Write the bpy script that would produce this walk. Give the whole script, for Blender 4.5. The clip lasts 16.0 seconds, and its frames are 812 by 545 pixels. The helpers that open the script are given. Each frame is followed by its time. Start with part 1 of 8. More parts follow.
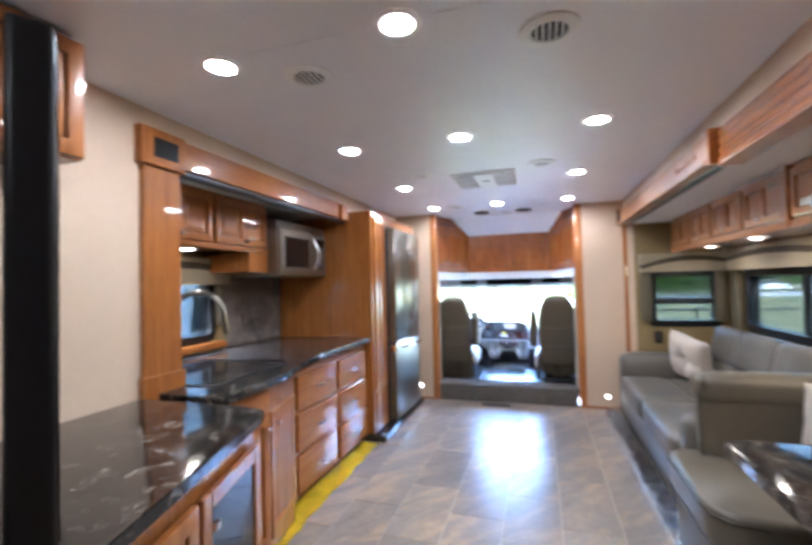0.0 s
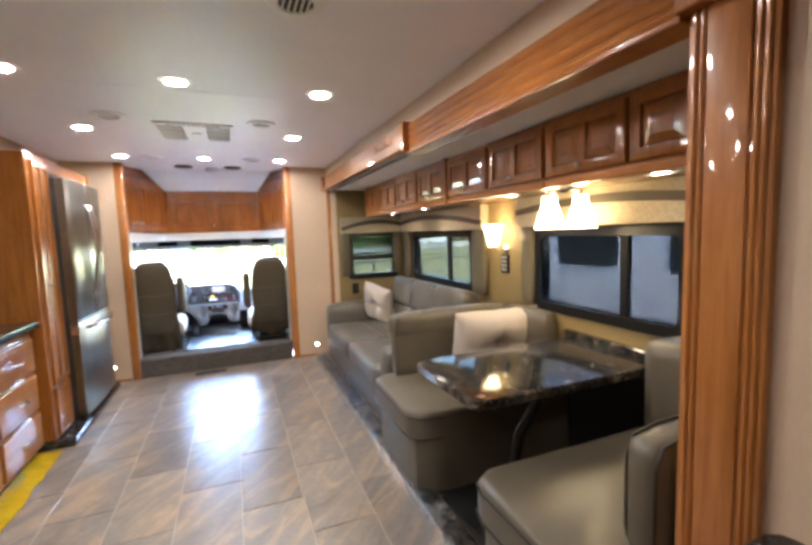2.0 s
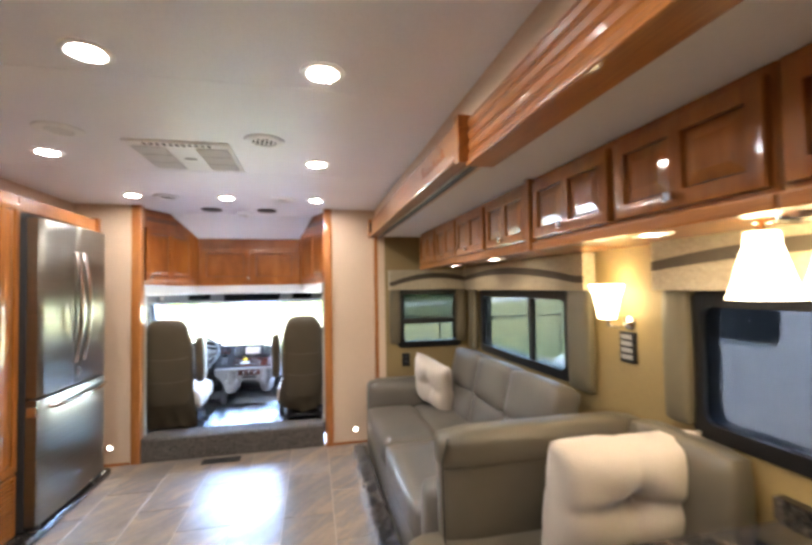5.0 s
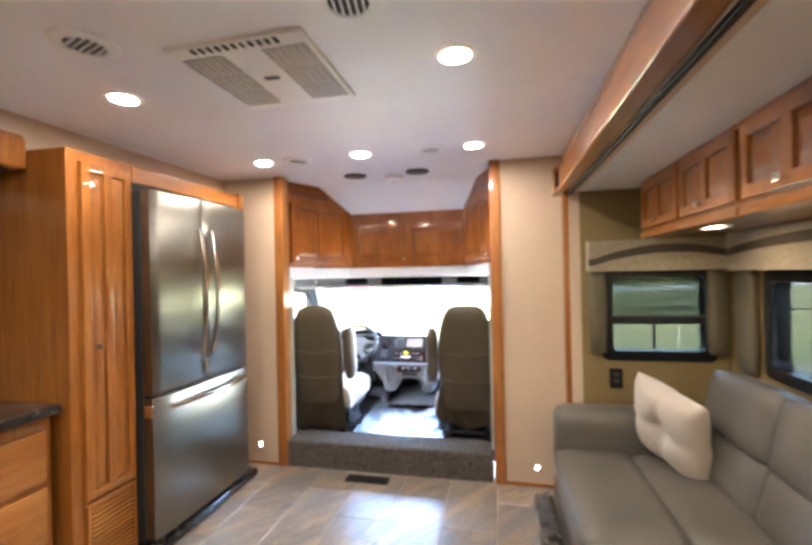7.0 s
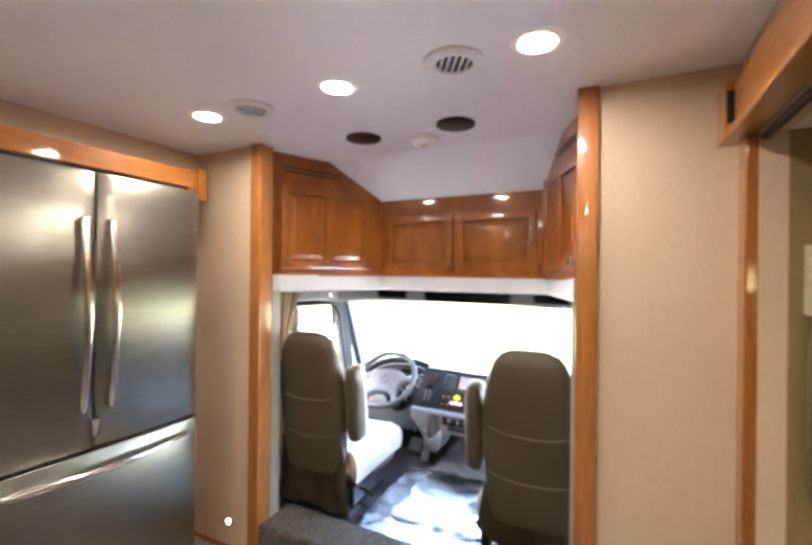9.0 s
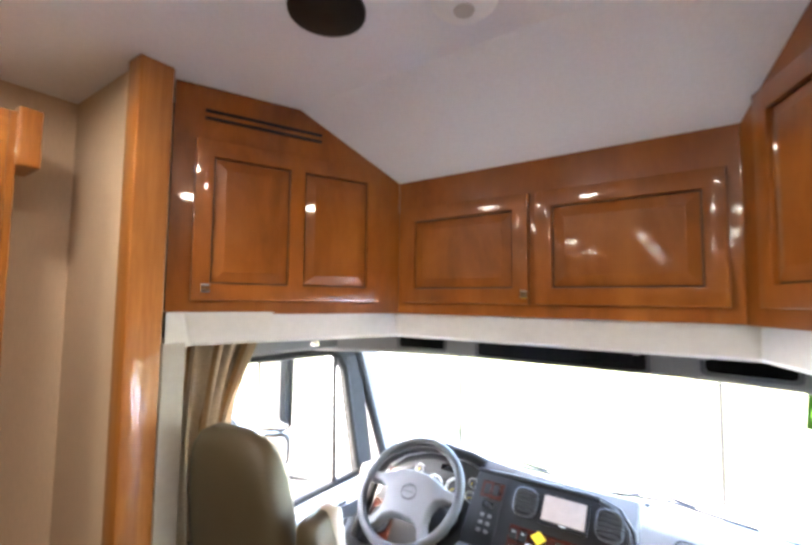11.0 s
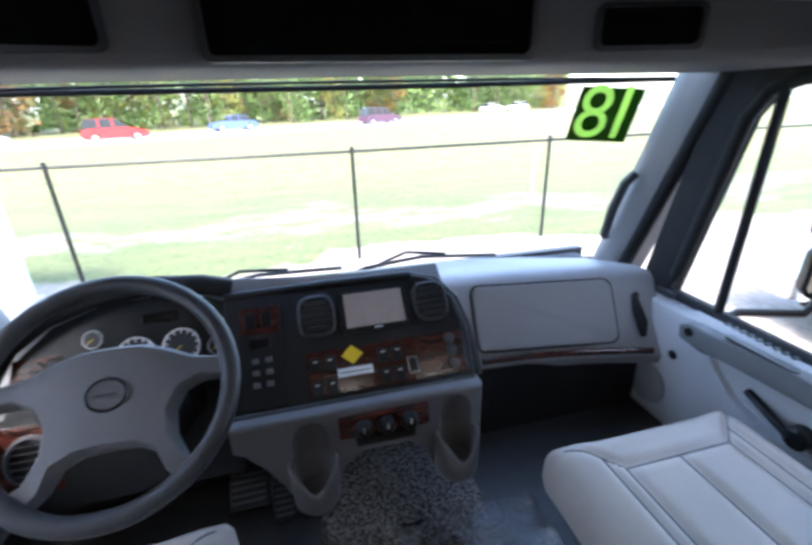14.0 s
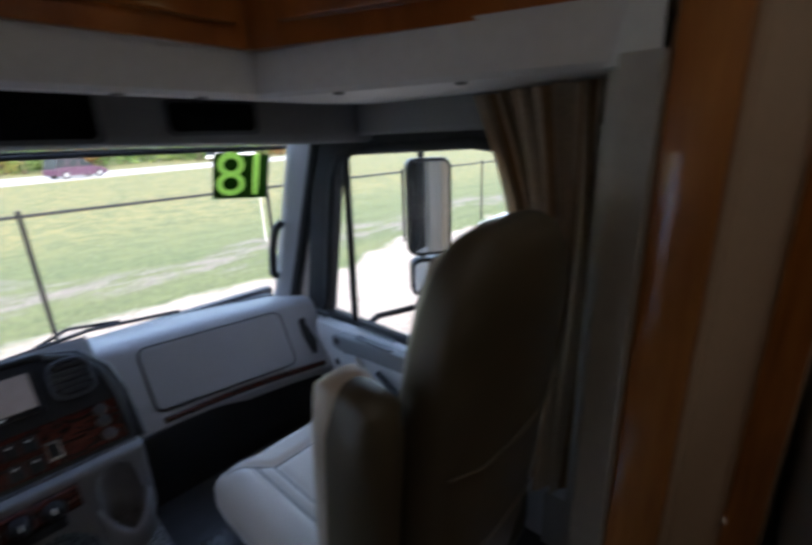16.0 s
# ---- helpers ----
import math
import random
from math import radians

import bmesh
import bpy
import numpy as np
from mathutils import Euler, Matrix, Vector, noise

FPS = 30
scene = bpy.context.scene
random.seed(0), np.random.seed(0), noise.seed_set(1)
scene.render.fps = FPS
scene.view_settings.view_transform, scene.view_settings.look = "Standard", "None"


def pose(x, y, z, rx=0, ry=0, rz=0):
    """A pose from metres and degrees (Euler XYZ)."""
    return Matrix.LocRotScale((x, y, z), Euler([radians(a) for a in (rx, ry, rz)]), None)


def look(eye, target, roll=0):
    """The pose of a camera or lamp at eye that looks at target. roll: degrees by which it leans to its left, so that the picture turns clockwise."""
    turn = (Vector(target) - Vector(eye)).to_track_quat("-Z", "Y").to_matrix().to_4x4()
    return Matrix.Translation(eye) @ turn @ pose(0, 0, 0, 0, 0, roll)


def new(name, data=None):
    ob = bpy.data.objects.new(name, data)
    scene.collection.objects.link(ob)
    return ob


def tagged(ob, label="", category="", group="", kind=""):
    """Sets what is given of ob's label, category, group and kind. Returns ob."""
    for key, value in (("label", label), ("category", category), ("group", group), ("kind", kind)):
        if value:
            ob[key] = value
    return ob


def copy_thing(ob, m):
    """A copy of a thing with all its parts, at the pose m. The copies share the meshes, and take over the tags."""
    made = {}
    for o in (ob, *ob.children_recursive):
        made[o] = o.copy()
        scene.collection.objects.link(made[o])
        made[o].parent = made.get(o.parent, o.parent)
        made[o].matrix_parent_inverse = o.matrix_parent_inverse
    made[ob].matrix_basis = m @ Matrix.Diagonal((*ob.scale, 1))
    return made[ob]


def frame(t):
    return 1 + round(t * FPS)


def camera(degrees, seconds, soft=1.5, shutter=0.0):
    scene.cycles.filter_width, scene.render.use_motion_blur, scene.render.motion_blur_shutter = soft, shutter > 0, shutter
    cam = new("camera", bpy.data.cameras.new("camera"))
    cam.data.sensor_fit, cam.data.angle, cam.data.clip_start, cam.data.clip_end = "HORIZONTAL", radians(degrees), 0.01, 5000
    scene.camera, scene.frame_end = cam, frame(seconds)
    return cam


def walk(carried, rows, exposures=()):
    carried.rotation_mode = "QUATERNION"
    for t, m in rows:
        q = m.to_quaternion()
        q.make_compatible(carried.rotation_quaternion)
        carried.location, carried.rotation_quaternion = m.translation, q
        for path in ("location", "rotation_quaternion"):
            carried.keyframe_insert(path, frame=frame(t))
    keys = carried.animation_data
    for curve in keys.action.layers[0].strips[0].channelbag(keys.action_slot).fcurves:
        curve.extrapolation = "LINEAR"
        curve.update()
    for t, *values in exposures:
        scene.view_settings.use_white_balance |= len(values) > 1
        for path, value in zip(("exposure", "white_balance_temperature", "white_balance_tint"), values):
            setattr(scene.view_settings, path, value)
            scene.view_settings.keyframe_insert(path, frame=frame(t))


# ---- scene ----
cam = camera(87.6, 16.0, soft=3.3, shutter=0.5)
PATH = [
    (0, (0.389, -0.017, 1.332), (-0.21, 1.891, 1.385), -1.4),
    (0.5, (0.377, -0.031, 1.402), (0.148, 1.955, 1.324), -1.8),
    (1, (0.362, -0.009, 1.387), (0.425, 1.989, 1.315), -0.6),
    (1.5, (0.269, -0.033, 1.39), (0.789, 1.894, 1.26), -2.2),
    (2, (0.207, -0.075, 1.377), (0.952, 1.772, 1.188), -1.9),
    (2.5, (0.213, -0.093, 1.366), (1.066, 1.701, 1.131), -1.5),
    (3, (0.233, -0.084, 1.396), (1.115, 1.699, 1.191), -2.4),
    (3.2, (0.272, -0.036, 1.403), (1.126, 1.764, 1.232), -2.6),
    (5.3, (0.694, 0.98, 1.422), (0.949, 2.962, 1.502), 0.8),
    (5.5, (0.72, 1.047, 1.427), (0.832, 3.042, 1.504), 1.9),
    (6, (0.777, 1.285, 1.416), (0.619, 3.278, 1.463), -0.7),
    (6.5, (0.775, 1.583, 1.438), (0.448, 3.555, 1.462), -2.1),
    (7, (0.809, 1.91, 1.398), (0.379, 3.864, 1.402), -1.2),
    (7.5, (0.816, 2.251, 1.413), (0.192, 4.15, 1.35), -0.2),
    (8, (0.779, 2.583, 1.427), (0.223, 4.504, 1.411), -1.0),
    (8.5, (0.851, 2.883, 1.434), (0.18, 4.767, 1.465), -1.0),
    (9, (0.886, 3.162, 1.481), (-0.008, 4.951, 1.481), 0.6),
    (9.2, (0.852, 3.292, 1.492), (-0.064, 5.069, 1.529), 0.7),
    (11.3, (0.361, 4.35, 1.502), (-0.8, 5.973, 1.64), 0.3),
    (11.5, (0.314, 4.382, 1.462), (-0.846, 6.009, 1.55), -0.8),
    (12, (0.173, 4.548, 1.378), (-0.918, 6.223, 1.379), -1.8),
    (12.5, (0.041, 4.722, 1.304), (-0.788, 6.524, 1.045), -4.5),
    (13, (-0.081, 4.87, 1.253), (-0.485, 6.763, 0.752), -3.6),
    (13.5, (-0.172, 4.977, 1.225), (-0.045, 6.842, 0.515), -2.1),
    (14, (-0.169, 4.987, 1.217), (0.271, 6.787, 0.466), -1.7),
    (14.5, (-0.15, 4.942, 1.224), (0.522, 6.686, 0.513), -2.0),
    (15, (-0.125, 4.88, 1.244), (0.738, 6.561, 0.588), -2.3),
    (15.5, (-0.081, 4.786, 1.267), (1.032, 6.321, 0.63), -1.9),
    (16, (0.015, 4.675, 1.27), (1.42, 5.966, 0.671), -2.0),
]
walk(cam, [(t, look(eye, target, roll)) for t, eye, target, roll in PATH],
     [(0, 6.75, 5200, 10), (0.7, 6.75, 5500, 10), (1.5, 6.65, 6100, 10), (5.5, 6.75, 6300, 10), (6.5, 6.75, 6450, 10), (9.2, 6.45, 6800, 10), (11.3, 6.05, 7100, 10), (12.0, 5.5, 6750, 10), (12.5, 5.1, 6200, 10), (13.0, 4.3, 6100, 10), (13.5, 3.85, 6100, 10), (14, 3.65, 6200, 10), (15, 3.3, 6300, 10), (16, 2.8, 6500, 10)])

# strengths of the place's lights
SKY, SUN, DOWN, UNDER, SHADE = 0.15, 0.9, 4.0, 1.15, 0.2

# ---- sky and sun ----
world = bpy.data.worlds.new("sky")
scene.world = world
world.use_nodes = True
wn = world.node_tree.nodes
sky = wn.new("ShaderNodeTexSky")
sky.sky_type, sky.sun_disc = "NISHITA", False
sky.sun_elevation, sky.sun_rotation = radians(48), radians(200)
sky.air_density, sky.dust_density = 1.0, 2.5
wn["Background"].inputs["Strength"].default_value = SKY
world.node_tree.links.new(sky.outputs[0], wn["Background"].inputs["Color"])
sun = new("sun", bpy.data.lights.new("sun", "SUN"))
sun.data.energy, sun.data.angle, sun.data.color = SUN, radians(12), (1.0, 0.96, 0.9)
sun.matrix_basis = pose(0, 0, 20, 42, 0, -20)

# ---- materials ----


def srgb(r, g, b):
    return [((c / 255 + 0.055) / 1.055) ** 2.4 if c > 10 else c / 3294 for c in (r, g, b)] + [1]


def shader(name):
    m = bpy.data.materials.new(name)
    m.use_nodes = True
    t = m.node_tree
    return m, t, t.nodes["Principled BSDF"]


def coords(t, scale, rot=(0, 0, 0), generated=False):
    c = t.nodes.new("ShaderNodeTexCoord")
    p = t.nodes.new("ShaderNodeMapping")
    p.inputs["Scale"].default_value = scale
    p.inputs["Rotation"].default_value = rot
    t.links.new(c.outputs["Object"], p.inputs["Vector"])
    return p.outputs["Vector"]


def noisy(t, vec, scale, detail=4.0, rough=0.55, dist=0.0):
    n = t.nodes.new("ShaderNodeTexNoise")
    n.inputs["Scale"].default_value, n.inputs["Detail"].default_value = scale, detail
    n.inputs["Roughness"].default_value, n.inputs["Distortion"].default_value = rough, dist
    t.links.new(vec, n.inputs["Vector"])
    return n.outputs["Fac"]


def ramp(t, fac, stops):
    r = t.nodes.new("ShaderNodeValToRGB")
    while len(r.color_ramp.elements) < len(stops):
        r.color_ramp.elements.new(0.5)
    for e, (at, col) in zip(r.color_ramp.elements, stops):
        e.position, e.color = at, (*col[:3], 1)
    t.links.new(fac, r.inputs["Fac"])
    return r.outputs["Color"]


def mixed(t, fac, a, b, how="MIX"):
    m = t.nodes.new("ShaderNodeMix")
    m.data_type, m.blend_type = "RGBA", how
    for sock, v in ((m.inputs[0], fac), (m.inputs[6], a), (m.inputs[7], b)):
        if isinstance(v, (int, float)):
            sock.default_value = v
        elif isinstance(v, (list, tuple)):
            sock.default_value = (*v[:3], 1)
        else:
            t.links.new(v, sock)
    return m.outputs[2]


def bumped(t, bsdf, fac, strength, distance=0.002):
    b = t.nodes.new("ShaderNodeBump")
    b.inputs["Strength"].default_value, b.inputs["Distance"].default_value = strength, distance
    t.links.new(fac, b.inputs["Height"])
    t.links.new(b.outputs["Normal"], bsdf.inputs["Normal"])


def plain(name, col, rough=0.5, metal=0.0, grain=0.08, scale=40.0, bump=0.1, coat=0.0, sheen=0.0):
    """A painted, moulded or metal surface with slight mottling and fine relief."""
    m, t, b = shader(name)
    v = coords(t, (1, 1, 1))
    f = noisy(t, v, scale)
    g = noisy(t, v, 2.3, 3)
    dark, light = [c * (1 - grain) for c in col[:3]], [min(1, c * (1 + grain)) for c in col[:3]]
    c1 = ramp(t, f, [(0.3, dark), (0.7, light)])
    c2 = ramp(t, g, [(0.3, [1 - grain] * 3), (0.7, [1, 1, 1])])
    t.links.new(mixed(t, 1.0, c1, c2, "MULTIPLY"), b.inputs["Base Color"])
    b.inputs["Roughness"].default_value, b.inputs["Metallic"].default_value = rough, metal
    b.inputs["Coat Weight"].default_value, b.inputs["Coat Roughness"].default_value = coat, 0.06
    b.inputs["Sheen Weight"].default_value = sheen
    if bump:
        bumped(t, b, f, bump)
    return m


def wood(name, dark, mid, light, stretch, gloss=0.8, rough=0.32, grain=0.35):
    """Stained, lacquered maple; the grain runs along the axis with the small stretch."""
    m, t, b = shader(name)
    v = coords(t, stretch)
    broad = noisy(t, v, 1.6, 5, 0.6, 0.6)
    fine = noisy(t, v, 9.0, 6, 0.7, 0.3)
    blotch = noisy(t, coords(t, (1, 1, 1)), 3.0, 3)
    c = ramp(t, broad, [(0.28, dark), (0.5, mid), (0.75, light)])
    c = mixed(t, grain, c, ramp(t, fine, [(0.35, dark), (0.65, light)]))
    c = mixed(t, 0.35, c, ramp(t, blotch, [(0.3, [0.55, 0.5, 0.46]), (0.7, [1.08, 1.05, 1.0])]), "MULTIPLY")
    t.links.new(c, b.inputs["Base Color"])
    b.inputs["Roughness"].default_value = rough
    b.inputs["Specular IOR Level"].default_value = 0.25
    b.inputs["Coat Weight"].default_value, b.inputs["Coat Roughness"].default_value = gloss, 0.05
    bumped(t, b, mixed(t, 0.5, fine, blotch), 0.12, 0.003)
    ripple = t.nodes.new("ShaderNodeBump")
    ripple.inputs["Strength"].default_value, ripple.inputs["Distance"].default_value = 0.05, 0.004
    t.links.new(mixed(t, 0.25, noisy(t, coords(t, (1, 1, 1)), 26.0, 3), fine), ripple.inputs["Height"])
    t.links.new(ripple.outputs["Normal"], b.inputs["Coat Normal"])
    return m


GLAZE = plain("dark glaze in the grooves", (0.045, 0.014, 0.005), 0.4, grain=0.1)
W_DARK, W_MID, W_LIGHT = (0.2, 0.062, 0.011), (0.34, 0.116, 0.02), (0.47, 0.182, 0.04)
WOOD_V = wood("lacquered maple, upright grain", W_DARK, W_MID, W_LIGHT, (14, 14, 0.9))
WOOD_H = wood("lacquered maple, level grain", W_DARK, W_MID, W_LIGHT, (14, 0.9, 14))
WOOD_X = wood("lacquered maple, cross grain", W_DARK, W_MID, W_LIGHT, (0.9, 14, 14))
WOOD_CAB = wood("darker cab maple", (0.18, 0.046, 0.007), (0.3, 0.088, 0.014), (0.41, 0.14, 0.027), (3.5, 3.5, 1.4), grain=0.14)
WOOD_TRIM = wood("lighter trim maple", (0.28, 0.095, 0.02), (0.41, 0.155, 0.038), (0.52, 0.215, 0.06), (14, 14, 0.9), 0.85, 0.35)

CEILING = plain("ceiling vinyl", (0.82, 0.83, 0.885), 0.42, grain=0.03, scale=120, bump=0.05)
SLIDE_CEIL = plain("slide ceiling vinyl", (0.76, 0.76, 0.74), 0.5, grain=0.03, scale=120, bump=0.05)


def wallpaper(name, col, var=0.05):
    m, t, b = shader(name)
    weave = noisy(t, coords(t, (60, 60, 5)), 6.0, 4)
    cloud = noisy(t, coords(t, (1, 1, 1)), 1.7, 4)
    c = ramp(t, weave, [(0.3, [x * (1 - var) for x in col]), (0.7, [x * (1 + var) for x in col])])
    c = mixed(t, 1.0, c, ramp(t, cloud, [(0.3, [0.93] * 3), (0.7, [1] * 3)]), "MULTIPLY")
    t.links.new(c, b.inputs["Base Color"])
    b.inputs["Roughness"].default_value = 0.55
    bumped(t, b, weave, 0.15, 0.001)
    return m


WALL = wallpaper("beige wallpaper", (0.62, 0.475, 0.345))
OLIVE = wallpaper("olive slide wallpaper", (0.26, 0.185, 0.075), 0.14)
WHITE = plain("white moulded plastic", (0.83, 0.84, 0.85), 0.4, grain=0.03)
GREYWHITE = plain("off-white cab trim", (0.55, 0.53, 0.5), 0.45, grain=0.04)
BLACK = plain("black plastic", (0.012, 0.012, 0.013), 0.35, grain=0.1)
RUBBER = plain("black rubber", (0.02, 0.02, 0.022), 0.7, grain=0.15)
DARKGREY = plain("dark grey plastic", (0.038, 0.038, 0.04), 0.5, grain=0.06, scale=200, bump=0.2)
GREY = plain("grey dash plastic", (0.29, 0.28, 0.285), 0.5, grain=0.05, scale=220, bump=0.25)
HUBGREY = plain("wheel hub plastic", (0.14, 0.136, 0.138), 0.5, grain=0.05, scale=220, bump=0.25)
LIGHTGREY = plain("light grey door plastic", (0.55, 0.54, 0.54), 0.48, grain=0.05, scale=220, bump=0.25)
WHEELGREY = plain("steering wheel leather grain", (0.115, 0.112, 0.115), 0.5, grain=0.06, scale=240, bump=0.3)
# darker copy of GREYWHITE, with the curtain's shade put into the colour
SHADED_LINER = plain("off-white cab trim darkened for curtain shade", (0.34, 0.31, 0.27), 0.5, grain=0.05)
CONSOLE = plain("taupe grey console plastic", (0.115, 0.109, 0.11), 0.5, grain=0.05, scale=220, bump=0.25)
MAT = plain("black rubber floor mat", (0.03, 0.03, 0.031), 0.36, grain=0.25, scale=16, bump=0.5)
HEADLINER = plain("headliner plastic", (0.12, 0.117, 0.115), 0.6, grain=0.06, scale=150, bump=0.2)
CHROME = plain("polished nickel", (0.75, 0.73, 0.7), 0.14, 1.0, grain=0.03, bump=0)
DARKMETAL = plain("dark anodised metal", (0.08, 0.08, 0.085), 0.35, 0.8, grain=0.06)
CREAMFAB = plain("cream cushion fabric", (0.52, 0.45, 0.38), 0.85, grain=0.06, scale=260, bump=0.4, sheen=0.3)
PIPING = plain("dark piping", (0.03, 0.026, 0.02), 0.5)
YELLOW = plain("yellow protective film", (0.85, 0.62, 0.02), 0.3, grain=0.15, scale=14, bump=0.5)


def leather(name, col, rough=0.38):
    m, t, b = shader(name)
    v = coords(t, (1, 1, 1))
    vor = t.nodes.new("ShaderNodeTexVoronoi")
    vor.inputs["Scale"].default_value = 260
    t.links.new(v, vor.inputs["Vector"])
    soft = noisy(t, v, 3.0, 4)
    crease = noisy(t, v, 11, 5, 0.6, 0.8)
    c = ramp(t, soft, [(0.3, [x * 0.85 for x in col]), (0.7, [x * 1.12 for x in col])])
    t.links.new(c, b.inputs["Base Color"])
    b.inputs["Roughness"].default_value = rough
    h = mixed(t, 0.7, vor.outputs["Distance"], crease)
    bumped(t, b, h, 0.22, 0.003)
    return m


LEATHER = leather("taupe leather", (0.108, 0.092, 0.066))
LEATHER_SOFA = leather("grey taupe sofa leather", (0.118, 0.106, 0.09))
SEATBACK = leather("brown olive seat leather", (0.066, 0.051, 0.030), 0.45)
SEATFRONT = leather("light grey seat leather", (0.46, 0.395, 0.335), 0.42)


def granite():
    m, t, b = shader("dark granite")
    v = coords(t, (1, 1, 1))
    flow = noisy(t, v, 10.5, 8, 0.7, 1.6)
    speck = noisy(t, v, 60.0, 3, 0.6)
    c = ramp(t, flow, [(0.40, (0.006, 0.006, 0.007)), (0.52, (0.022, 0.019, 0.017)), (0.60, (0.075, 0.062, 0.05)), (0.69, (0.27, 0.24, 0.205))])
    c = mixed(t, 0.25, c, ramp(t, speck, [(0.58, (0, 0, 0)), (0.75, (0.35, 0.32, 0.3))]), "ADD")
    t.links.new(c, b.inputs["Base Color"])
    b.inputs["Roughness"].default_value = 0.09
    return m


GRANITE = granite()


def tile_mat():
    m, t, b = shader("slate-look porcelain")
    info = t.nodes.new("ShaderNodeObjectInfo")
    add = t.nodes.new("ShaderNodeVectorMath")
    scl = t.nodes.new("ShaderNodeVectorMath")
    scl.operation = "SCALE"
    scl.inputs["Scale"].default_value = 37.0
    cmb = t.nodes.new("ShaderNodeCombineXYZ")
    for k in range(3):
        t.links.new(info.outputs["Random"], cmb.inputs[k])
    t.links.new(cmb.outputs[0], scl.inputs[0])
    t.links.new(coords(t, (1, 1, 1), (0, 0, 0.7)), add.inputs[0])
    t.links.new(scl.outputs[0], add.inputs[1])
    stretch = t.nodes.new("ShaderNodeMapping")
    stretch.inputs["Scale"].default_value = (5.5, 1.3, 1)
    t.links.new(add.outputs[0], stretch.inputs["Vector"])
    band = noisy(t, stretch.outputs[0], 1.3, 6, 0.6, 1.2)
    fine = noisy(t, add.outputs[0], 22, 5, 0.7)
    c = ramp(t, band, [(0.28, (0.15, 0.134, 0.126)), (0.47, (0.225, 0.2, 0.185)), (0.54, (0.30, 0.235, 0.18)), (0.60, (0.42, 0.305, 0.208)), (0.66, (0.33, 0.25, 0.19)), (0.74, (0.2, 0.17, 0.15))])
    c = mixed(t, 0.3, c, ramp(t, fine, [(0.3, (0.14, 0.125, 0.12)), (0.7, (0.33, 0.3, 0.27))]))
    tone = ramp(t, info.outputs["Random"], [(0.0, (0.82, 0.8, 0.8)), (1.0, (1.1, 1.05, 1.0))])
    t.links.new(mixed(t, 1.0, c, tone, "MULTIPLY"), b.inputs["Base Color"])
    b.inputs["Roughness"].default_value = 0.3
    bumped(t, b, fine, 0.12, 0.001)
    return m


TILE = tile_mat()
GROUT = plain("pale grout", (0.5, 0.42, 0.33), 0.8, grain=0.1)


def carpet(name, a, c, scale=420):
    m, t, b = shader(name)
    v = coords(t, (1, 1, 1))
    f = noisy(t, v, scale, 2, 0.7)
    g = noisy(t, v, 8, 3)
    col = ramp(t, f, [(0.38, a), (0.62, c)])
    col = mixed(t, 0.5, col, ramp(t, g, [(0.3, [0.7] * 3), (0.7, [1] * 3)]), "MULTIPLY")
    t.links.new(col, b.inputs["Base Color"])
    b.inputs["Roughness"].default_value = 0.95
    bumped(t, b, f, 0.8, 0.006)
    return m


CARPET = carpet("brown loop carpet", (0.012, 0.011, 0.010), (0.17, 0.148, 0.13), 120)
CARPET_CAB = carpet("speckled grey cab carpet", (0.008, 0.008, 0.009), (0.26, 0.25, 0.24), 110)


def steel():
    m, t, b = shader("brushed stainless steel")
    brush = noisy(t, coords(t, (4, 4, 420)), 1.0, 3, 0.7)
    c = ramp(t, brush, [(0.3, (0.23, 0.215, 0.18)), (0.7, (0.31, 0.29, 0.25))])
    t.links.new(c, b.inputs["Base Color"])
    b.inputs["Metallic"].default_value, b.inputs["Roughness"].default_value = 1.0, 0.34
    b.inputs["Anisotropic"].default_value = 0.5
    bumped(t, b, brush, 0.04, 0.0005)
    return m


STEEL = steel()


def glass_mat(name, tint=(1, 1, 1), rough=0.0):
    m, t, b = shader(name)
    b.inputs["Base Color"].default_value = (*tint, 1)
    b.inputs["Transmission Weight"].default_value, b.inputs["Roughness"].default_value = 1.0, rough
    b.inputs["IOR"].default_value = 1.10
    return m


GLASS = glass_mat("window glass")
TINTED = glass_mat("tinted window glass", (0.03, 0.033, 0.032))
# darker copy of TINTED; its tint stands for shade on the coach outside
TINTED_SHADE = glass_mat("tinted window glass darkened for the shaded coach outside", (0.011, 0.012, 0.013))
DARKGLASS = plain("smoked oven glass", (0.01, 0.009, 0.009), 0.06, grain=0.05, bump=0)
# a dark screen; its beige base colour paints in the cream room's reflection
SCREEN_REFLECTION = plain("display with a painted room reflection", (0.4, 0.32, 0.28), 0.16, grain=0.05, bump=0)
MIRROR = plain("mirror glass", (0.6, 0.575, 0.54), 0.03, 1.0, grain=0.0, bump=0)


def glow(name, col, strength):
    m, t, b = shader(name)
    b.inputs["Base Color"].default_value = (0.8, 0.8, 0.8, 1)
    b.inputs["Emission Color"].default_value = (*col, 1)
    b.inputs["Emission Strength"].default_value = strength
    return m


DOWNLIGHT = glow("downlight lens", (1.0, 0.925, 0.83), DOWN)
UNDERLIGHT = glow("under-cabinet lens", (1.0, 0.8, 0.58), UNDER)
LAMPSHADE = glow("lit glass shade", (1.0, 0.78, 0.42), SHADE)
NIGHT = glow("night light lens", (1.0, 0.9, 0.75), 0.25)


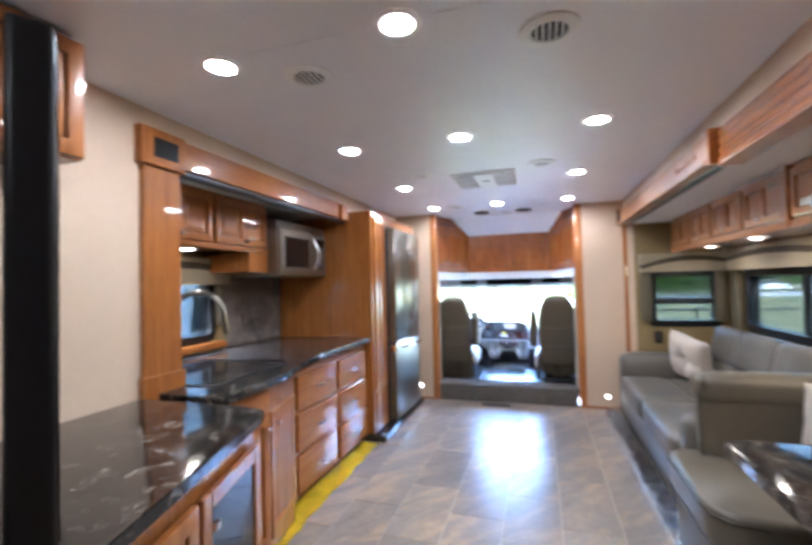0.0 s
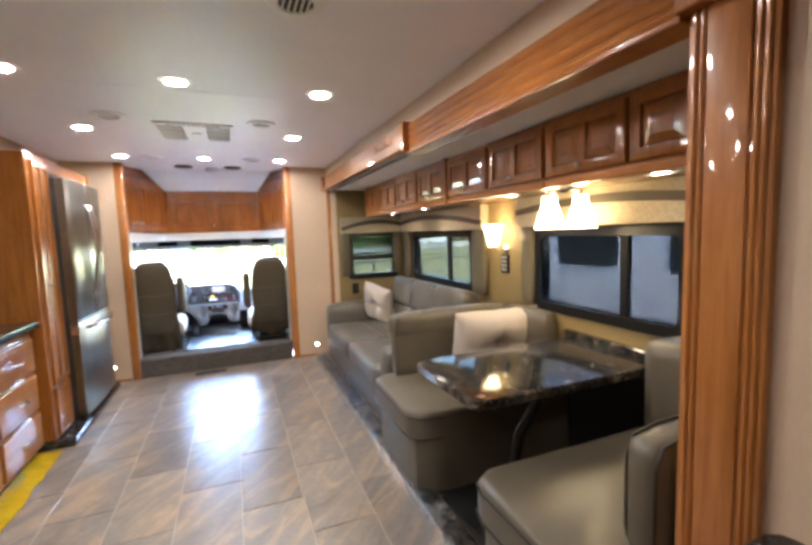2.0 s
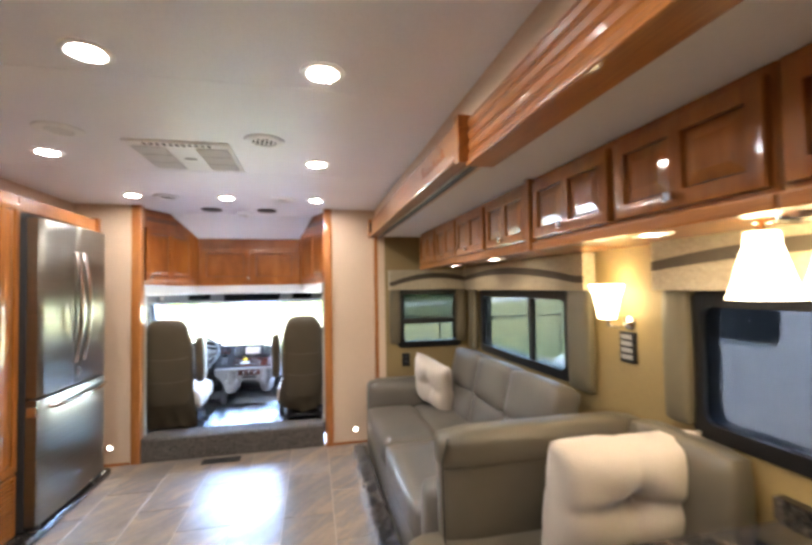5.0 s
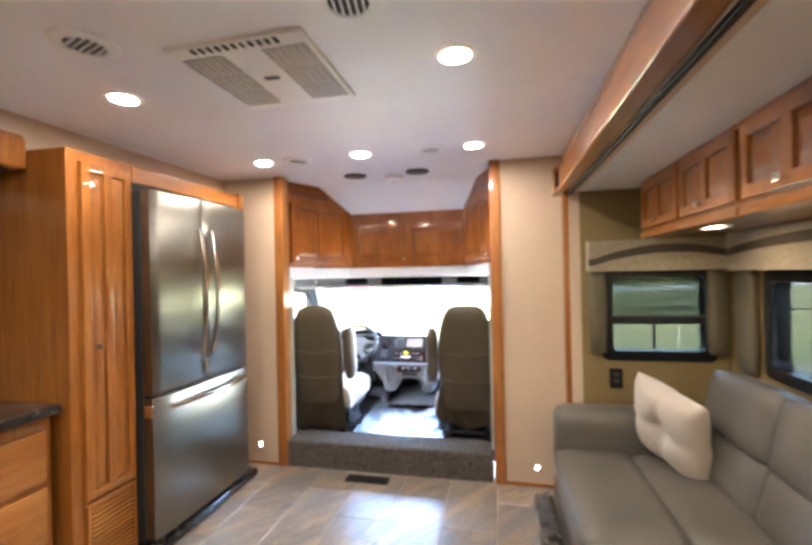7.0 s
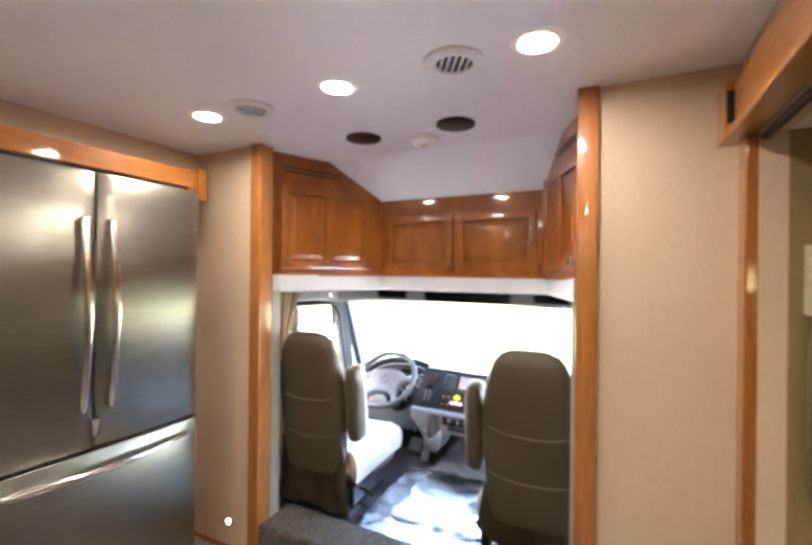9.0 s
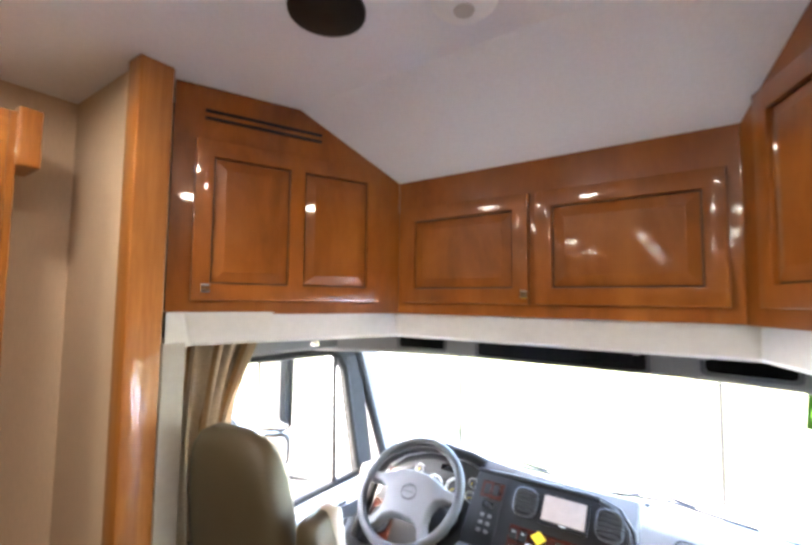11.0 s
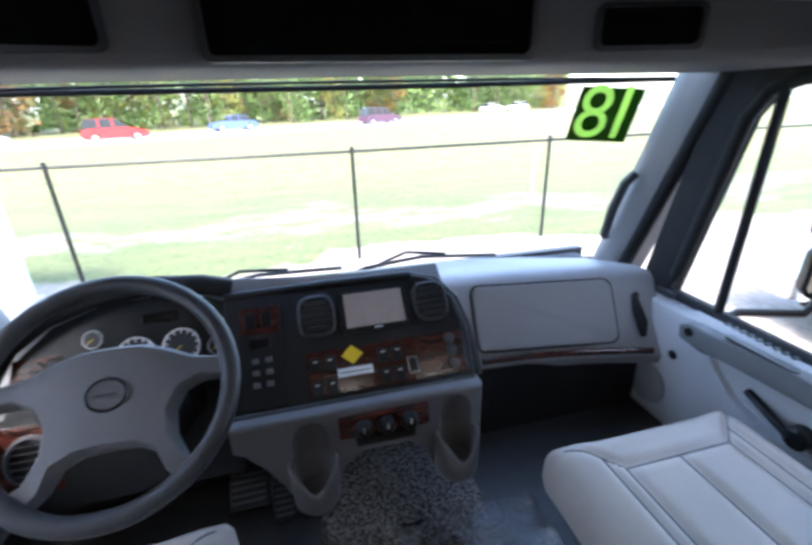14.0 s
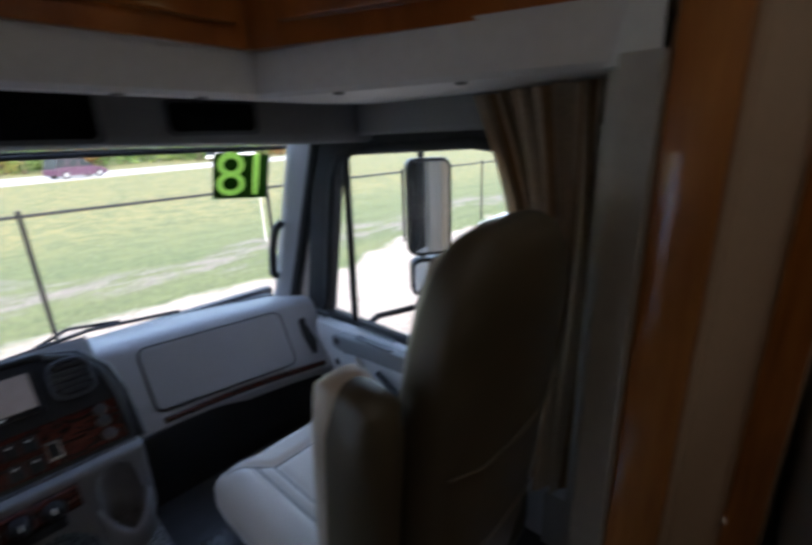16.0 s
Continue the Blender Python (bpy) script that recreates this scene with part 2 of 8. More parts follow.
def burl():
    m, t, b = shader("dark burl veneer")
    f = noisy(t, coords(t, (3, 3, 14)), 4, 6, 0.65, 1.5)
    t.links.new(ramp(t, f, [(0.35, (0.018, 0.004, 0.003)), (0.65, (0.08, 0.018, 0.010))]), b.inputs["Base Color"])
    b.inputs["Roughness"].default_value = 0.18
    b.inputs["Coat Weight"].default_value = 0.25
    return m


BURL = burl()


def film():
    m, t, b = shader("clear floor film")
    f = noisy(t, coords(t, (1, 1, 1)), 9, 6, 0.7, 1.0)
    b.inputs["Base Color"].default_value = (0.9, 0.92, 0.95, 1)
    b.inputs["Transmission Weight"].default_value, b.inputs["Roughness"].default_value, b.inputs["IOR"].default_value = 1.0, 0.12, 1.35
    bumped(t, b, f, 1.0, 0.02)
    return m


FILM = film()
STRIPE = plain("tan curtain stripe", (0.33, 0.19, 0.09), 0.85, grain=0.12, scale=120, bump=0.3)
CURTAIN = plain("striped cream curtain", (0.55, 0.43, 0.31), 0.85, grain=0.12, scale=120, bump=0.3)


def card(name, col):
    """Printed card that lets daylight through."""
    m, t, b = shader(name)
    f = noisy(t, coords(t, (1, 1, 1)), 60, 3)
    c = ramp(t, f, [(0.3, [x * 0.9 for x in col]), (0.7, list(col))])
    tr = t.nodes.new("ShaderNodeBsdfTranslucent")
    mx = t.nodes.new("ShaderNodeMixShader")
    mx.inputs[0].default_value = 0.92
    t.links.new(c, b.inputs["Base Color"])
    t.links.new(c, tr.inputs["Color"])
    t.links.new(b.outputs[0], mx.inputs[1])
    t.links.new(tr.outputs[0], mx.inputs[2])
    t.links.new(mx.outputs[0], t.nodes["Material Output"].inputs["Surface"])
    return m


GREEN = card("lime green print", (0.58, 0.74, 0.26))
SIGNBLACK = card("dark green card", (0.06, 0.12, 0.03))
BEZEL = plain("dark stack plastic", (0.013, 0.0125, 0.013), 0.5, grain=0.06, scale=200, bump=0.2)
for dull in (BEZEL, BLACK, RUBBER):
    dull.node_tree.nodes["Principled BSDF"].inputs["Specular IOR Level"].default_value = 0.22
STICKER = plain("yellow sticker", (0.85, 0.6, 0.02), 0.5, grain=0.03)
DIAL = plain("gauge face", (0.02, 0.02, 0.022), 0.4, grain=0.05, bump=0)
MARK = plain("pale gauge marks", (0.7, 0.7, 0.7), 0.5, grain=0.03, bump=0)
# near-black that stands for the shade deep inside the headliner trays
TRAY_SHADE = plain("matt black for the shade inside the trays", (0.004, 0.004, 0.004), 1.0, grain=0.1)
TRAY_SHADE.node_tree.nodes["Principled BSDF"].inputs["Specular IOR Level"].default_value = 0.05

# ---- geometry helpers ----
BASE = {}


def thing(name, label, category, at=(0, 0, 0), group="", kind=""):
    ob = new(name)
    ob.location, ob.empty_display_size = at, 0.05
    BASE[ob] = Vector(at)
    return tagged(ob, label, category, group, kind)


def part(name, bm, material, parent=None, label="", smooth=None):
    """Links a bmesh, given in the world's coordinates, as one mesh object under its thing."""
    off = BASE[parent] if parent else Vector()
    if off.length:
        bmesh.ops.translate(bm, verts=bm.verts, vec=-off)
    me = bpy.data.meshes.new(name)
    bmesh.ops.recalc_face_normals(bm, faces=bm.faces)
    bm.to_mesh(me)
    bm.free()
    me.materials.append(material)
    ob = new(name, me)
    if parent:
        ob.parent = parent
    BASE[ob] = off
    if smooth is not None:
        for p in me.polygons:
            p.use_smooth = True
        me.set_sharp_from_angle(angle=radians(smooth))
    if label:
        tagged(ob, label)
    return ob


def solid(name, bm, material, label, category, kind="", group="", smooth=None):
    """A top-level thing that is one mesh."""
    ob = part(name, bm, material, None, "", smooth)
    return tagged(ob, label, category, group, kind)


def box(x0, x1, y0, y1, z0, z1, bevel=0.003, seg=2, bm=None):
    out = bm or bmesh.new()
    made = bmesh.ops.create_cube(out, size=1.0, matrix=Matrix.LocRotScale(((x0 + x1) / 2, (y0 + y1) / 2, (z0 + z1) / 2), None, (abs(x1 - x0), abs(y1 - y0), abs(z1 - z0))))
    if bevel:
        edges = list({e for v in made["verts"] for e in v.link_edges})
        bmesh.ops.bevel(out, geom=edges, offset=min(bevel, 0.48 * min(abs(x1 - x0), abs(y1 - y0), abs(z1 - z0))), segments=seg, profile=0.6, affect="EDGES", clamp_overlap=True)
    return out


def boxes(rows, bevel=0.003, seg=1):
    bm = bmesh.new()
    for r in rows:
        box(*r, bevel=bevel, seg=seg, bm=bm)
    return bm


def moved(bm, m):
    bmesh.ops.transform(bm, matrix=m, verts=bm.verts)
    return bm


def rod(a, b, r, sides=12, r2=None, bm=None, cap=True):
    out = bm or bmesh.new()
    a, b = Vector(a), Vector(b)
    d = b - a
    m = Matrix.Translation((a + b) / 2) @ d.to_track_quat("Z", "Y").to_matrix().to_4x4()
    bmesh.ops.create_cone(out, cap_ends=cap, segments=sides, radius1=r, radius2=r if r2 is None else r2, depth=d.length, matrix=m)
    return out


def tube(points, r, sides=10, bm=None, closed=False):
    """A round bar swept along points."""
    out = bm or bmesh.new()
    pts = [Vector(p) for p in points]
    n = len(pts)
    rings = []
    up = None
    for i, p in enumerate(pts):
        a = pts[(i - 1) % n] if closed or i else p
        b = pts[(i + 1) % n] if closed or i < n - 1 else p
        d = (b - a).normalized()
        if up is None:
            up = d.orthogonal().normalized()
        side = d.cross(up).normalized()
        up = side.cross(d).normalized()
        rr = r(i / (n - 1)) if callable(r) else r
        rings.append([out.verts.new(p + rr * (math.cos(k * math.tau / sides) * up + math.sin(k * math.tau / sides) * side)) for k in range(sides)])
    for i in range(n if closed else n - 1):
        p, q = rings[i], rings[(i + 1) % n]
        for k in range(sides):
            out.faces.new((p[k], p[(k + 1) % sides], q[(k + 1) % sides], q[k]))
    if not closed:
        out.faces.new(rings[0][::-1])
        out.faces.new(rings[-1])
    return out


def prism(outline, z0, z1, bevel=0.0, seg=2, bm=None):
    """An outline in x, y raised from z0 to z1."""
    out = bm or bmesh.new()
    lo = [out.verts.new((x, y, z0)) for x, y in outline]
    hi = [out.verts.new((x, y, z1)) for x, y in outline]
    n = len(outline)
    out.faces.new(lo[::-1])
    out.faces.new(hi)
    for i in range(n):
        out.faces.new((lo[i], lo[(i + 1) % n], hi[(i + 1) % n], hi[i]))
    if bevel:
        es = [e for e in out.edges if e.verts[0] in hi and e.verts[1] in hi]
        bmesh.ops.bevel(out, geom=es, offset=bevel, segments=seg, profile=0.6, affect="EDGES", clamp_overlap=True)
    return out


def rounded(x0, x1, y0, y1, r, n=5):
    """The outline of a rectangle with rounded corners."""
    pts = []
    for cx, cy, a in ((x1 - r, y1 - r, 0), (x0 + r, y1 - r, 90), (x0 + r, y0 + r, 180), (x1 - r, y0 + r, 270)):
        for i in range(n + 1):
            t = radians(a + 90 * i / n)
            pts.append((cx + r * math.cos(t), cy + r * math.sin(t)))
    return pts


def lathe(profile, at, sides=24, axis="Z"):
    """A turned body: rows of radius, height."""
    bm = bmesh.new()
    rings = []
    for r, h in profile:
        rings.append([bm.verts.new((max(r, 1e-4) * math.cos(k * math.tau / sides), max(r, 1e-4) * math.sin(k * math.tau / sides), h)) for k in range(sides)])
    for p, q in zip(rings, rings[1:]):
        for k in range(sides):
            bm.faces.new((p[k], p[(k + 1) % sides], q[(k + 1) % sides], q[k]))
    bm.faces.new(rings[0][::-1])
    bm.faces.new(rings[-1])
    turn = {"Z": Matrix(), "X": Matrix.Rotation(radians(90), 4, "Y"), "-X": Matrix.Rotation(radians(-90), 4, "Y"), "Y": Matrix.Rotation(radians(-90), 4, "X"), "-Y": Matrix.Rotation(radians(90), 4, "X"), "-Z": Matrix.Rotation(radians(180), 4, "X")}[axis]
    return moved(bm, Matrix.Translation(at) @ turn)


def pad(x0, x1, y0, y1, z0, z1, r=0.03, puff=0.012, cuts=6, bm=None):
    """An upholstered block: rounded edges and gently domed faces."""
    out = bmesh.new()
    bmesh.ops.create_cube(out, size=2.0)
    bmesh.ops.subdivide_edges(out, edges=out.edges, cuts=cuts, use_grid_fill=True)
    h = Vector(((x1 - x0) / 2, (y1 - y0) / 2, (z1 - z0) / 2))
    c = Vector(((x0 + x1) / 2, (y0 + y1) / 2, (z0 + z1) / 2))
    rr = min(r, 0.98 * min(h))
    for v in out.verts:
        s = v.co.copy()
        grow = Vector([puff * max(0.0, 1 - abs(s[(k + 1) % 3]) ** 2.5) * max(0.0, 1 - abs(s[(k + 2) % 3]) ** 2.5) * (1 if abs(s[k]) > 0.99 else 0) * (1 if s[k] > 0 else -1) for k in range(3)])
        # spread the rings so that some fall into the rounding
        q = Vector([math.copysign(1 - (1 - abs(s[k])) ** 1.0, s[k]) for k in range(3)])
        p = Vector([q[k] * h[k] for k in range(3)])
        core = Vector([max(-(h[k] - rr), min(h[k] - rr, p[k])) for k in range(3)])
        d = p - core
        if d.length > 1e-9 and sum(abs(x) > 1e-9 for x in d) > 1:
            p = core + d.normalized() * rr * min(1.0, max(abs(x) for x in d) / rr)
        v.co = c + p + grow
    if bm:
        me = bpy.data.meshes.new("tmp")
        out.to_mesh(me)
        bm.from_mesh(me)
        bpy.data.meshes.remove(me)
        out.free()
        return bm
    return out


def carved(ob, cutter):
    """Takes the cutter's volume out of a part, as a real hollow."""
    me = bpy.data.meshes.new("cutter")
    bmesh.ops.recalc_face_normals(cutter, faces=cutter.faces)
    off = BASE[ob]
    bmesh.ops.translate(cutter, verts=cutter.verts, vec=-off)
    cutter.to_mesh(me)
    cutter.free()
    tool = bpy.data.objects.new("cutter", me)
    scene.collection.objects.link(tool)
    tool.parent = ob.parent
    mod = ob.modifiers.new("hollow", "BOOLEAN")
    mod.operation, mod.object, mod.solver = "DIFFERENCE", tool, "EXACT"
    done = bpy.data.meshes.new_from_object(ob.evaluated_get(bpy.context.evaluated_depsgraph_get()))
    ob.modifiers.clear()
    ob.data = done
    bpy.data.objects.remove(tool)
    bpy.data.meshes.remove(me)
    return ob


def facing(x, y, z, yaw):
    """A frame for fronts: x to the right across the front, -y out of it, z up; yaw turns it."""
    return pose(x, y, z, 0, 0, yaw)


def cupboard_door(parent, m, w, h, panels, material, rail=0.05, t=0.02, name="door"):
    """A framed door with raised panels set in dark-glazed grooves; its front is at y = 0, its lower left at the origin."""
    pw = (w - rail * (panels + 1)) / panels
    xs = [0.0]
    for i in range(panels):
        xs += [rail + i * (pw + rail), rail + i * (pw + rail) + pw]
    xs.append(w)
    zs = [0.0, rail, h - rail, h]
    bm = bmesh.new()
    vs = [[bm.verts.new((x, 0, z)) for z in zs] for x in xs]
    for i in range(len(xs) - 1):
        for k in range(3):
            if not (k == 1 and i % 2 == 1):
                bm.faces.new((vs[i][k], vs[i + 1][k], vs[i + 1][k + 1], vs[i][k + 1]))
    rim = [e for e in bm.edges if len(e.link_faces) == 1]
    made = bmesh.ops.extrude_edge_only(bm, edges=rim)
    moved_v = [v for v in made["geom"] if isinstance(v, bmesh.types.BMVert)]
    bmesh.ops.translate(bm, verts=moved_v, vec=(0, t, 0))
    bmesh.ops.bevel(bm, geom=rim, offset=0.005, segments=2, profile=0.6, affect="EDGES", clamp_overlap=True)
    door = part(name, moved(bm, m), material, parent, smooth=35)
    for i in range(panels):
        a = rail + i * (pw + rail)
        b, g = a + pw, min(0.026, pw * 0.22)
        part("glaze", moved(box(a - 0.002, b + 0.002, 0.013, 0.018, rail - 0.002, h - rail + 0.002, 0), m), GLAZE, door)
        out = bmesh.new()
        q = 0.004
        ring = [[out.verts.new(p) for p in ((a + e, y, rail + e), (b - e, y, rail + e), (b - e, y, h - rail - e), (a + e, y, h - rail - e))] for e, y in ((q, 0.014), (q, 0.010), (q + g, 0.0035), (q + g + 0.004, 0.0025))]
        for p, r in zip(ring, ring[1:]):
            for k in range(4):
                out.faces.new((p[k], p[(k + 1) % 4], r[(k + 1) % 4], r[k]))
        out.faces.new(ring[-1])
        part("panel", moved(out, m), material, door)
    return door


def knob(m, x, z):
    """A small square-headed knob on a front."""
    bm = rod((x, 0, z), (x, -0.016, z), 0.005, 10)
    box(x - 0.012, x + 0.012, -0.028, -0.016, z - 0.012, z + 0.012, 0.004, 2, bm)
    return moved(bm, m)


def pull(m, x, z, w=0.09):
    """A bow handle on a front."""
    pts = [(x - w / 2, 0, z), (x - w / 2, -0.018, z), (x - w / 4, -0.026, z), (x, -0.028, z), (x + w / 4, -0.026, z), (x + w / 2, -0.018, z), (x + w / 2, 0, z)]
    return moved(tube(pts, 0.0055, 8), m)


def text_bm(words, size, m, depth=0.0015):
    """Raised lettering in the built-in font."""
    cu = bpy.data.curves.new("letters", "FONT")
    cu.body, cu.size, cu.extrude, cu.align_x, cu.align_y = words, size, depth, "CENTER", "CENTER"
    ob = bpy.data.objects.new("letters", cu)
    scene.collection.objects.link(ob)
    dg = bpy.context.evaluated_depsgraph_get()
    me = bpy.data.meshes.new_from_object(ob.evaluated_get(dg))
    bm = bmesh.new()
    bm.from_mesh(me)
    bpy.data.objects.remove(ob)
    bpy.data.curves.remove(cu)
    bpy.data.meshes.remove(me)
    return moved(bm, m)


def wall_with_hole(axis, at, thick, u0, u1, z0, z1, holes):
    """Slabs of a wall normal to an axis round rectangular holes (u0, u1, z0, z1), sorted along u."""
    bm = bmesh.new()

    def slab(a, b, c, d):
        if b - a < 1e-4 or d - c < 1e-4:
            return
        if axis == "x":
            box(at, at + thick, a, b, c, d, 0, 1, bm)
        else:
            box(a, b, at, at + thick, c, d, 0, 1, bm)

    u = u0
    for a, b, c, d in sorted(holes):
        slab(u, a, z0, z1)
        slab(a, b, z0, c)
        slab(a, b, d, z1)
        u = b
    slab(u, u1, z0, z1)
    return bm

# ---- the shell ----
H = 2.13
XL, XR, YF = -1.23, 1.22, 4.77
SR0, SR1 = 0.60, 4.58          # the right slide-out along y
KX, KY0, KY1 = -1.9, 1.40, 4.56  # the kitchen slide-out
SX = 2.05                      # outer wall of the right slide-out

solid("ceiling", boxes([(XL - 0.1, XR + 0.12, -2.3, 5.2, H, H + 0.05)], 0), CEILING, "pale grey vinyl ceiling of the motorhome", "ceiling", "structure")
solid("wall_left", wall_with_hole("x", XL - 0.06, 0.06, -2.3, YF + 0.1, 0, H, [(KY0 + 0.16, KY1, 0, 1.93)]), WALL, "beige papered side wall", "wall", "structure")
solid("wall_right", wall_with_hole("x", XR, 0.06, -2.3, YF + 0.1, 0, H, [(SR0, SR1, 0, 1.86)]), WALL, "beige papered side wall", "wall", "structure")
solid("wall_front", wall_with_hole("y", YF, 0.07, XL, XR, 0, H, [(-0.745, 0.765, -0.02, H + 0.02)]), WALL, "beige papered wall beside the cab opening", "wall", "structure")
solid("wall_back", boxes([(XL, XR, -2.36, -2.3, 0, H)], 0), WALL, "beige papered wall behind", "wall", "structure")
solid("floor", boxes([(KX, SX, -2.3, 4.86, -0.08, -0.004)], 0), GROUT, "pale grout bed under the tiles", "floor", "structure")
# kitchen slide-out box
solid("wall_kitchen", wall_with_hole("x", KX - 0.05, 0.05, KY0, KY1, 0, 1.98, [(1.78, 2.52, 0.96, 1.42)]), OLIVE, "olive papered wall behind the kitchen counter", "wall", "structure")
solid("wall_kitchen_ends", boxes([(KX, XL - 0.06, KY0 - 0.05, KY0, 0, 1.98), (KX, XL - 0.06, KY1, KY1 + 0.05, 0, 1.98)], 0), OLIVE, "olive papered end walls of the kitchen slide-out", "wall", "structure")
solid("ceiling_kitchen", boxes([(KX, XL - 0.06, KY0, KY1, 1.93, 1.98)], 0), SLIDE_CEIL, "pale ceiling of the kitchen slide-out", "ceiling", "structure")
# right slide-out box
DW = (1.16, 2.19, 0.86, 1.37)   # dinette window y0, y1, z0, z1
LW = (2.96, 4.24, 0.88, 1.37)   # sofa window
EW = (1.40, 1.97, 0.88, 1.39)   # end window, x0, x1
solid("wall_slide", wall_with_hole("x", SX, 0.05, SR0, SR1, 0, 1.9, [DW, LW]), OLIVE, "olive papered wall behind sofa and dinette", "wall", "structure")
solid("wall_slide_front", wall_with_hole("y", SR1, 0.05, XR + 0.06, SX + 0.05, 0, 1.9, [EW]), OLIVE, "olive papered end wall of the slide-out", "wall", "structure")
solid("wall_slide_back", boxes([(XR + 0.06, SX + 0.05, SR0 - 0.05, SR0, 0, 1.9)], 0), OLIVE, "olive papered end wall beside the dinette", "wall", "structure")
solid("ceiling_slide", boxes([(XR + 0.06, SX, SR0, SR1, 1.86, 1.9)], 0), SLIDE_CEIL, "pale ceiling of the slide-out", "ceiling", "structure")
# ceiling seams
for y in (1.2, 2.41, 3.62):
    solid("trim", box(XL, XR, y - 0.012, y + 0.012, H - 0.0015, H, 0.0005), CEILING, "flat seam strip across the ceiling", "trim", "structure")
# wooden posts of the cab opening
for s in (-1, 1):
    a, b = sorted((s * 0.745 + 0.01, s * 0.815 + 0.01))
    solid("trim", box(a, b, YF - 0.022, YF + 0.066, 0, H, 0.006, 2), WOOD_TRIM, "maple post beside the cab opening", "trim", "structure", smooth=40)
solid("baseboard", boxes([(XL, -0.815, YF - 0.012, YF, 0, 0.02)], 0.002), WOOD_X, "thin maple baseboard", "baseboard", "structure")
solid("baseboard", boxes([(0.815, 1.14, YF - 0.012, YF, 0, 0.02)], 0.002), WOOD_X, "thin maple baseboard", "baseboard", "structure")

# ---- right slide-out surround ----
beam = thing("slide_fascia", "glossy maple fascia beam over the slide-out opening", "fascia", (XR - 0.04, 2.3, 1.85), kind="structure")


def fluted(x0, x1, y0, y1, z0, z1, n, parent, name, material):
    """A board with shallow flutes along y."""
    pts = [(x1, z0), (x1, z1)]
    k = []
    step = (z1 - z0) / n
    for i in range(n):
        a, b = z1 - i * step, z1 - (i + 1) * step
        k += [(x0, a - 0.004), (x0 - 0.005, (a + b) / 2), (x0, b + 0.004), (x0 + 0.004, b)]
    outline = pts + k
    bm = bmesh.new()
    p = [bm.verts.new((x, y0, z)) for x, z in outline]
    q = [bm.verts.new((x, y1, z)) for x, z in outline]
    bm.faces.new(p)
    bm.faces.new(q[::-1])
    m = len(outline)
    for i in range(m):
        bm.faces.new((p[i], q[i], q[(i + 1) % m], p[(i + 1) % m]))
    return part(name, bm, material, parent)


fluted(1.19, XR + 0.02, 0.62, 2.28, 1.845, 2.005, 4, beam, "fluted_board", WOOD_H)
part("plain_board", box(1.168, XR, 2.28, 4.62, 1.875, 2.01, 0.004, 2), WOOD_H, beam)
part("lower_moulding", box(1.15, XR, 2.30, 4.62, 1.86, 1.885, 0.008, 3), WOOD_H, beam)
part("end_block", box(1.15, XR, 2.245, 2.285, 1.845, 2.015, 0.004, 2), WOOD_H, beam)
part("bottom_edge", box(1.175, XR + 0.06, 0.62, 2.245, 1.83, 1.846, 0.006, 3), WOOD_H, beam)
part("seal", boxes([(1.222, XR + 0.022, 0.64, 4.6, 1.842, 1.858)], 0.003), BLACK, beam, "black rubber slide seal")
# a plain carved mark in place of the lettered emblem
emb = bmesh.new()
for i, (y, h) in enumerate(((2.78, 0.055), (2.72, 0.03), (2.66, 0.03), (2.60, 0.045), (2.54, 0.03), (2.48, 0.05))):
    tube([(1.1675, y + 0.02, 1.92), (1.1675, y + 0.01, 1.92 + h), (1.1675, y - 0.01, 1.925), (1.1675, y - 0.02, 1.94)], 0.0025, 6, emb)
part("carved_mark", emb, WOOD_CAB, beam, "dark carved flourish")

pil = thing("slide_post", "fluted glossy maple post at the slide-out opening", "post", (XR, 0.52, 0), kind="structure")
part("board", box(XR - 0.022, XR + 0.06, 0.435, 0.612, 0, 1.845, 0.004, 2), WOOD_TRIM, pil, smooth=40)
for y in (0.452, 0.468, 0.579, 0.595):
    part("bead", rod((XR - 0.021, y, 0), (XR - 0.021, y, 1.845), 0.0072, 10), WOOD_TRIM, pil, smooth=60)
part("centre_panel", box(XR - 0.029, XR - 0.02, 0.48, 0.567, 0, 1.845, 0.004, 2), WOOD_TRIM, pil, smooth=40)
part("head_block", box(XR - 0.06, XR + 0.01, 0.40, 0.625, 1.845, 2.03, 0.006, 2), WOOD_V, pil)
part("sensor", box(XR - 0.066, XR - 0.058, 0.43, 0.53, 1.93, 1.99, 0.002), BLACK, pil, "black vent grille")
pf = thing("slide_post", "narrow maple post where the slide-out meets the front wall", "post", (XR, 4.62, 0), kind="structure")
part("board", box(XR - 0.03, XR + 0.065, 4.585, 4.66, 0, 1.86, 0.006, 2), WOOD_V, pf)
part("head_block", box(XR - 0.075, XR + 0.01, 4.60, 4.70, 1.86, 2.02, 0.006, 2), WOOD_V, pf)
part("sensor", box(XR - 0.07, XR - 0.02, 4.592, 4.602, 1.90, 1.99, 0.002), BLACK, pf, "black vent grille")


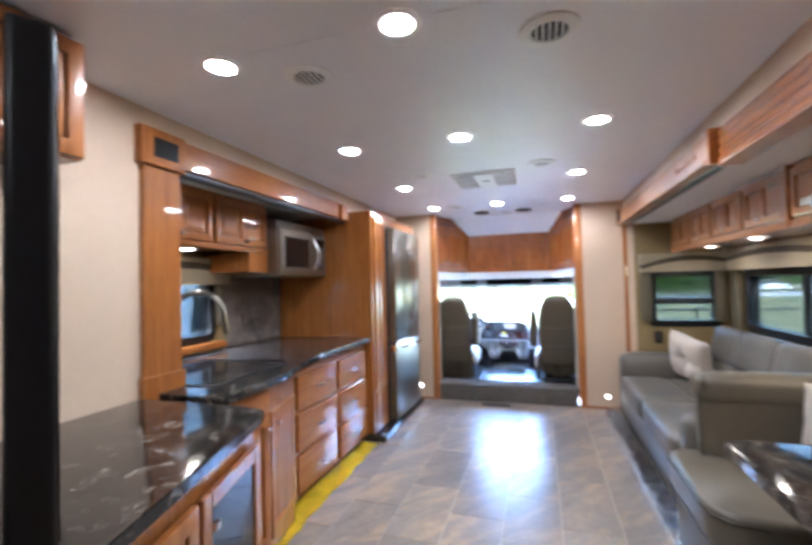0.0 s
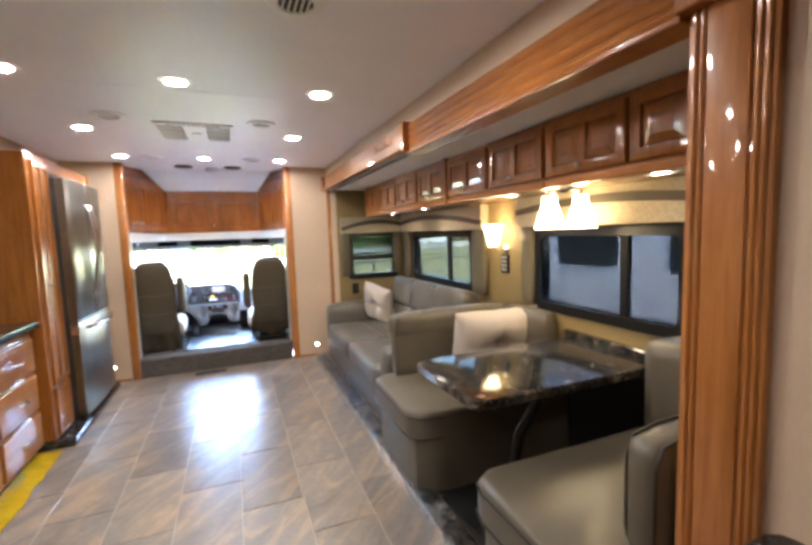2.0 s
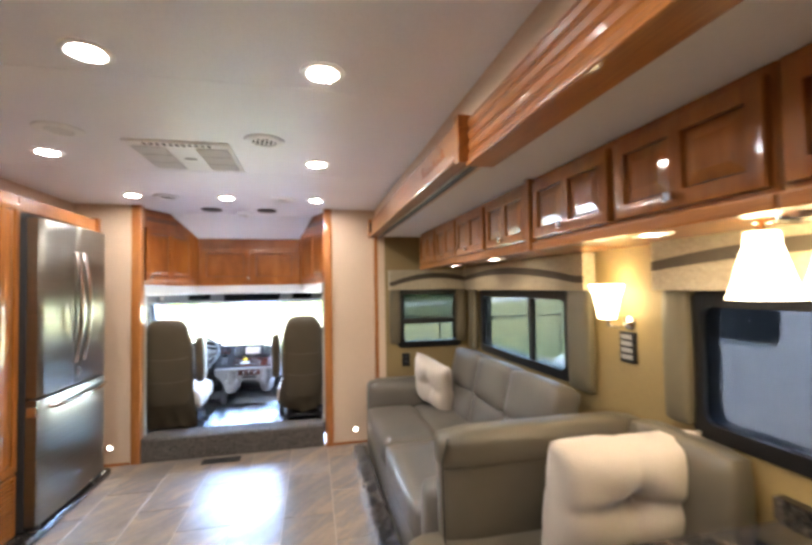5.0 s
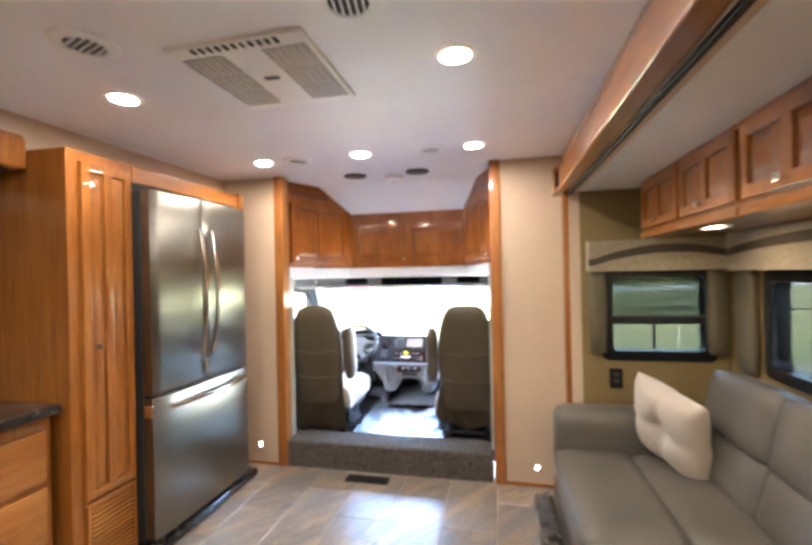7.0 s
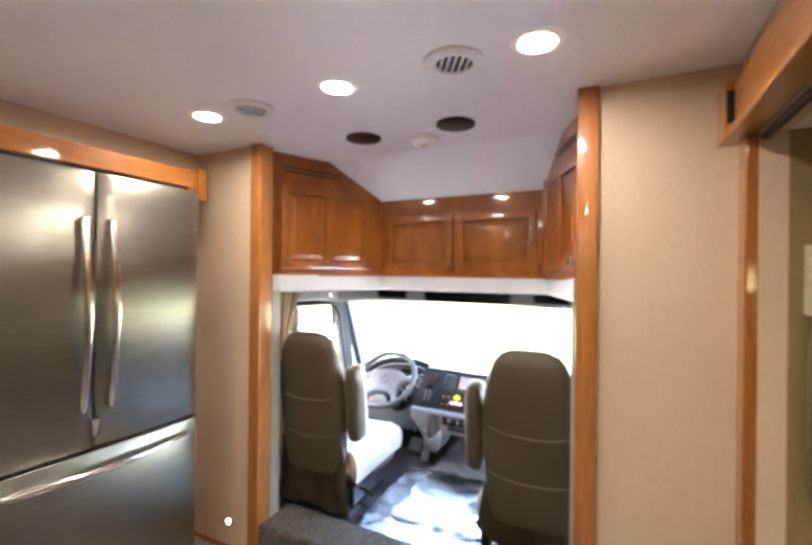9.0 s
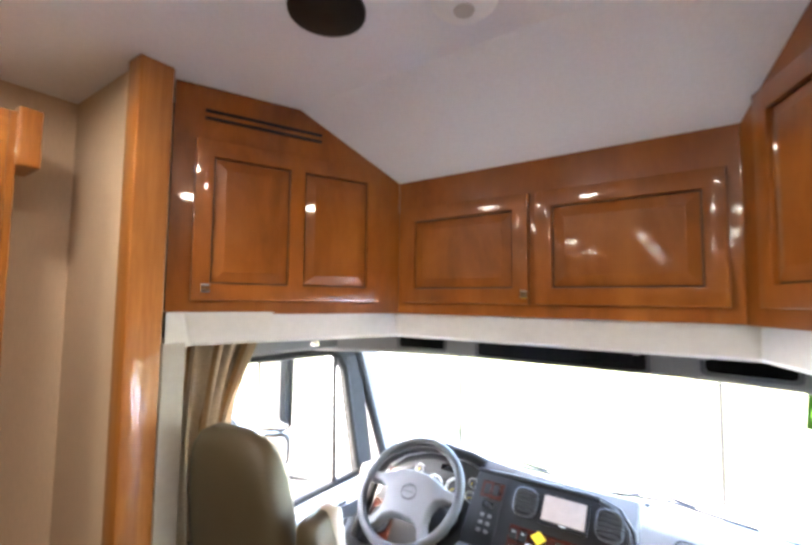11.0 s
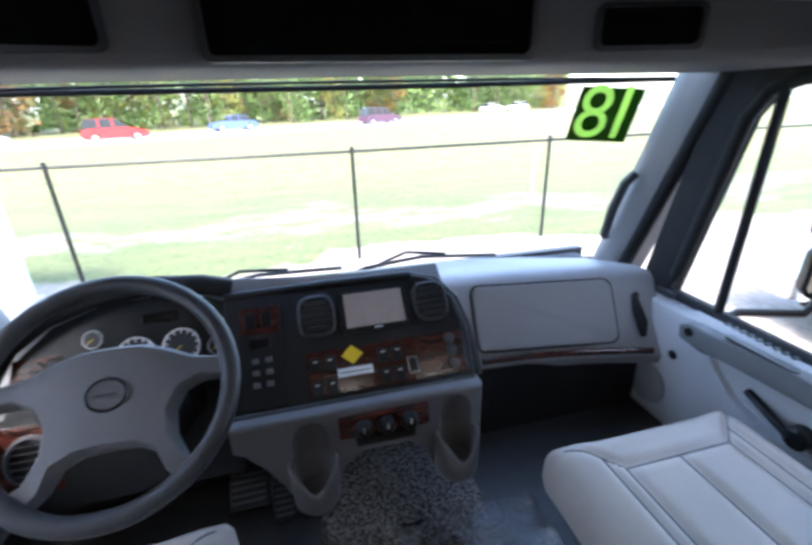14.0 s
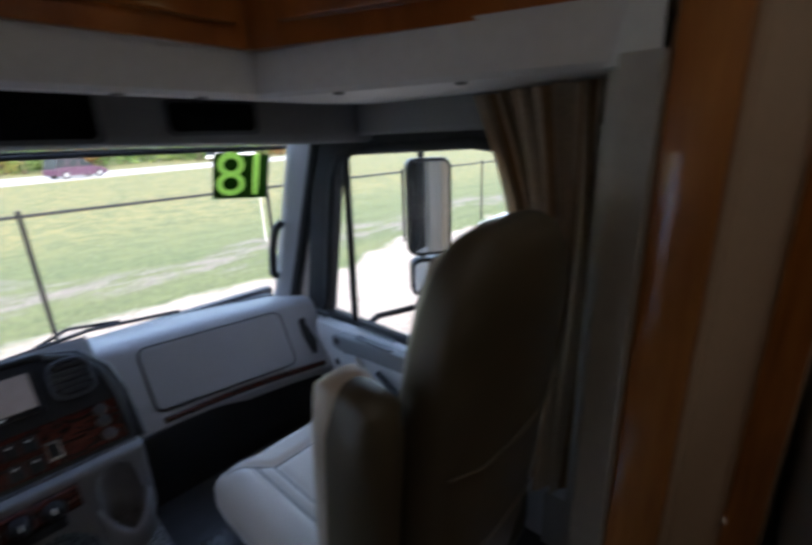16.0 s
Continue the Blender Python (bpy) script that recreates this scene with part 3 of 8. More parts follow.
# ---- windows ----
def window(name, axis, at, u0, u1, z0, z1, bars, glass, label, r=0.06, depth=0.07, inward=-1, rails=()):
    """A black-framed window with rounded corners, its dividing bars and panes."""
    ob = thing(name, label, "window", (at, (u0 + u1) / 2, z0) if axis == "x" else ((u0 + u1) / 2, at, z0), kind="structure")
    flip = Matrix(((0, 0, 1, at), (1, 0, 0, 0), (0, 1, 0, 0), (0, 0, 0, 1))) if axis == "x" else Matrix(((1, 0, 0, 0), (0, 0, 1, at), (0, 1, 0, 0), (0, 0, 0, 1)))
    fw = 0.045
    outer, inner = rounded(u0 - 0.012, u1 + 0.012, z0 - 0.012, z1 + 0.012, r, 6), rounded(u0 + fw, u1 - fw, z0 + fw, z1 - fw, r * 0.7, 6)
    bm = bmesh.new()
    lay = [[bm.verts.new((x, y, d)) for x, y in o] for o, d in ((outer, inward * 0.012), (inner, inward * 0.02), (inner, -inward * depth), (outer, -inward * depth))]
    n = len(outer)
    for a, b in zip(lay, lay[1:] + lay[:1]):
        for i in range(n):
            bm.faces.new((a[i], a[(i + 1) % n], b[(i + 1) % n], b[i]))
    part("window_frame", moved(bm, flip), BLACK, ob, "black aluminium frame")
    cuts = [u0 + fw] + [b for b in bars] + [u1 - fw]
    for b in bars:
        part("bar", moved(box(b - 0.022, b + 0.022, z0 + fw, z1 - fw, -0.012, 0.02, 0.003), flip), BLACK, ob)
    for z in rails:
        part("rail", moved(box(u0 + fw, u1 - fw, z - 0.02, z + 0.02, -0.014, 0.018, 0.003), flip), BLACK, ob)
    for a, b in zip(cuts, cuts[1:]):
        p = part("pane", moved(box(a - 0.004, b + 0.004, z0 + fw - 0.004, z1 - fw + 0.004, 0.002, 0.006, 0), flip), glass, ob)
        p.visible_shadow = False
    return ob


w1 = window("window_1", "x", SX + 0.0, DW[0], DW[1], DW[2], DW[3], [1.50], TINTED_SHADE, "wide black-framed slide window beside the dinette")
w2 = window("window_2", "x", SX + 0.0, LW[0], LW[1], LW[2], LW[3], [3.40], TINTED, "black-framed slide window behind the sofa")
w3 = window("window_3", "y", SR1 + 0.0, EW[0], EW[1], EW[2], EW[3], [], TINTED, "small black-framed window with its blind half lowered", r=0.04, rails=[1.10])
w4 = window("window_4", "x", KX, 1.78, 2.52, 0.96, 1.42, [], TINTED, "black-framed window over the kitchen sink", inward=1)
# half-lowered blind of the end window
BLIND = glass_mat("sheer grey blind", (0.36, 0.4, 0.39), 0.02)
BLIND.node_tree.nodes["Principled BSDF"].inputs["IOR"].default_value = 1.01
blind = thing("window_blind", "sheer grey blind lowered over half the window", "blind", (1.685, SR1, 1.12))
part("sheet", box(EW[0] + 0.05, EW[1] - 0.05, SR1 - 0.008, SR1 - 0.005, 1.12, 1.345, 0), BLIND, blind).visible_shadow = False
part("bottom_bar", box(EW[0] + 0.048, EW[1] - 0.048, SR1 - 0.014, SR1 - 0.003, 1.115, 1.13, 0.003), DARKGREY, blind)

# ---- kitchen ----
KF = -1.03   # front plane of the drawers
LEFT = 90    # fronts that face +x

fas = thing("kitchen_fascia", "glossy maple fascia round the kitchen slide-out", "fascia", (XL, 2.4, 1.9), kind="structure")
part("top_board", box(XL - 0.01, XL + 0.022, 1.56, 3.36, 1.90, 2.035, 0.005, 2), WOOD_H, fas)
part("post", box(XL - 0.06, XL + 0.022, 1.36, 1.56, 0.853, 1.875, 0.008, 2), WOOD_V, fas)
part("post_foot", box(XL - 0.06, XL + 0.034, 1.35, 1.57, 0.853, 0.96, 0.006, 2), WOOD_V, fas)
part("head_block", box(XL - 0.01, XL + 0.04, 1.34, 1.575, 1.875, 2.04, 0.006, 2), WOOD_V, fas)
part("grille", box(XL + 0.04, XL + 0.044, 1.40, 1.53, 1.915, 2.0, 0.002), BLACK, fas, "black speaker grille")
part("shade_tube", rod((XL - 0.005, 1.56, 1.885), (XL - 0.005, 3.30, 1.885), 0.022, 16), DARKMETAL, fas, "dark grey seal roll", smooth=40)
part("corbel", box(XL - 0.04, XL + 0.05, 3.22, 3.355, 1.88, 2.02, 0.02, 3), WOOD_V, fas)

# worktop along the window wall
solid("worktop", prism([(KX, 1.42), (-0.862, 1.42), (-0.868, 1.7), (-0.89, 1.95), (-0.94, 2.12), (-0.985, 2.3), (-1.0, 2.5), (-1.0, 3.335), (KX, 3.335)], 0.845, 0.882, 0.008, 3), GRANITE, "polished black granite-look worktop with pale flecks", "worktop", smooth=30)
solid("worktop", prism([(XL, 0.16), (-0.27, 0.16), (-0.33, 0.42), (-0.588, 1.30), (-0.61, 1.345), (-0.66, 1.365), (-0.86, 1.365), (XL, 1.365)], 0.836, 0.874, 0.01, 3), GRANITE, "polished black granite-look top on the angled cabinet", "worktop", smooth=30)

# drawers, two stacks of three
du = thing("drawer_cabinet", "glossy maple base cabinet with six drawers", "cabinet", (-1.3, 2.77, 0))
part("body", boxes([(KX + 0.3, KF - 0.02, 2.2, 3.33, 0.06, 0.845), (KX + 0.3, KF - 0.06, 2.2, 3.33, 0, 0.06)], 0.003), WOOD_V, du)
for j, (y0, y1) in enumerate(((2.245, 2.76), (2.80, 3.295))):
    for z0, z1 in ((0.575, 0.785), (0.325, 0.55), (0.075, 0.30)):
        d = part("drawer_front", box(KF - 0.018, KF + 0.006, y0, y1, z0, z1, 0.007, 3), WOOD_H, du, smooth=40)
        m = facing(KF + 0.006, y0, z0, LEFT)
        part("handle", pull(m, (y1 - y0) / 2, (z1 - z0) / 2), CHROME, d, "polished nickel bow handle", smooth=60)
# sink cabinet, fronts set further out
su = thing("sink_cabinet", "glossy maple sink cabinet with two doors", "cabinet", (-1.2, 1.8, 0))
part("body", prism([(KX + 0.3, 1.42), (-0.905, 1.42), (-0.912, 1.8), (-0.98, 2.12), (-1.045, 2.2), (KX + 0.3, 2.2)], 0.0, 0.845, 0), WOOD_V, su)
m = facing(-0.897, 1.45, 0.09, 89)
d = cupboard_door(su, m, 0.33, 0.62, 1, WOOD_V)
part("knob", knob(m, 0.29, 0.56), CHROME, d)
m = facing(-0.897, 1.80, 0.09, 104)
d = cupboard_door(su, m, 0.36, 0.62, 1, WOOD_V)
part("knob", knob(m, 0.04, 0.56), CHROME, d)

# angled cabinet with a glazed door near the entry
gu = thing("angled_cabinet", "maple base cabinet with a smoked glass door, angled into the aisle", "cabinet", (-0.8, 0.8, 0))
part("body", prism([(XL + 0.01, 0.2), (-0.315, 0.2), (-0.375, 0.44), (-0.63, 1.31), (-0.69, 1.345), (XL + 0.01, 1.345)], 0.0, 0.836, 0), WOOD_V, gu)
yaw = math.degrees(math.atan2(0.87, -0.255))
m = facing(-0.37 + 0.02, 0.47, 0.07, yaw) @ pose(0, 0, 0)
d = cupboard_door(gu, m, 0.43, 0.70, 1, WOOD_V)
part("knob", knob(m, 0.37, 0.62), CHROME, d)
m2 = m @ Matrix.Translation((0.45, 0, 0))
fr = boxes([(0, 0.05, 0, 0.02, 0, 0.70), (0.36, 0.41, 0, 0.02, 0, 0.70), (0.05, 0.36, 0.0005, 0.02, 0, 0.05), (0.05, 0.36, 0.0005, 0.02, 0.65, 0.70)], 0.004)
d = part("glazed_door", moved(fr, m2), WOOD_V, gu)
part("pane", moved(box(0.05, 0.36, 0.006, 0.012, 0.05, 0.65, 0), m2), DARKGLASS, d, "smoked glass pane")
part("knob", knob(m2, 0.03, 0.62), CHROME, d)

# black panel edge standing on the near worktop, wall cupboard beyond it
tv = thing("television", "black television seen edge-on above the angled worktop", "television", (-0.44, 0.44, 0.85))
mtv = pose(-0.488, 0.502, 0, 0, 0, 61)
part("case", moved(box(-0.03, 0.03, -0.2, 0.2, 0.875, 1.74, 0.012, 3), mtv), BLACK, tv, smooth=40)
part("screen", moved(box(0.03, 0.033, -0.185, 0.185, 0.92, 1.72, 0), mtv), DARKGLASS, tv)
oc = thing("wall_cupboard", "maple wall cupboard with polished knobs", "cupboard", (-1.1, 0.6, 1.75))
part("body", box(XL, -0.97, 0.22, 0.94, 1.74, H - 0.02, 0.004), WOOD_V, oc)
for y0 in (0.19, 0.55):
    m = facing(-0.948, y0, 1.745, LEFT)
    d = cupboard_door(oc, m, 0.385, 0.36, 1, WOOD_V)
    part("knob", knob(m, 0.34 if y0 < 0.5 else 0.04, 0.06), CHROME, d)
solid("power_cable", tube([(XL + 0.006, 0.98, 1.74), (XL + 0.008, 1.0, 1.4), (XL + 0.012, 0.99, 1.1), (XL + 0.03, 0.95, 0.95), (XL + 0.08, 0.90, 0.88)], 0.005, 8), DARKGREY, "thin grey cable hanging down the wall to the worktop", "cable", smooth=60)

# sink and tap
sk = thing("kitchen_sink", "steel sink set into the dark worktop", "sink", (-1.3, 1.85, 0.882))
rim = bmesh.new()
o, i_ = rounded(-1.62, -1.02, 1.56, 2.16, 0.06), rounded(-1.59, -1.05, 1.59, 2.13, 0.05)
lay = [[rim.verts.new((x, y, z)) for x, y in q] for q, z in ((o, 0.8825), (o, 0.888), (i_, 0.887), (i_, 0.8828))]
for a, b in zip(lay, lay[1:]):
    for k in range(len(o)):
        rim.faces.new((a[k], a[(k + 1) % len(o)], b[(k + 1) % len(o)], b[k]))
part("rim", rim, DARKMETAL, sk)
part("cover", prism(rounded(-1.59, -1.05, 1.59, 2.13, 0.05), 0.883, 0.886, 0.001), GRANITE, sk, "dark matching sink cover")
ft = thing("kitchen_tap", "brushed steel high-arc pull-down tap", "tap", (-1.62, 2.0, 0.888))
part("base", lathe([(0.032, 0), (0.032, 0.012), (0.022, 0.03), (0.02, 0.07), (0.016, 0.09)], (-1.66, 1.92, 0.884)), CHROME, ft, smooth=40)
arc = [(-1.66, 1.92, 0.97), (-1.66, 1.92, 1.15)] + [(-1.66 + 0.13 * (1 - math.cos(a)), 1.92 + 0.075 * (1 - math.cos(a)), 1.15 + 0.16 * math.sin(a)) for a in [k * math.pi / 12 for k in range(1, 13)]]
part("spout", tube(arc, 0.016, 12), STEEL, ft, smooth=60)
part("spray_head", rod(arc[-1], (arc[-1][0] + 0.012, arc[-1][1] + 0.006, 1.06), 0.019, 14, 0.024), STEEL, ft, smooth=40)
part("lever", tube([(-1.645, 1.895, 0.965), (-1.61, 1.86, 0.985), (-1.56, 1.83, 0.99)], 0.008, 8), CHROME, ft, smooth=60)

# splashback of thin stone strips behind the hob end
sp = thing("splashback", "mosaic splashback of narrow grey-brown stone strips", "splashback", (KX + 0.01, 3.0, 0.9), kind="structure")
STONE = plain("mosaic stone", (0.2, 0.17, 0.15), 0.35, grain=0.4, scale=9, bump=0.3)
part("grout", box(KX + 0.001, KX + 0.006, 2.64, 3.345, 0.884, 1.42, 0), GROUT, sp)
random.seed(4)
bm = bmesh.new()
z = 0.886
while z < 1.415:
    y = 2.642
    while y < 3.34:
        w = random.uniform(0.04, 0.13)
        y1 = min(y + w, 3.343)
        if y1 - y > 0.012:
            dpt = random.uniform(0.012, 0.018)
            box(KX + 0.003, KX + dpt, y, y1 - 0.002, z, z + 0.0205, 0, 1, bm)
        y = y1
    z += 0.0225
tagged(part("stone_strips", bm, STONE, sp), kind="stuff")
solid("window_ledge", box(KX + 0.002, KX + 0.06, 1.6, 2.6, 0.9, 0.945, 0.004), WOOD_H, "maple ledge under the kitchen window", "ledge")


def valance(name, axis, at, u0, u1, z0, z1, inward, label, leg=True, legs=(0.12, 0.12), drop=0.34):
    """A padded fabric pelmet with a dark wave across it and side panels below."""
    ob = thing(name, label, "valance", (at, (u0 + u1) / 2, z0) if axis == "x" else ((u0 + u1) / 2, at, z0))
    n = 28
    d0, d1 = (inward * 0.004, inward * 0.075)

    def put(u, d, z):
        return (at + d, u, z) if axis == "x" else (u, at + d, z)

    def wave(f):
        return z0 + (z1 - z0) * (0.30 + 0.38 * math.sin(math.pi * min(1, max(0, (f - 0.05) / 1.1)) ** 1.0) ** 0.8 * (1 if f < 0.6 else 1))

    def slab(lo, hi, da, db):
        bm = bmesh.new()
        rows = []
        for i in range(n + 1):
            f = i / n
            u = u0 + (u1 - u0) * f
            rows.append([bm.verts.new(put(u, d, z)) for d, z in ((da, lo(f)), (db, lo(f)), (db, hi(f)), (da, hi(f)))])
        for p, q in zip(rows, rows[1:]):
            for k in range(4):
                bm.faces.new((p[k], p[(k + 1) % 4], q[(k + 1) % 4], q[k]))
        bm.faces.new(rows[0])
        bm.faces.new(rows[-1][::-1])
        return bm

    part("pelmet", slab(lambda f: z0, lambda f: z1, d0, d1), VALFAB, ob, smooth=30)
    part("wave_band", slab(lambda f: wave(f) - 0.018, lambda f: wave(f) + 0.018 + 0.01 * math.sin(3 * f), d1 - inward * 0.002, d1 + inward * 0.004), VALDARK, ob, "dark brown wave-shaped band", smooth=30)
    if leg:
        for (a, b) in ((u0 + 0.005, u0 + legs[0]), (u1 - legs[1], u1 - 0.005)):
            if b - a < 0.02:
                continue
            lo, hi = put(a, inward * 0.004, z0 - drop), put(b, inward * 0.05, z0)
            part("side_panel", pad(min(lo[0], hi[0]), max(lo[0], hi[0]), min(lo[1], hi[1]), max(lo[1], hi[1]), lo[2], hi[2], 0.018, 0.003, 4), VALLEG, ob, "olive padded side panel", smooth=50)
    return ob


VALFAB = plain("textured cream fabric", (0.42, 0.36, 0.25), 0.85, grain=0.18, scale=70, bump=0.4)
VALDARK = plain("dark brown fabric", (0.075, 0.06, 0.04), 0.8, grain=0.1, scale=90, bump=0.3)
VALLEG = leather("olive padded vinyl", (0.12, 0.1, 0.06), 0.5)
valance("window_valance", "x", KX, 1.62, 2.62, 1.36, 1.545, 1, "cream fabric valance with a dark wave over the sink window", legs=(0.1, 0.1), drop=0.3)

# wall cupboards over the sink
wc = thing("wall_cupboard", "glossy maple wall cupboard with two double-panelled doors over the sink", "cupboard", (-1.7, 2.1, 1.58))
part("body", boxes([(KX, -1.52, 1.56, 2.635, 1.60, 1.93)], 0.003), WOOD_V, wc)
part("bottom_rail", box(-1.56, -1.49, 1.56, 2.64, 1.575, 1.605, 0.006, 3), WOOD_H, wc)
part("hood_box", box(KX, -1.5, 2.42, 2.635, 1.44, 1.575, 0.003), WOOD_V, wc)
for y0 in (1.58, 2.115):
    m = facing(-1.498, y0, 1.615, LEFT)
    d = cupboard_door(wc, m, 0.51, 0.29, 2, WOOD_V, rail=0.045)
    part("knob", knob(m, 0.255, 0.03), CHROME, d)

# microwave
mw = thing("microwave_oven", "stainless steel over-range microwave oven with a dark window", "microwave", (-1.6, 3.0, 1.41))
MX = -1.43
part("case", box(KX, MX, 2.645, 3.35, 1.41, 1.83, 0.006, 2), STEEL, mw)
part("vent_grille", boxes([(MX, MX + 0.008, 2.66, 3.335, 1.775 + k * 0.017, 1.787 + k * 0.017) for k in range(3)], 0.002), STEEL, mw)
dr = part("door", box(MX, MX + 0.022, 2.655, 3.16, 1.42, 1.765, 0.006, 2), STEEL, mw)
part("window", box(MX + 0.022, MX + 0.025, 2.72, 3.06, 1.48, 1.71, 0.001), DARKGLASS, dr, "dark glass window")
part("handle", tube([(MX + 0.02, 3.115, 1.46)] + [(MX + 0.03 + 0.04 * math.sin(math.pi * k / 10), 3.115 + 0.02 * math.sin(math.pi * k / 10), 1.47 + 0.25 * k / 10) for k in range(11)] + [(MX + 0.02, 3.115, 1.73)], 0.012, 10), CHROME, dr, smooth=60)
cp = part("control_panel", box(MX, MX + 0.02, 3.165, 3.34, 1.42, 1.765, 0.004), STEEL, mw)
part("keypad", box(MX + 0.02, MX + 0.022, 3.185, 3.32, 1.47, 1.73, 0.001), DARKGLASS, cp)
part("keys", boxes([(MX + 0.022, MX + 0.0235, 3.2 + c * 0.04, 3.222 + c * 0.04, 1.49 + r * 0.03, 1.503 + r * 0.03) for c in range(3) for r in range(6)], 0), GREY, cp)

# tall pantry cabinet
PX, PY0, PY1 = -0.985, 3.36, 3.695
pc = thing("pantry_cabinet", "tall glossy maple pantry cabinet with a louvred vent below", "cabinet", (-1.3, 3.53, 0))
part("side_panel", box(KX, PX, PY0, PY0 + 0.02, 0.06, 1.97, 0.003), WOOD_V, pc)
part("body", box(KX, PX - 0.004, PY0 + 0.02, PY1, 0.05, 1.97, 0.003), WOOD_V, pc)
m = facing(PX + 0.018, PY0 + 0.055, 0.42, LEFT)
d = cupboard_door(pc, m, PY1 - PY0 - 0.075, 1.50, 2, WOOD_V, rail=0.04)
part("knob", knob(m, 0.05, 0.68), CHROME, d)
v = part("vent", boxes([(PX - 0.004, PX + 0.014, PY0 + 0.06, PY0 + 0.08, 0.07, 0.40), (PX - 0.004, PX + 0.014, PY1 - 0.04, PY1 - 0.02, 0.07, 0.40), (PX - 0.004, PX + 0.014, PY0 + 0.08, PY1 - 0.04, 0.07, 0.09), (PX - 0.004, PX + 0.014, PY0 + 0.08, PY1 - 0.04, 0.38, 0.40)], 0.003), WOOD_V, pc)
for k in range(13):
    part("louvre", moved(box(-0.002, 0.012, PY0 + 0.08, PY1 - 0.04, -0.006, 0.006, 0.002), pose(PX + 0.003, 0, 0.104 + k * 0.0215, 0, 25, 0)), WOOD_H, v)

# refrigerator and its surround
FY0, FY1, FX = 3.705, 4.515, -0.885
fs = thing("refrigerator_surround", "maple frame round the refrigerator", "surround", (-1.3, 4.1, 0), kind="structure")
part("top_rail", box(PX - 0.3, PX, FY0 - 0.01, 4.56, 1.885, 1.97, 0.004, 2), WOOD_H, fs)
part("side_stile", box(PX - 0.3, PX, 4.53, 4.56, 0.05, 1.885, 0.003, 2), WOOD_V, fs)
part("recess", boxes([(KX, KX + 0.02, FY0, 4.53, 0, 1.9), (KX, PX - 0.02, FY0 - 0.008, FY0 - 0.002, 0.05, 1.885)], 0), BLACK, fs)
part("plinth", box(-1.2, -0.875, 3.34, 4.60, 0.0, 0.055, 0.02, 3), GRANITE, fs, "dark speckled plinth", smooth=40)
part("outer_side", box(XL, PX, 4.56, 4.578, 0.0, 1.97, 0.003), WOOD_V, fs)
part("head_block", box(PX - 0.12, PX + 0.012, 4.575, 4.625, 1.83, 1.985, 0.006, 2), WOOD_V, fs)
part("grille", box(PX - 0.11, PX - 0.01, 4.625, 4.629, 1.86, 1.955, 0.002), BLACK, fs, "black speaker grille")
# added black filler: the gap's shade as a solid box
part("top_gap", box(XL, PX - 0.01, FY0, 4.53, 1.852, 1.885, 0), BLACK, fs, "black filler for the shade in the gap above the refrigerator")
rf = thing("refrigerator", "stainless steel french-door refrigerator with bottom freezer", "refrigerator", (-1.2, 4.11, 0.055))
part("case", box(KX + 0.05, FX - 0.07, FY0 + 0.008, FY1 - 0.008, 0.06, 1.845, 0.006), DARKGREY, rf)


def bowed(y0, y1, z0, z1, bulge=0.014):
    """A door skin gently bowed outwards across its width."""
    bm = bmesh.new()
    n = 14
    rows = []
    for i in range(n + 1):
        f = i / n
        y = y0 + (y1 - y0) * f
        edge = 0.012 * max(0, 1 - min(f, 1 - f) / 0.03) ** 2
        b = bulge * (1 - ((y - 4.11) / 0.405) ** 2) - edge
        rows.append([bm.verts.new((x, y, z)) for x, z in ((FX - 0.065, z0), (FX + b - 0.004, z0), (FX + b, z0 + 0.006), (FX + b, z1 - 0.006), (FX + b - 0.004, z1), (FX - 0.065, z1))])
    for p, q in zip(rows, rows[1:]):
        for k in range(6):
            bm.faces.new((p[k], p[(k + 1) % 6], q[(k + 1) % 6], q[k]))
    bm.faces.new(rows[0])
    bm.faces.new(rows[-1][::-1])
    return bm


for y0, y1, hy in ((FY0, 4.067, 4.018), (4.073, FY1, 4.113)):
    d = part("door", bowed(y0, y1, 0.808, 1.848), STEEL, rf, smooth=40)
    pts = [(FX + 0.01, hy, 1.665)] + [(FX + 0.035 + 0.035 * math.sin(math.pi * k / 12), hy, 1.665 - 0.70 * k / 12) for k in range(13)] + [(FX + 0.01, hy, 0.965)]
    part("handle", tube(pts, 0.014, 10), CHROME, d, "polished arched handle", smooth=60)
d = part("freezer_drawer", bowed(FY0, FY1, 0.085, 0.795), STEEL, rf, smooth=40)
pts = [(FX + 0.01, 3.80, 0.74)] + [(FX + 0.03 + 0.045 * math.sin(math.pi * k / 14), 3.80 + 0.63 * k / 14, 0.74) for k in range(15)] + [(FX + 0.01, 4.43, 0.74)]
part("handle", tube(pts, 0.014, 10), CHROME, d, "polished arched handle", smooth=60)
part("lock", lathe([(0.012, 0), (0.012, 0.03), (0.016, 0.035), (0.016, 0.06), (0.01, 0.065)], (FX + 0.024, 4.066, 0.86), 12), CHROME, rf, smooth=40)
for y in (FY0 + 0.05, FY1 - 0.05):
    part("foot", rod((FX - 0.04, y, 0.055), (FX - 0.04, y, 0.09), 0.03, 14), DARKMETAL, rf)
part("hinge", box(FX - 0.06, FX - 0.01, FY0 - 0.006, FY0 + 0.02, 0.70, 0.76, 0.004), CHROME, rf)

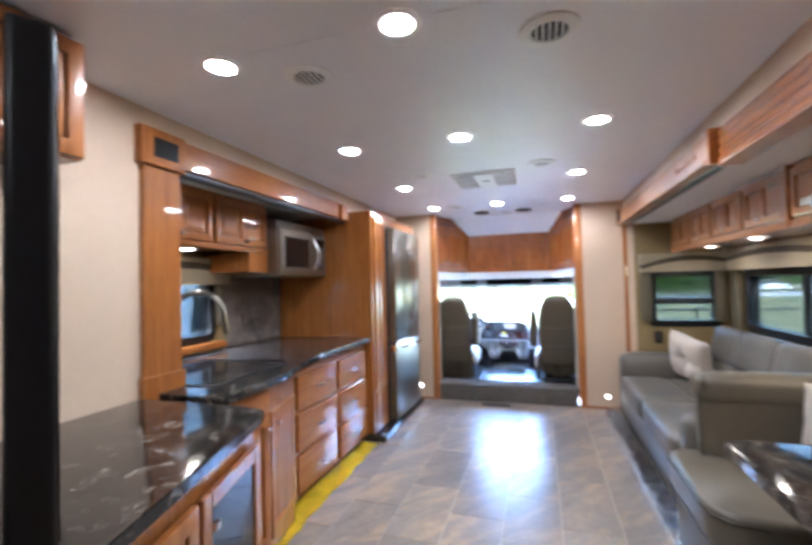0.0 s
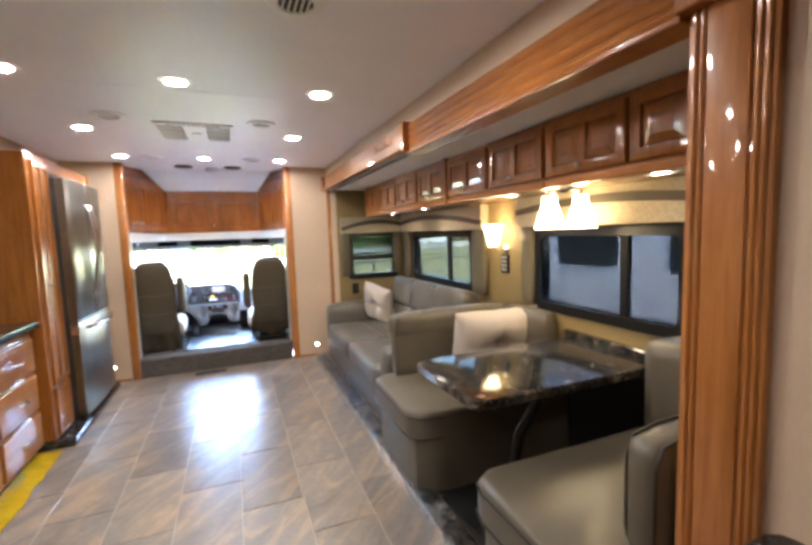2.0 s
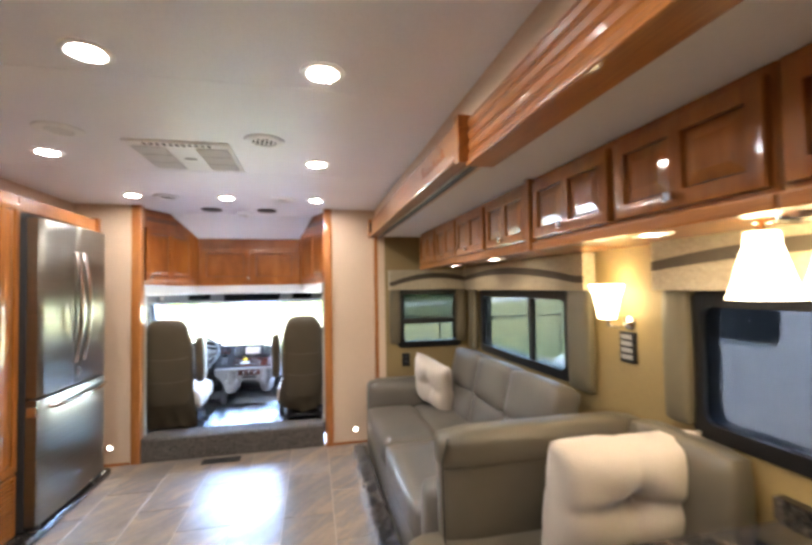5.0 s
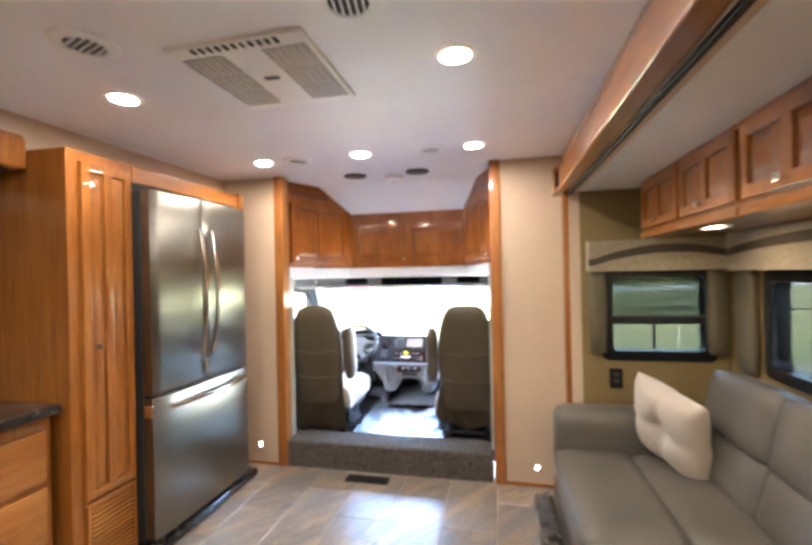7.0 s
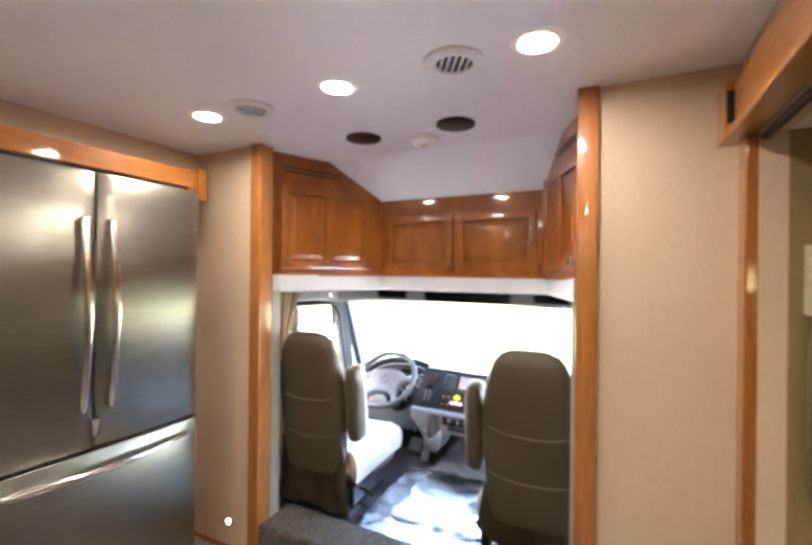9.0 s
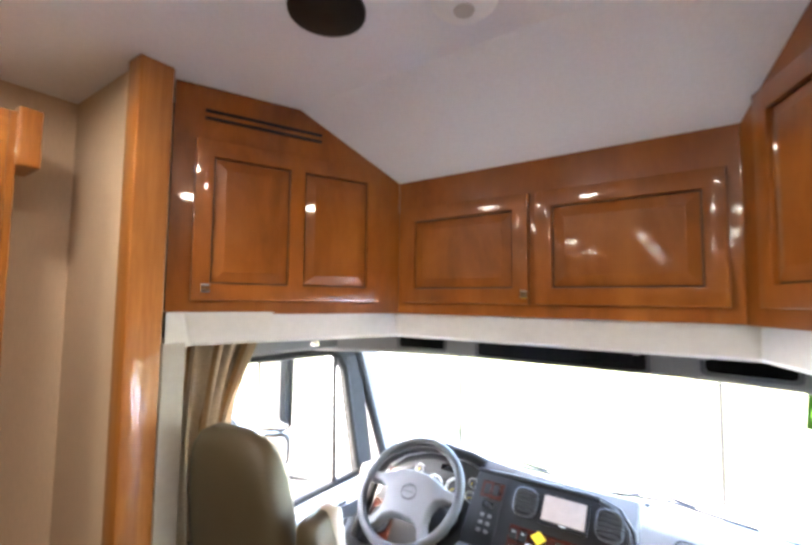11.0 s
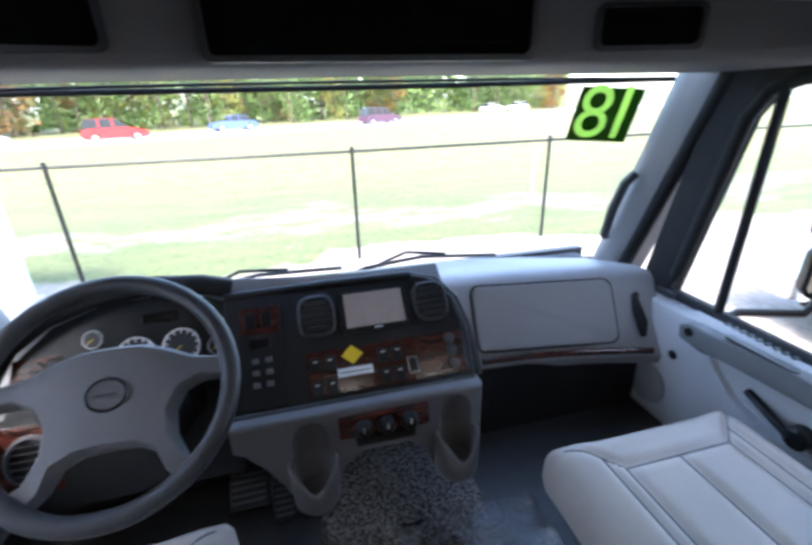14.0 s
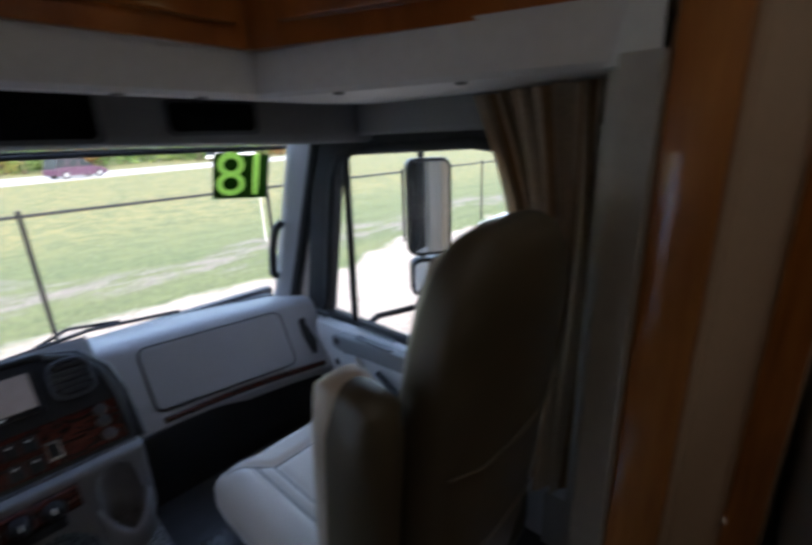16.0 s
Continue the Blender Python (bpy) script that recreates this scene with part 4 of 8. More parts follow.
# yellow film taped along the kitchen floor edge
bm = bmesh.new()
random.seed(9)
rows = []
for i in range(40):
    y = 0.95 + 2.36 * i / 39
    edge = -0.99 + (0.16 if y < 1.6 else 0.10 - 0.03 * (y - 1.6)) + random.uniform(-0.012, 0.012)
    x0 = -1.08
    rows.append([bm.verts.new((x0 + (edge - x0) * k / 5, y, 0.0045 + (0.010 * random.random() if 0 < k < 5 else 0.0))) for k in range(6)])
for p, q in zip(rows, rows[1:]):
    for k in range(5):
        bm.faces.new((p[k], p[k + 1], q[k + 1], q[k]))
bmesh.ops.solidify(bm, geom=bm.faces[:], thickness=0.001)
solid("protective_film", bm, YELLOW, "crumpled yellow protective film along the cabinet base", "film", smooth=60)

# ---- right slide-out: cupboards, valances, lamps ----
RIGHT = -90  # fronts that face -x
UX = 1.565
doors = [(0.62, 1.06), (1.08, 1.50), (1.53, 1.97), (2.00, 2.46), (2.52, 2.95), (2.98, 3.42), (3.45, 3.88), (3.91, 4.36)]
for i, pair in enumerate((doors[:2], doors[2:4], doors[4:6], doors[6:])):
    y0, y1 = pair[0][0] - 0.012, pair[1][1] + 0.012
    uc = thing("wall_cupboard", "glossy maple overhead cupboard with two double-panelled doors", "cupboard", (1.8, (y0 + y1) / 2, 1.56), "overhead cupboards of the slide-out")
    part("body", box(UX, SX, y0, y1, 1.585, 1.86, 0.003), WOOD_V, uc)
    part("bottom_rail", box(UX - 0.02, UX + 0.05, y0, y1, 1.555, 1.59, 0.006, 3), WOOD_H, uc)
    part("bottom", box(UX + 0.05, SX - 0.001, y0, y1, 1.575, 1.588, 0.001), WOOD_H, uc)
    if i == 1:
        part("divider", box(UX - 0.03, UX, y1 - 0.005, y1 + 0.03, 1.555, 1.86, 0.004), WOOD_V, uc)
    for a, b in pair:
        m = facing(UX - 0.02, b, 1.605, RIGHT)
        d = cupboard_door(uc, m, b - a, 0.23, 2, WOOD_V, rail=0.042)
        part("knob", knob(m, (b - a) / 2, 0.025), CHROME, d)

valance("window_valance", "x", SX, 0.72, 2.30, 1.385, 1.575, -1, "cream fabric valance with a dark wave over the dinette window", legs=(0.0, 0.12), drop=0.5)
valance("window_valance", "x", SX, 2.74, 4.44, 1.38, 1.57, -1, "cream fabric valance with a dark wave over the sofa window", legs=(0.2, 0.15), drop=0.52)
valance("window_valance", "y", SR1, 1.31, 2.03, 1.385, 1.56, -1, "short cream fabric valance with a dark wave", legs=(0.1, 0.1), drop=0.47)
va = thing("valance_return", "cream and brown fabric end of the valance", "valance", (1.9, 0.74, 1.1))
part("cream_block", box(1.76, 2.0, 0.62, 0.70, 1.385, 1.575, 0.01), VALFAB, va)
part("brown_block", box(1.76, 2.0, 0.61, 0.70, 1.30, 1.385, 0.01), VALDARK, va)
part("tail", box(1.80, 2.0, 0.61, 0.69, 1.16, 1.30, 0.01), VALFAB, va)


def downlight(x, y, z, r=0.047, lens=None, name="ceiling_downlight", label="round recessed downlight, lit, with a white rim", group="ceiling downlights"):
    ob = thing(name, label, "downlight", (x, y, z), group)
    part("rim", lathe([(r + 0.026, 0), (r + 0.024, -0.005), (r + 0.014, -0.009), (r + 0.002, -0.006), (r - 0.002, -0.001)], (x, y, z), 32), WHITE, ob, smooth=40)
    part("lens", lathe([(r - 0.002, -0.003), (r * 0.7, -0.006), (0.001, -0.008)], (x, y, z), 28), lens or DOWNLIGHT, ob, "glowing warm white lens", smooth=60)
    return ob


# the last one, at y = -0.6, is an added lamp that stays unseen
for x, y in ((-0.66, 4.38), (0, 4.38), (0.68, 4.38), (-0.66, 3.34), (0.68, 3.34), (-0.66, 2.275), (0, 2.275), (0.69, 2.275), (-0.68, 1.225), (0, 1.2), (0.69, 1.2), (0, -0.6)):
    downlight(x, y, H)
for y in (1.08, 2.03, 3.25, 4.0):
    downlight(1.727, y, 1.576, 0.042, UNDERLIGHT, "cupboard_downlight", "small round lit downlight under the overhead cupboards", "cupboard downlights")
downlight(-1.62, 2.0, 1.585 - 0.01, 0.042, UNDERLIGHT, "cupboard_downlight", "small round lit downlight over the sink", "cupboard downlights")

# ceiling air vents
def air_vent(x, y, turn=0):
    ob = thing("ceiling_vent", "round white ceiling air vent with dark slats", "vent", (x, y, H), "ceiling air vents")
    part("ring", lathe([(0.095, 0), (0.093, -0.006), (0.07, -0.012), (0.058, -0.011), (0.056, -0.004)], (x, y, H), 32), WHITE, ob, smooth=40)
    part("well", lathe([(0.056, -0.0045), (0.001, -0.004)], (x, y, H), 24), BLACK, ob)
    for k in range(5):
        d = -0.04 + 0.02 * k
        w = math.sqrt(0.055 ** 2 - d * d)
        part("slat", moved(box(d - 0.003, d + 0.003, -w, w, -0.012, -0.005, 0.001), pose(x, y, H, 0, 0, turn)), WHITE, ob)


for x, y, a in ((-0.43, 4.395, 20), (0.43, 4.39, 30), (-0.43, 2.98, 70), (0.43, 2.985, 10), (-0.42, 1.395, 0), (0.445, 1.39, 0)):
    air_vent(x, y, a)

# roof air conditioner panel
ac = thing("air_conditioner", "white ceiling air conditioner panel with four grilles", "air conditioner", (0.02, 3.32, H))
part("panel", box(-0.225, 0.255, 3.06, 3.56, H - 0.02, H, 0.012, 3), WHITE, ac, smooth=40)
part("front_slots", boxes([(-0.14 + k * 0.029, -0.125 + k * 0.029, 3.075, 3.105, H - 0.0222, H - 0.018) for k in range(11)], 0.001), BLACK, ac, "row of dark slots")
for x0 in (-0.205, 0.085):
    for k in range(3):
        y0 = 3.13 + k * 0.135
        gr = part("grille", box(x0, x0 + 0.15, y0, y0 + 0.122, H - 0.0212, H - 0.019, 0), HEADLINER, ac, "grey slatted grille")
        for j in range(11):
            part("slat", box(x0, x0 + 0.15, y0 + 0.001 + j * 0.0112, y0 + 0.0042 + j * 0.0112, H - 0.0242, H - 0.0212, 0), WHITE, gr)
        for j in range(5):
            part("rib", box(x0 + 0.02 + j * 0.026, x0 + 0.023 + j * 0.026, y0, y0 + 0.122, H - 0.0246, H - 0.0213, 0), WHITE, gr)
part("label", box(-0.01, 0.045, 3.30, 3.325, H - 0.0215, H - 0.0195, 0), HEADLINER, ac)

ac.location.z += 0.010

# loudspeakers and smoke alarm over the cab step
for x in (-0.22, 0.25):
    sp_ = thing("ceiling_loudspeaker", "round black ceiling loudspeaker", "loudspeaker", (x, 4.90, H), "ceiling loudspeakers")
    part("grille", lathe([(0.085, 0), (0.084, -0.008), (0.07, -0.012), (0.001, -0.009)], (x, 4.90, H), 28), BLACK, sp_, smooth=40)
sm = thing("smoke_alarm", "round white smoke alarm", "smoke alarm", (0.05, 5.02, H))
part("base", lathe([(0.07, 0), (0.068, -0.02), (0.05, -0.035), (0.001, -0.037)], (0.05, 5.02, H), 28), WHITE, sm, smooth=40)
part("sounder", lathe([(0.022, -0.0375), (0.02, -0.041), (0.001, -0.041)], (0.05, 5.02, H), 16), GREYWHITE, sm)

# pendant with two glass shades over the table
pd = thing("pendant_lamp", "two lit white glass bell shades hanging over the table", "pendant", (1.72, 1.68, 1.55))
part("ceiling_plate", lathe([(0.06, 0.0), (0.058, -0.015), (0.03, -0.022)], (1.787, 1.641, 1.575), 20), CHROME, pd)
part("crossbar", rod((1.71, 1.69, 1.56), (1.862, 1.592, 1.56), 0.006, 8), CHROME, pd)
for x, y in ((1.724, 1.681), (1.85, 1.60)):
    part("stem", rod((x, y, 1.525), (x, y, 1.56), 0.012, 10), CHROME, pd)
    sh = lathe([(0.034, 0), (0.036, -0.03), (0.05, -0.08), (0.064, -0.13), (0.076, -0.165), (0.072, -0.163), (0.06, -0.127), (0.046, -0.078), (0.03, -0.01)], (x, y, 1.535), 28)
    part("shade", sh, LAMPSHADE, pd, "lit frosted glass shade", smooth=60)

# wall sconce, switch plate
sc = thing("wall_sconce", "lit frosted glass wall sconce on a polished bracket", "sconce", (1.97, 2.60, 1.2))
part("shade", lathe([(0.035, 0), (0.04, 0.02), (0.054, 0.09), (0.074, 0.155), (0.07, 0.155), (0.05, 0.088), (0.03, 0.01)], (1.955, 2.545, 1.255), 28), LAMPSHADE, sc, "lit frosted glass shade", smooth=60)
part("arm", tube([(2.048, 2.53, 1.235), (2.0, 2.535, 1.215), (1.96, 2.545, 1.225), (1.955, 2.545, 1.258)], 0.008, 8), CHROME, sc, smooth=60)
part("rosette", lathe([(0.035, 0), (0.03, 0.012), (0.01, 0.02)], (2.05, 2.515, 1.235), 20, "-X"), CHROME, sc, smooth=40)
sw = thing("switch_plate", "black wall plate with four rocker switches", "switch", (2.045, 2.525, 1.12))
part("plate", box(2.036, 2.05, 2.478, 2.572, 1.055, 1.195, 0.004, 2), BLACK, sw)
for k in range(4):
    part("rocker", box(2.031, 2.037, 2.492, 2.558, 1.072 + k * 0.03, 1.092 + k * 0.03, 0.003), GREY, sw)
ol = thing("power_outlet", "black double power outlet on the end wall", "outlet", (1.46, 4.575, 0.76))
part("plate", box(1.425, 1.495, 4.568, 4.58, 0.705, 0.82, 0.004), BLACK, ol)
for z in (0.735, 0.775):
    part("socket", box(1.443, 1.477, 4.564, 4.569, z, z + 0.027, 0.003), DARKGREY, ol)

# ---- dinette ----
tb = thing("dining_table", "dark glossy granite-look dinette table on the side wall", "table", (1.5, 1.52, 0))
top_outline = [(SX - 0.03, 1.25), (1.08, 1.25), (1.02, 1.262), (1.003, 1.30), (1.003, 1.79), (1.02, 1.825), (1.08, 1.84), (SX - 0.03, 1.84)]
part("tabletop", prism(top_outline, 0.695, 0.733, 0.01, 3), GRANITE, tb, smooth=30)
part("apron", box(1.25, SX - 0.05, 1.36, 1.73, 0.655, 0.695, 0.004), BLACK, tb)
part("rear_ledge", box(SX - 0.045, SX - 0.001, 1.2, 1.9, 0.695, 0.765, 0.008, 3), GRANITE, tb, "raised dark ledge along the wall")
part("leg", tube([(1.35, 1.54, 0.05), (1.42, 1.54, 0.4), (1.62, 1.54, 0.66)], 0.025, 12), BLACK, tb, smooth=60)
part("foot", box(1.2, 1.5, 1.48, 1.6, 0.03, 0.05, 0.006), BLACK, tb)
# two added black panels darken wall and floor like the shade under the table
part("kick_panel", box(1.955, 1.985, 1.285, 1.79, 0.03, 0.655, 0.004), BLACK, tb, "added black panel for the shade on the wall below the table")
part("floor_mat", box(1.12, 1.95, 1.285, 1.79, 0.0, 0.03, 0.004), BLACK, tb, "added black panel for the shade on the floor below the table")


def bench(name, y0, y1, back, label, bx=1.13, top=0.855, rolled=True):
    """A dinette bench: base, thick cushion with a rounded aisle corner, backrest."""
    ob = thing(name, label, "bench", (1.5, (y0 + y1) / 2, 0))
    o = [(SX - 0.01, y0), (1.14, y0), (1.04, y0 + 0.02), (0.985, y0 + 0.07), (0.975, y0 + 0.14), (0.975, y1 - 0.10), (0.995, y1 - 0.04), (1.06, y1), (SX - 0.01, y1)]
    base = [(x + (0.03 if x < 1.2 else 0), y) for x, y in o]
    part("base", prism(base, 0.03, 0.32), LEATHER, ob, "upholstered base", smooth=35)
    part("cushion", prism(o, 0.32, 0.46, 0.035, 4), LEATHER, ob, smooth=50)
    for z in (0.322, 0.43):
        part("piping", tube([(x - 0.003 if x < 1.2 else x, y, z) for x, y in o[1:-1]], 0.005, 6), PIPING, ob)
    b0, b1 = back
    part("backrest", pad(bx, SX - 0.02, b0, b1, 0.40, top - 0.015, 0.045, 0.008, 7), LEATHER, ob, "padded backrest", smooth=60)
    ym = b0 - 0.002 if b0 > (y0 + y1) / 2 else b1 + 0.002
    if rolled:
        part("top_roll", pad(bx - 0.015, SX - 0.03, b0 - 0.012, b1 + 0.012, top - 0.155, top, 0.05, 0.004, 7), LEATHER, ob, "rolled upper back", smooth=60)
        part("seam", tube([(bx - 0.006, ym, 0.42), (bx - 0.012, ym, top - 0.1), (bx + 0.012, ym, top - 0.012)], 0.004, 6), PIPING, ob)
    else:
        part("rear_pad", pad(bx + 0.06, SX - 0.02, b0 - 0.05, b0, 0.42, top - 0.07, 0.03, 0.006, 6), LEATHER, ob, "second padded layer", smooth=60)
        for u in (b0 + 0.014, b1 - 0.014):
            part("piping", tube([(bx + 0.02, u, 0.44), (bx + 0.004, u, 0.50), (bx + 0.004, u, top - 0.09), (bx + 0.03, u, top - 0.028), (bx + 0.12, u, top - 0.012), (SX - 0.06, u, top - 0.012)], 0.005, 6), PIPING, ob, smooth=60)
    return ob


bench("dinette_bench", 1.80, 2.50, (2.40, 2.53), "taupe leather dinette bench with a padded back, next to the sofa")
bench("dinette_bench", 0.66, 1.27, (0.67, 0.79), "taupe leather dinette bench beside the wooden post", 1.215, 0.80, False)
hr = thing("bench_bolster", "taupe leather end bolster of the bench at the window", "bolster", (1.95, 2.2, 0.46))
part("pad", pad(1.90, 2.03, 1.95, 2.40, 0.46, 0.86, 0.04, 0.006, 5), LEATHER, hr, smooth=60)
hr = thing("bench_bolster", "taupe leather end bolster of the bench near the post", "bolster", (1.95, 1.0, 0.46))
part("pad", pad(1.80, 2.03, 0.84, 1.20, 0.46, 0.89, 0.04, 0.006, 5), LEATHER, hr, smooth=60)


def cushion(name, m, w, h, d, label):
    """A square scatter cushion with a buttoned, pinched middle."""
    ob = thing(name, label, "cushion", m.translation)
    bm = bmesh.new()
    n = 22
    for side in (1, -1):
        rows = []
        for i in range(n + 1):
            row = []
            for j in range(n + 1):
                u, v = i / n * 2 - 1, j / n * 2 - 1
                pinch = 0.9 + 0.1 * max(abs(u), abs(v)) ** 2
                th = (1 - u ** 4) ** 0.5 * (1 - v ** 4) ** 0.5
                th *= 1 - 0.62 * math.exp(-(u * u + v * v) / 0.07) - 0.26 * math.exp(-min(u * u, v * v) / 0.012) * (1 - 0.6 * max(abs(u), abs(v))) + 0.06 * math.sin(5 * u + 3 * v)
                bulge = 1 - 0.13 * (1 - abs(u) ** 2) * abs(v) ** 4
                row.append(bm.verts.new((u * w / 2 * (1 - 0.06 * (1 - v * v) * abs(u) ** 5), side * d / 2 * th, v * h / 2 * bulge)))
            rows.append(row)
        for p, q in zip(rows, rows[1:]):
            for k in range(n):
                bm.faces.new((p[k], p[k + 1], q[k + 1], q[k]))
    bmesh.ops.remove_doubles(bm, verts=bm.verts, dist=0.0015)
    part("cover", moved(bm, m), CREAMFAB, ob, smooth=80)
    part("button", moved(lathe([(0.012, 0.0), (0.01, 0.005), (0.001, 0.007)], (0, -d * 0.2, 0), 12, "-Y"), m), CREAMFAB, ob)


cushion("scatter_cushion", pose(1.74, 2.22, 0.665, 12, 0, -3), 0.60, 0.43, 0.24, "cream buttoned scatter cushion on the dinette bench")
cushion("scatter_cushion", pose(1.60, 4.17, 0.635, 14, 12, -66), 0.40, 0.42, 0.17, "cream buttoned scatter cushion against the sofa arm")

# ---- sofa ----
so = thing("sofa", "grey taupe leather sofa bed under the window", "sofa", (1.5, 3.5, 0))
part("base", box(1.10, 1.98, 2.66, 4.52, 0.05, 0.27, 0.01, 2), LEATHER_SOFA, so, "upholstered front base", smooth=40)
for a, b in ((2.70, 3.52), (3.53, 4.34)):
    part("seat_cushion", pad(1.075, 1.46, a, b, 0.26, 0.445, 0.045, 0.008, 6), LEATHER_SOFA, so, smooth=60)
    part("seat_cushion", pad(1.45, 1.82, a, b, 0.26, 0.44, 0.045, 0.008, 6), LEATHER_SOFA, so, smooth=60)
for a, b in ((2.76, 3.25), (3.25, 3.74), (3.74, 4.25)):
    mb = pose(1.72, 0, 0.42, 0, 14, 0)
    part("back_cushion", moved(pad(-0.02, 0.13, a, b, 0.0, 0.24, 0.04, 0.008, 6), mb), LEATHER_SOFA, so, smooth=60)
    part("back_cushion", moved(pad(-0.03, 0.14, a, b, 0.225, 0.50, 0.03, 0.01, 6), mb), LEATHER_SOFA, so, smooth=60)
part("arm", pad(1.10, 1.80, 4.34, 4.55, 0.22, 0.63, 0.06, 0.006, 7), LEATHER_SOFA, so, "rounded padded arm", smooth=60)
part("arm", pad(1.10, 1.80, 2.535, 2.69, 0.22, 0.60, 0.05, 0.006, 7), LEATHER_SOFA, so, "padded arm", smooth=60)
part("rear_ledge", box(1.9, SX - 0.004, 2.56, 4.56, 0.62, 0.65, 0.006), OLIVE, so)

# floor skirting of the slide-out, covered with crumpled clear film
solid("baseboard", box(1.0, 1.10, 0.62, 4.6, 0.0, 0.035, 0.01, 3), GRANITE, "dark speckled toe strip along the slide-out", "baseboard", "structure", smooth=40)
bm = bmesh.new()
random.seed(21)
rows = []
for i in range(70):
    y = 0.66 + 3.94 * i / 69
    rows.append([bm.verts.new((x + random.uniform(-0.012, 0.012), y + random.uniform(-0.01, 0.01), z + random.uniform(0, 0.014))) for x, z in ((0.955, 0.004), (0.975, 0.03), (1.0, 0.045), (1.04, 0.05), (1.075, 0.06))])
for p, q in zip(rows, rows[1:]):
    for k in range(4):
        bm.faces.new((p[k], p[k + 1], q[k + 1], q[k]))
solid("protective_film", bm, FILM, "crumpled clear protective film along the toe strip", "film").visible_shadow = False

# small worktop beside the post, its wall cupboard corner above
ct = thing("side_worktop", "small granite-look worktop end beside the post", "worktop", (1.0, 0.2, 0.75))
part("top", prism([(1.2, -0.6), (0.86, -0.6), (0.86, 0.37), (0.88, 0.40), (1.16, 0.405), (1.19, 0.39), (1.2, 0.36)], 0.712, 0.75, 0.012, 3), GRANITE, ct, smooth=30)
part("cabinet", box(0.9, 1.19, -0.6, 0.38, 0, 0.712, 0.004), WOOD_V, ct)
cb = thing("wall_cupboard", "maple wall cupboard with a curved lower corner", "cupboard", (1.1, 0.1, 1.85))
part("body", box(0.98, 1.218, -0.62, 0.33, 1.84, H - 0.01, 0.006), WOOD_V, cb)
part("corner_moulding", tube([(1.215, 0.36, 1.86), (1.12, 0.35, 1.82), (1.03, 0.31, 1.80), (0.98, 0.22, 1.80), (0.97, -0.5, 1.80)], 0.045, 12), WOOD_V, cb, smooth=60)
bp = thing("television", "black flat panel on the wall beside the post", "television", (1.2, 0.05, 0.85))
part("panel", box(1.165, 1.216, -0.55, 0.21, 0.80, 1.62, 0.008, 2), BLACK, bp)

# night lights on the front wall
for x, z in ((-0.955, 0.148), (1.025, 0.125)):
    nl = thing("night_light", "small round lit night light low on the wall", "night light", (x, YF, z), "night lights")
    part("rim", lathe([(0.03, 0), (0.028, 0.006), (0.02, 0.008)], (x, YF - 0.0, z), 20, "-Y"), CHROME, nl, smooth=40)
    part("lens", lathe([(0.014, 0.0085), (0.001, 0.0095)], (x, YF, z), 16, "-Y"), NIGHT, nl, "glowing lens")
# floor register
fv = thing("floor_vent", "dark slotted floor air vent", "vent", (-0.1, 4.66, 0))
part("frame", box(-0.245, 0.055, 4.61, 4.71, 0.0, 0.006, 0.002), DARKMETAL, fv)
for k in range(12):
    part("slot", box(-0.23 + k * 0.0235, -0.218 + k * 0.0235, 4.622, 4.698, 0.0055, 0.0075, 0), BLACK, fv)

# ---- cab shell ----
FZ = 0.14   # cab floor
st = thing("cab_step", "brown loop-carpeted step up into the cab", "step", (0, 4.9, 0), kind="structure")
part("riser", prism([(-0.745, 4.765), (0.745, 4.765), (0.745, 5.0), (-0.745, 5.0)], -0.004, 0.19, 0.025, 4), CARPET, st, smooth=50)
solid("cab_floor", boxes([(-1.08, 1.08, 5.0, 6.7, FZ - 0.1, FZ)], 0), MAT, "black rubber mat on the cab floor", "floor", "structure")
solid("engine_cover", prism([(-0.16, 5.12), (0.26, 5.12), (0.3, 6.4), (-0.2, 6.4)], FZ, FZ + 0.022, 0.018, 4), CARPET_CAB, "low carpeted hump under the dashboard", "floor hump", "structure", smooth=50)
solid("firewall", boxes([(-1.08, 1.08, 6.61, 6.65, -0.1, 0.56), (-1.08, 1.08, 6.65, 6.69, -0.3, 0.53)], 0), DARKGREY, "dark front wall of the cab", "wall", "structure")
random.seed(33)
bm = bmesh.new()
rows = []
for i in range(34):
    y = 4.99 + 0.78 * i / 33
    rows.append([bm.verts.new((-0.36 + 0.74 * k / 26 + random.uniform(-0.006, 0.006), y + random.uniform(-0.006, 0.006), FZ + (0.052 if y < 5.0 else 0.004) + (0.024 if y > 5.2 and 4 < k < 26 else 0) + 0.012 * random.random() ** 2)) for k in range(27)])
for p, q in zip(rows, rows[1:]):
    for k in range(26):
        bm.faces.new((p[k], p[k + 1], q[k + 1], q[k]))
solid("floor_film", bm, FILM, "crumpled clear protective film over the cab floor", "film", smooth=50).visible_shadow = False

# sloped ceiling over the cab cupboards
CO, CY, CX = 0.016, 5.55, 0.503          # front cupboards, half width
SY, SX0 = 4.865, 0.79        # where the side cupboards start
sl = bmesh.new()
for pts in (((-0.9, 5.19, H + 0.003), (0.9, 5.19, H + 0.003), (0.9, 5.69, 1.863), (-0.9, 5.69, 1.863)),):
    a = [sl.verts.new(p) for p in pts]
    b = [sl.verts.new((p[0], p[1], p[2] + 0.03)) for p in pts]
    sl.faces.new(a)
    sl.faces.new(b[::-1])
    for k in range(4):
        sl.faces.new((a[k], a[(k + 1) % 4], b[(k + 1) % 4], b[k]))
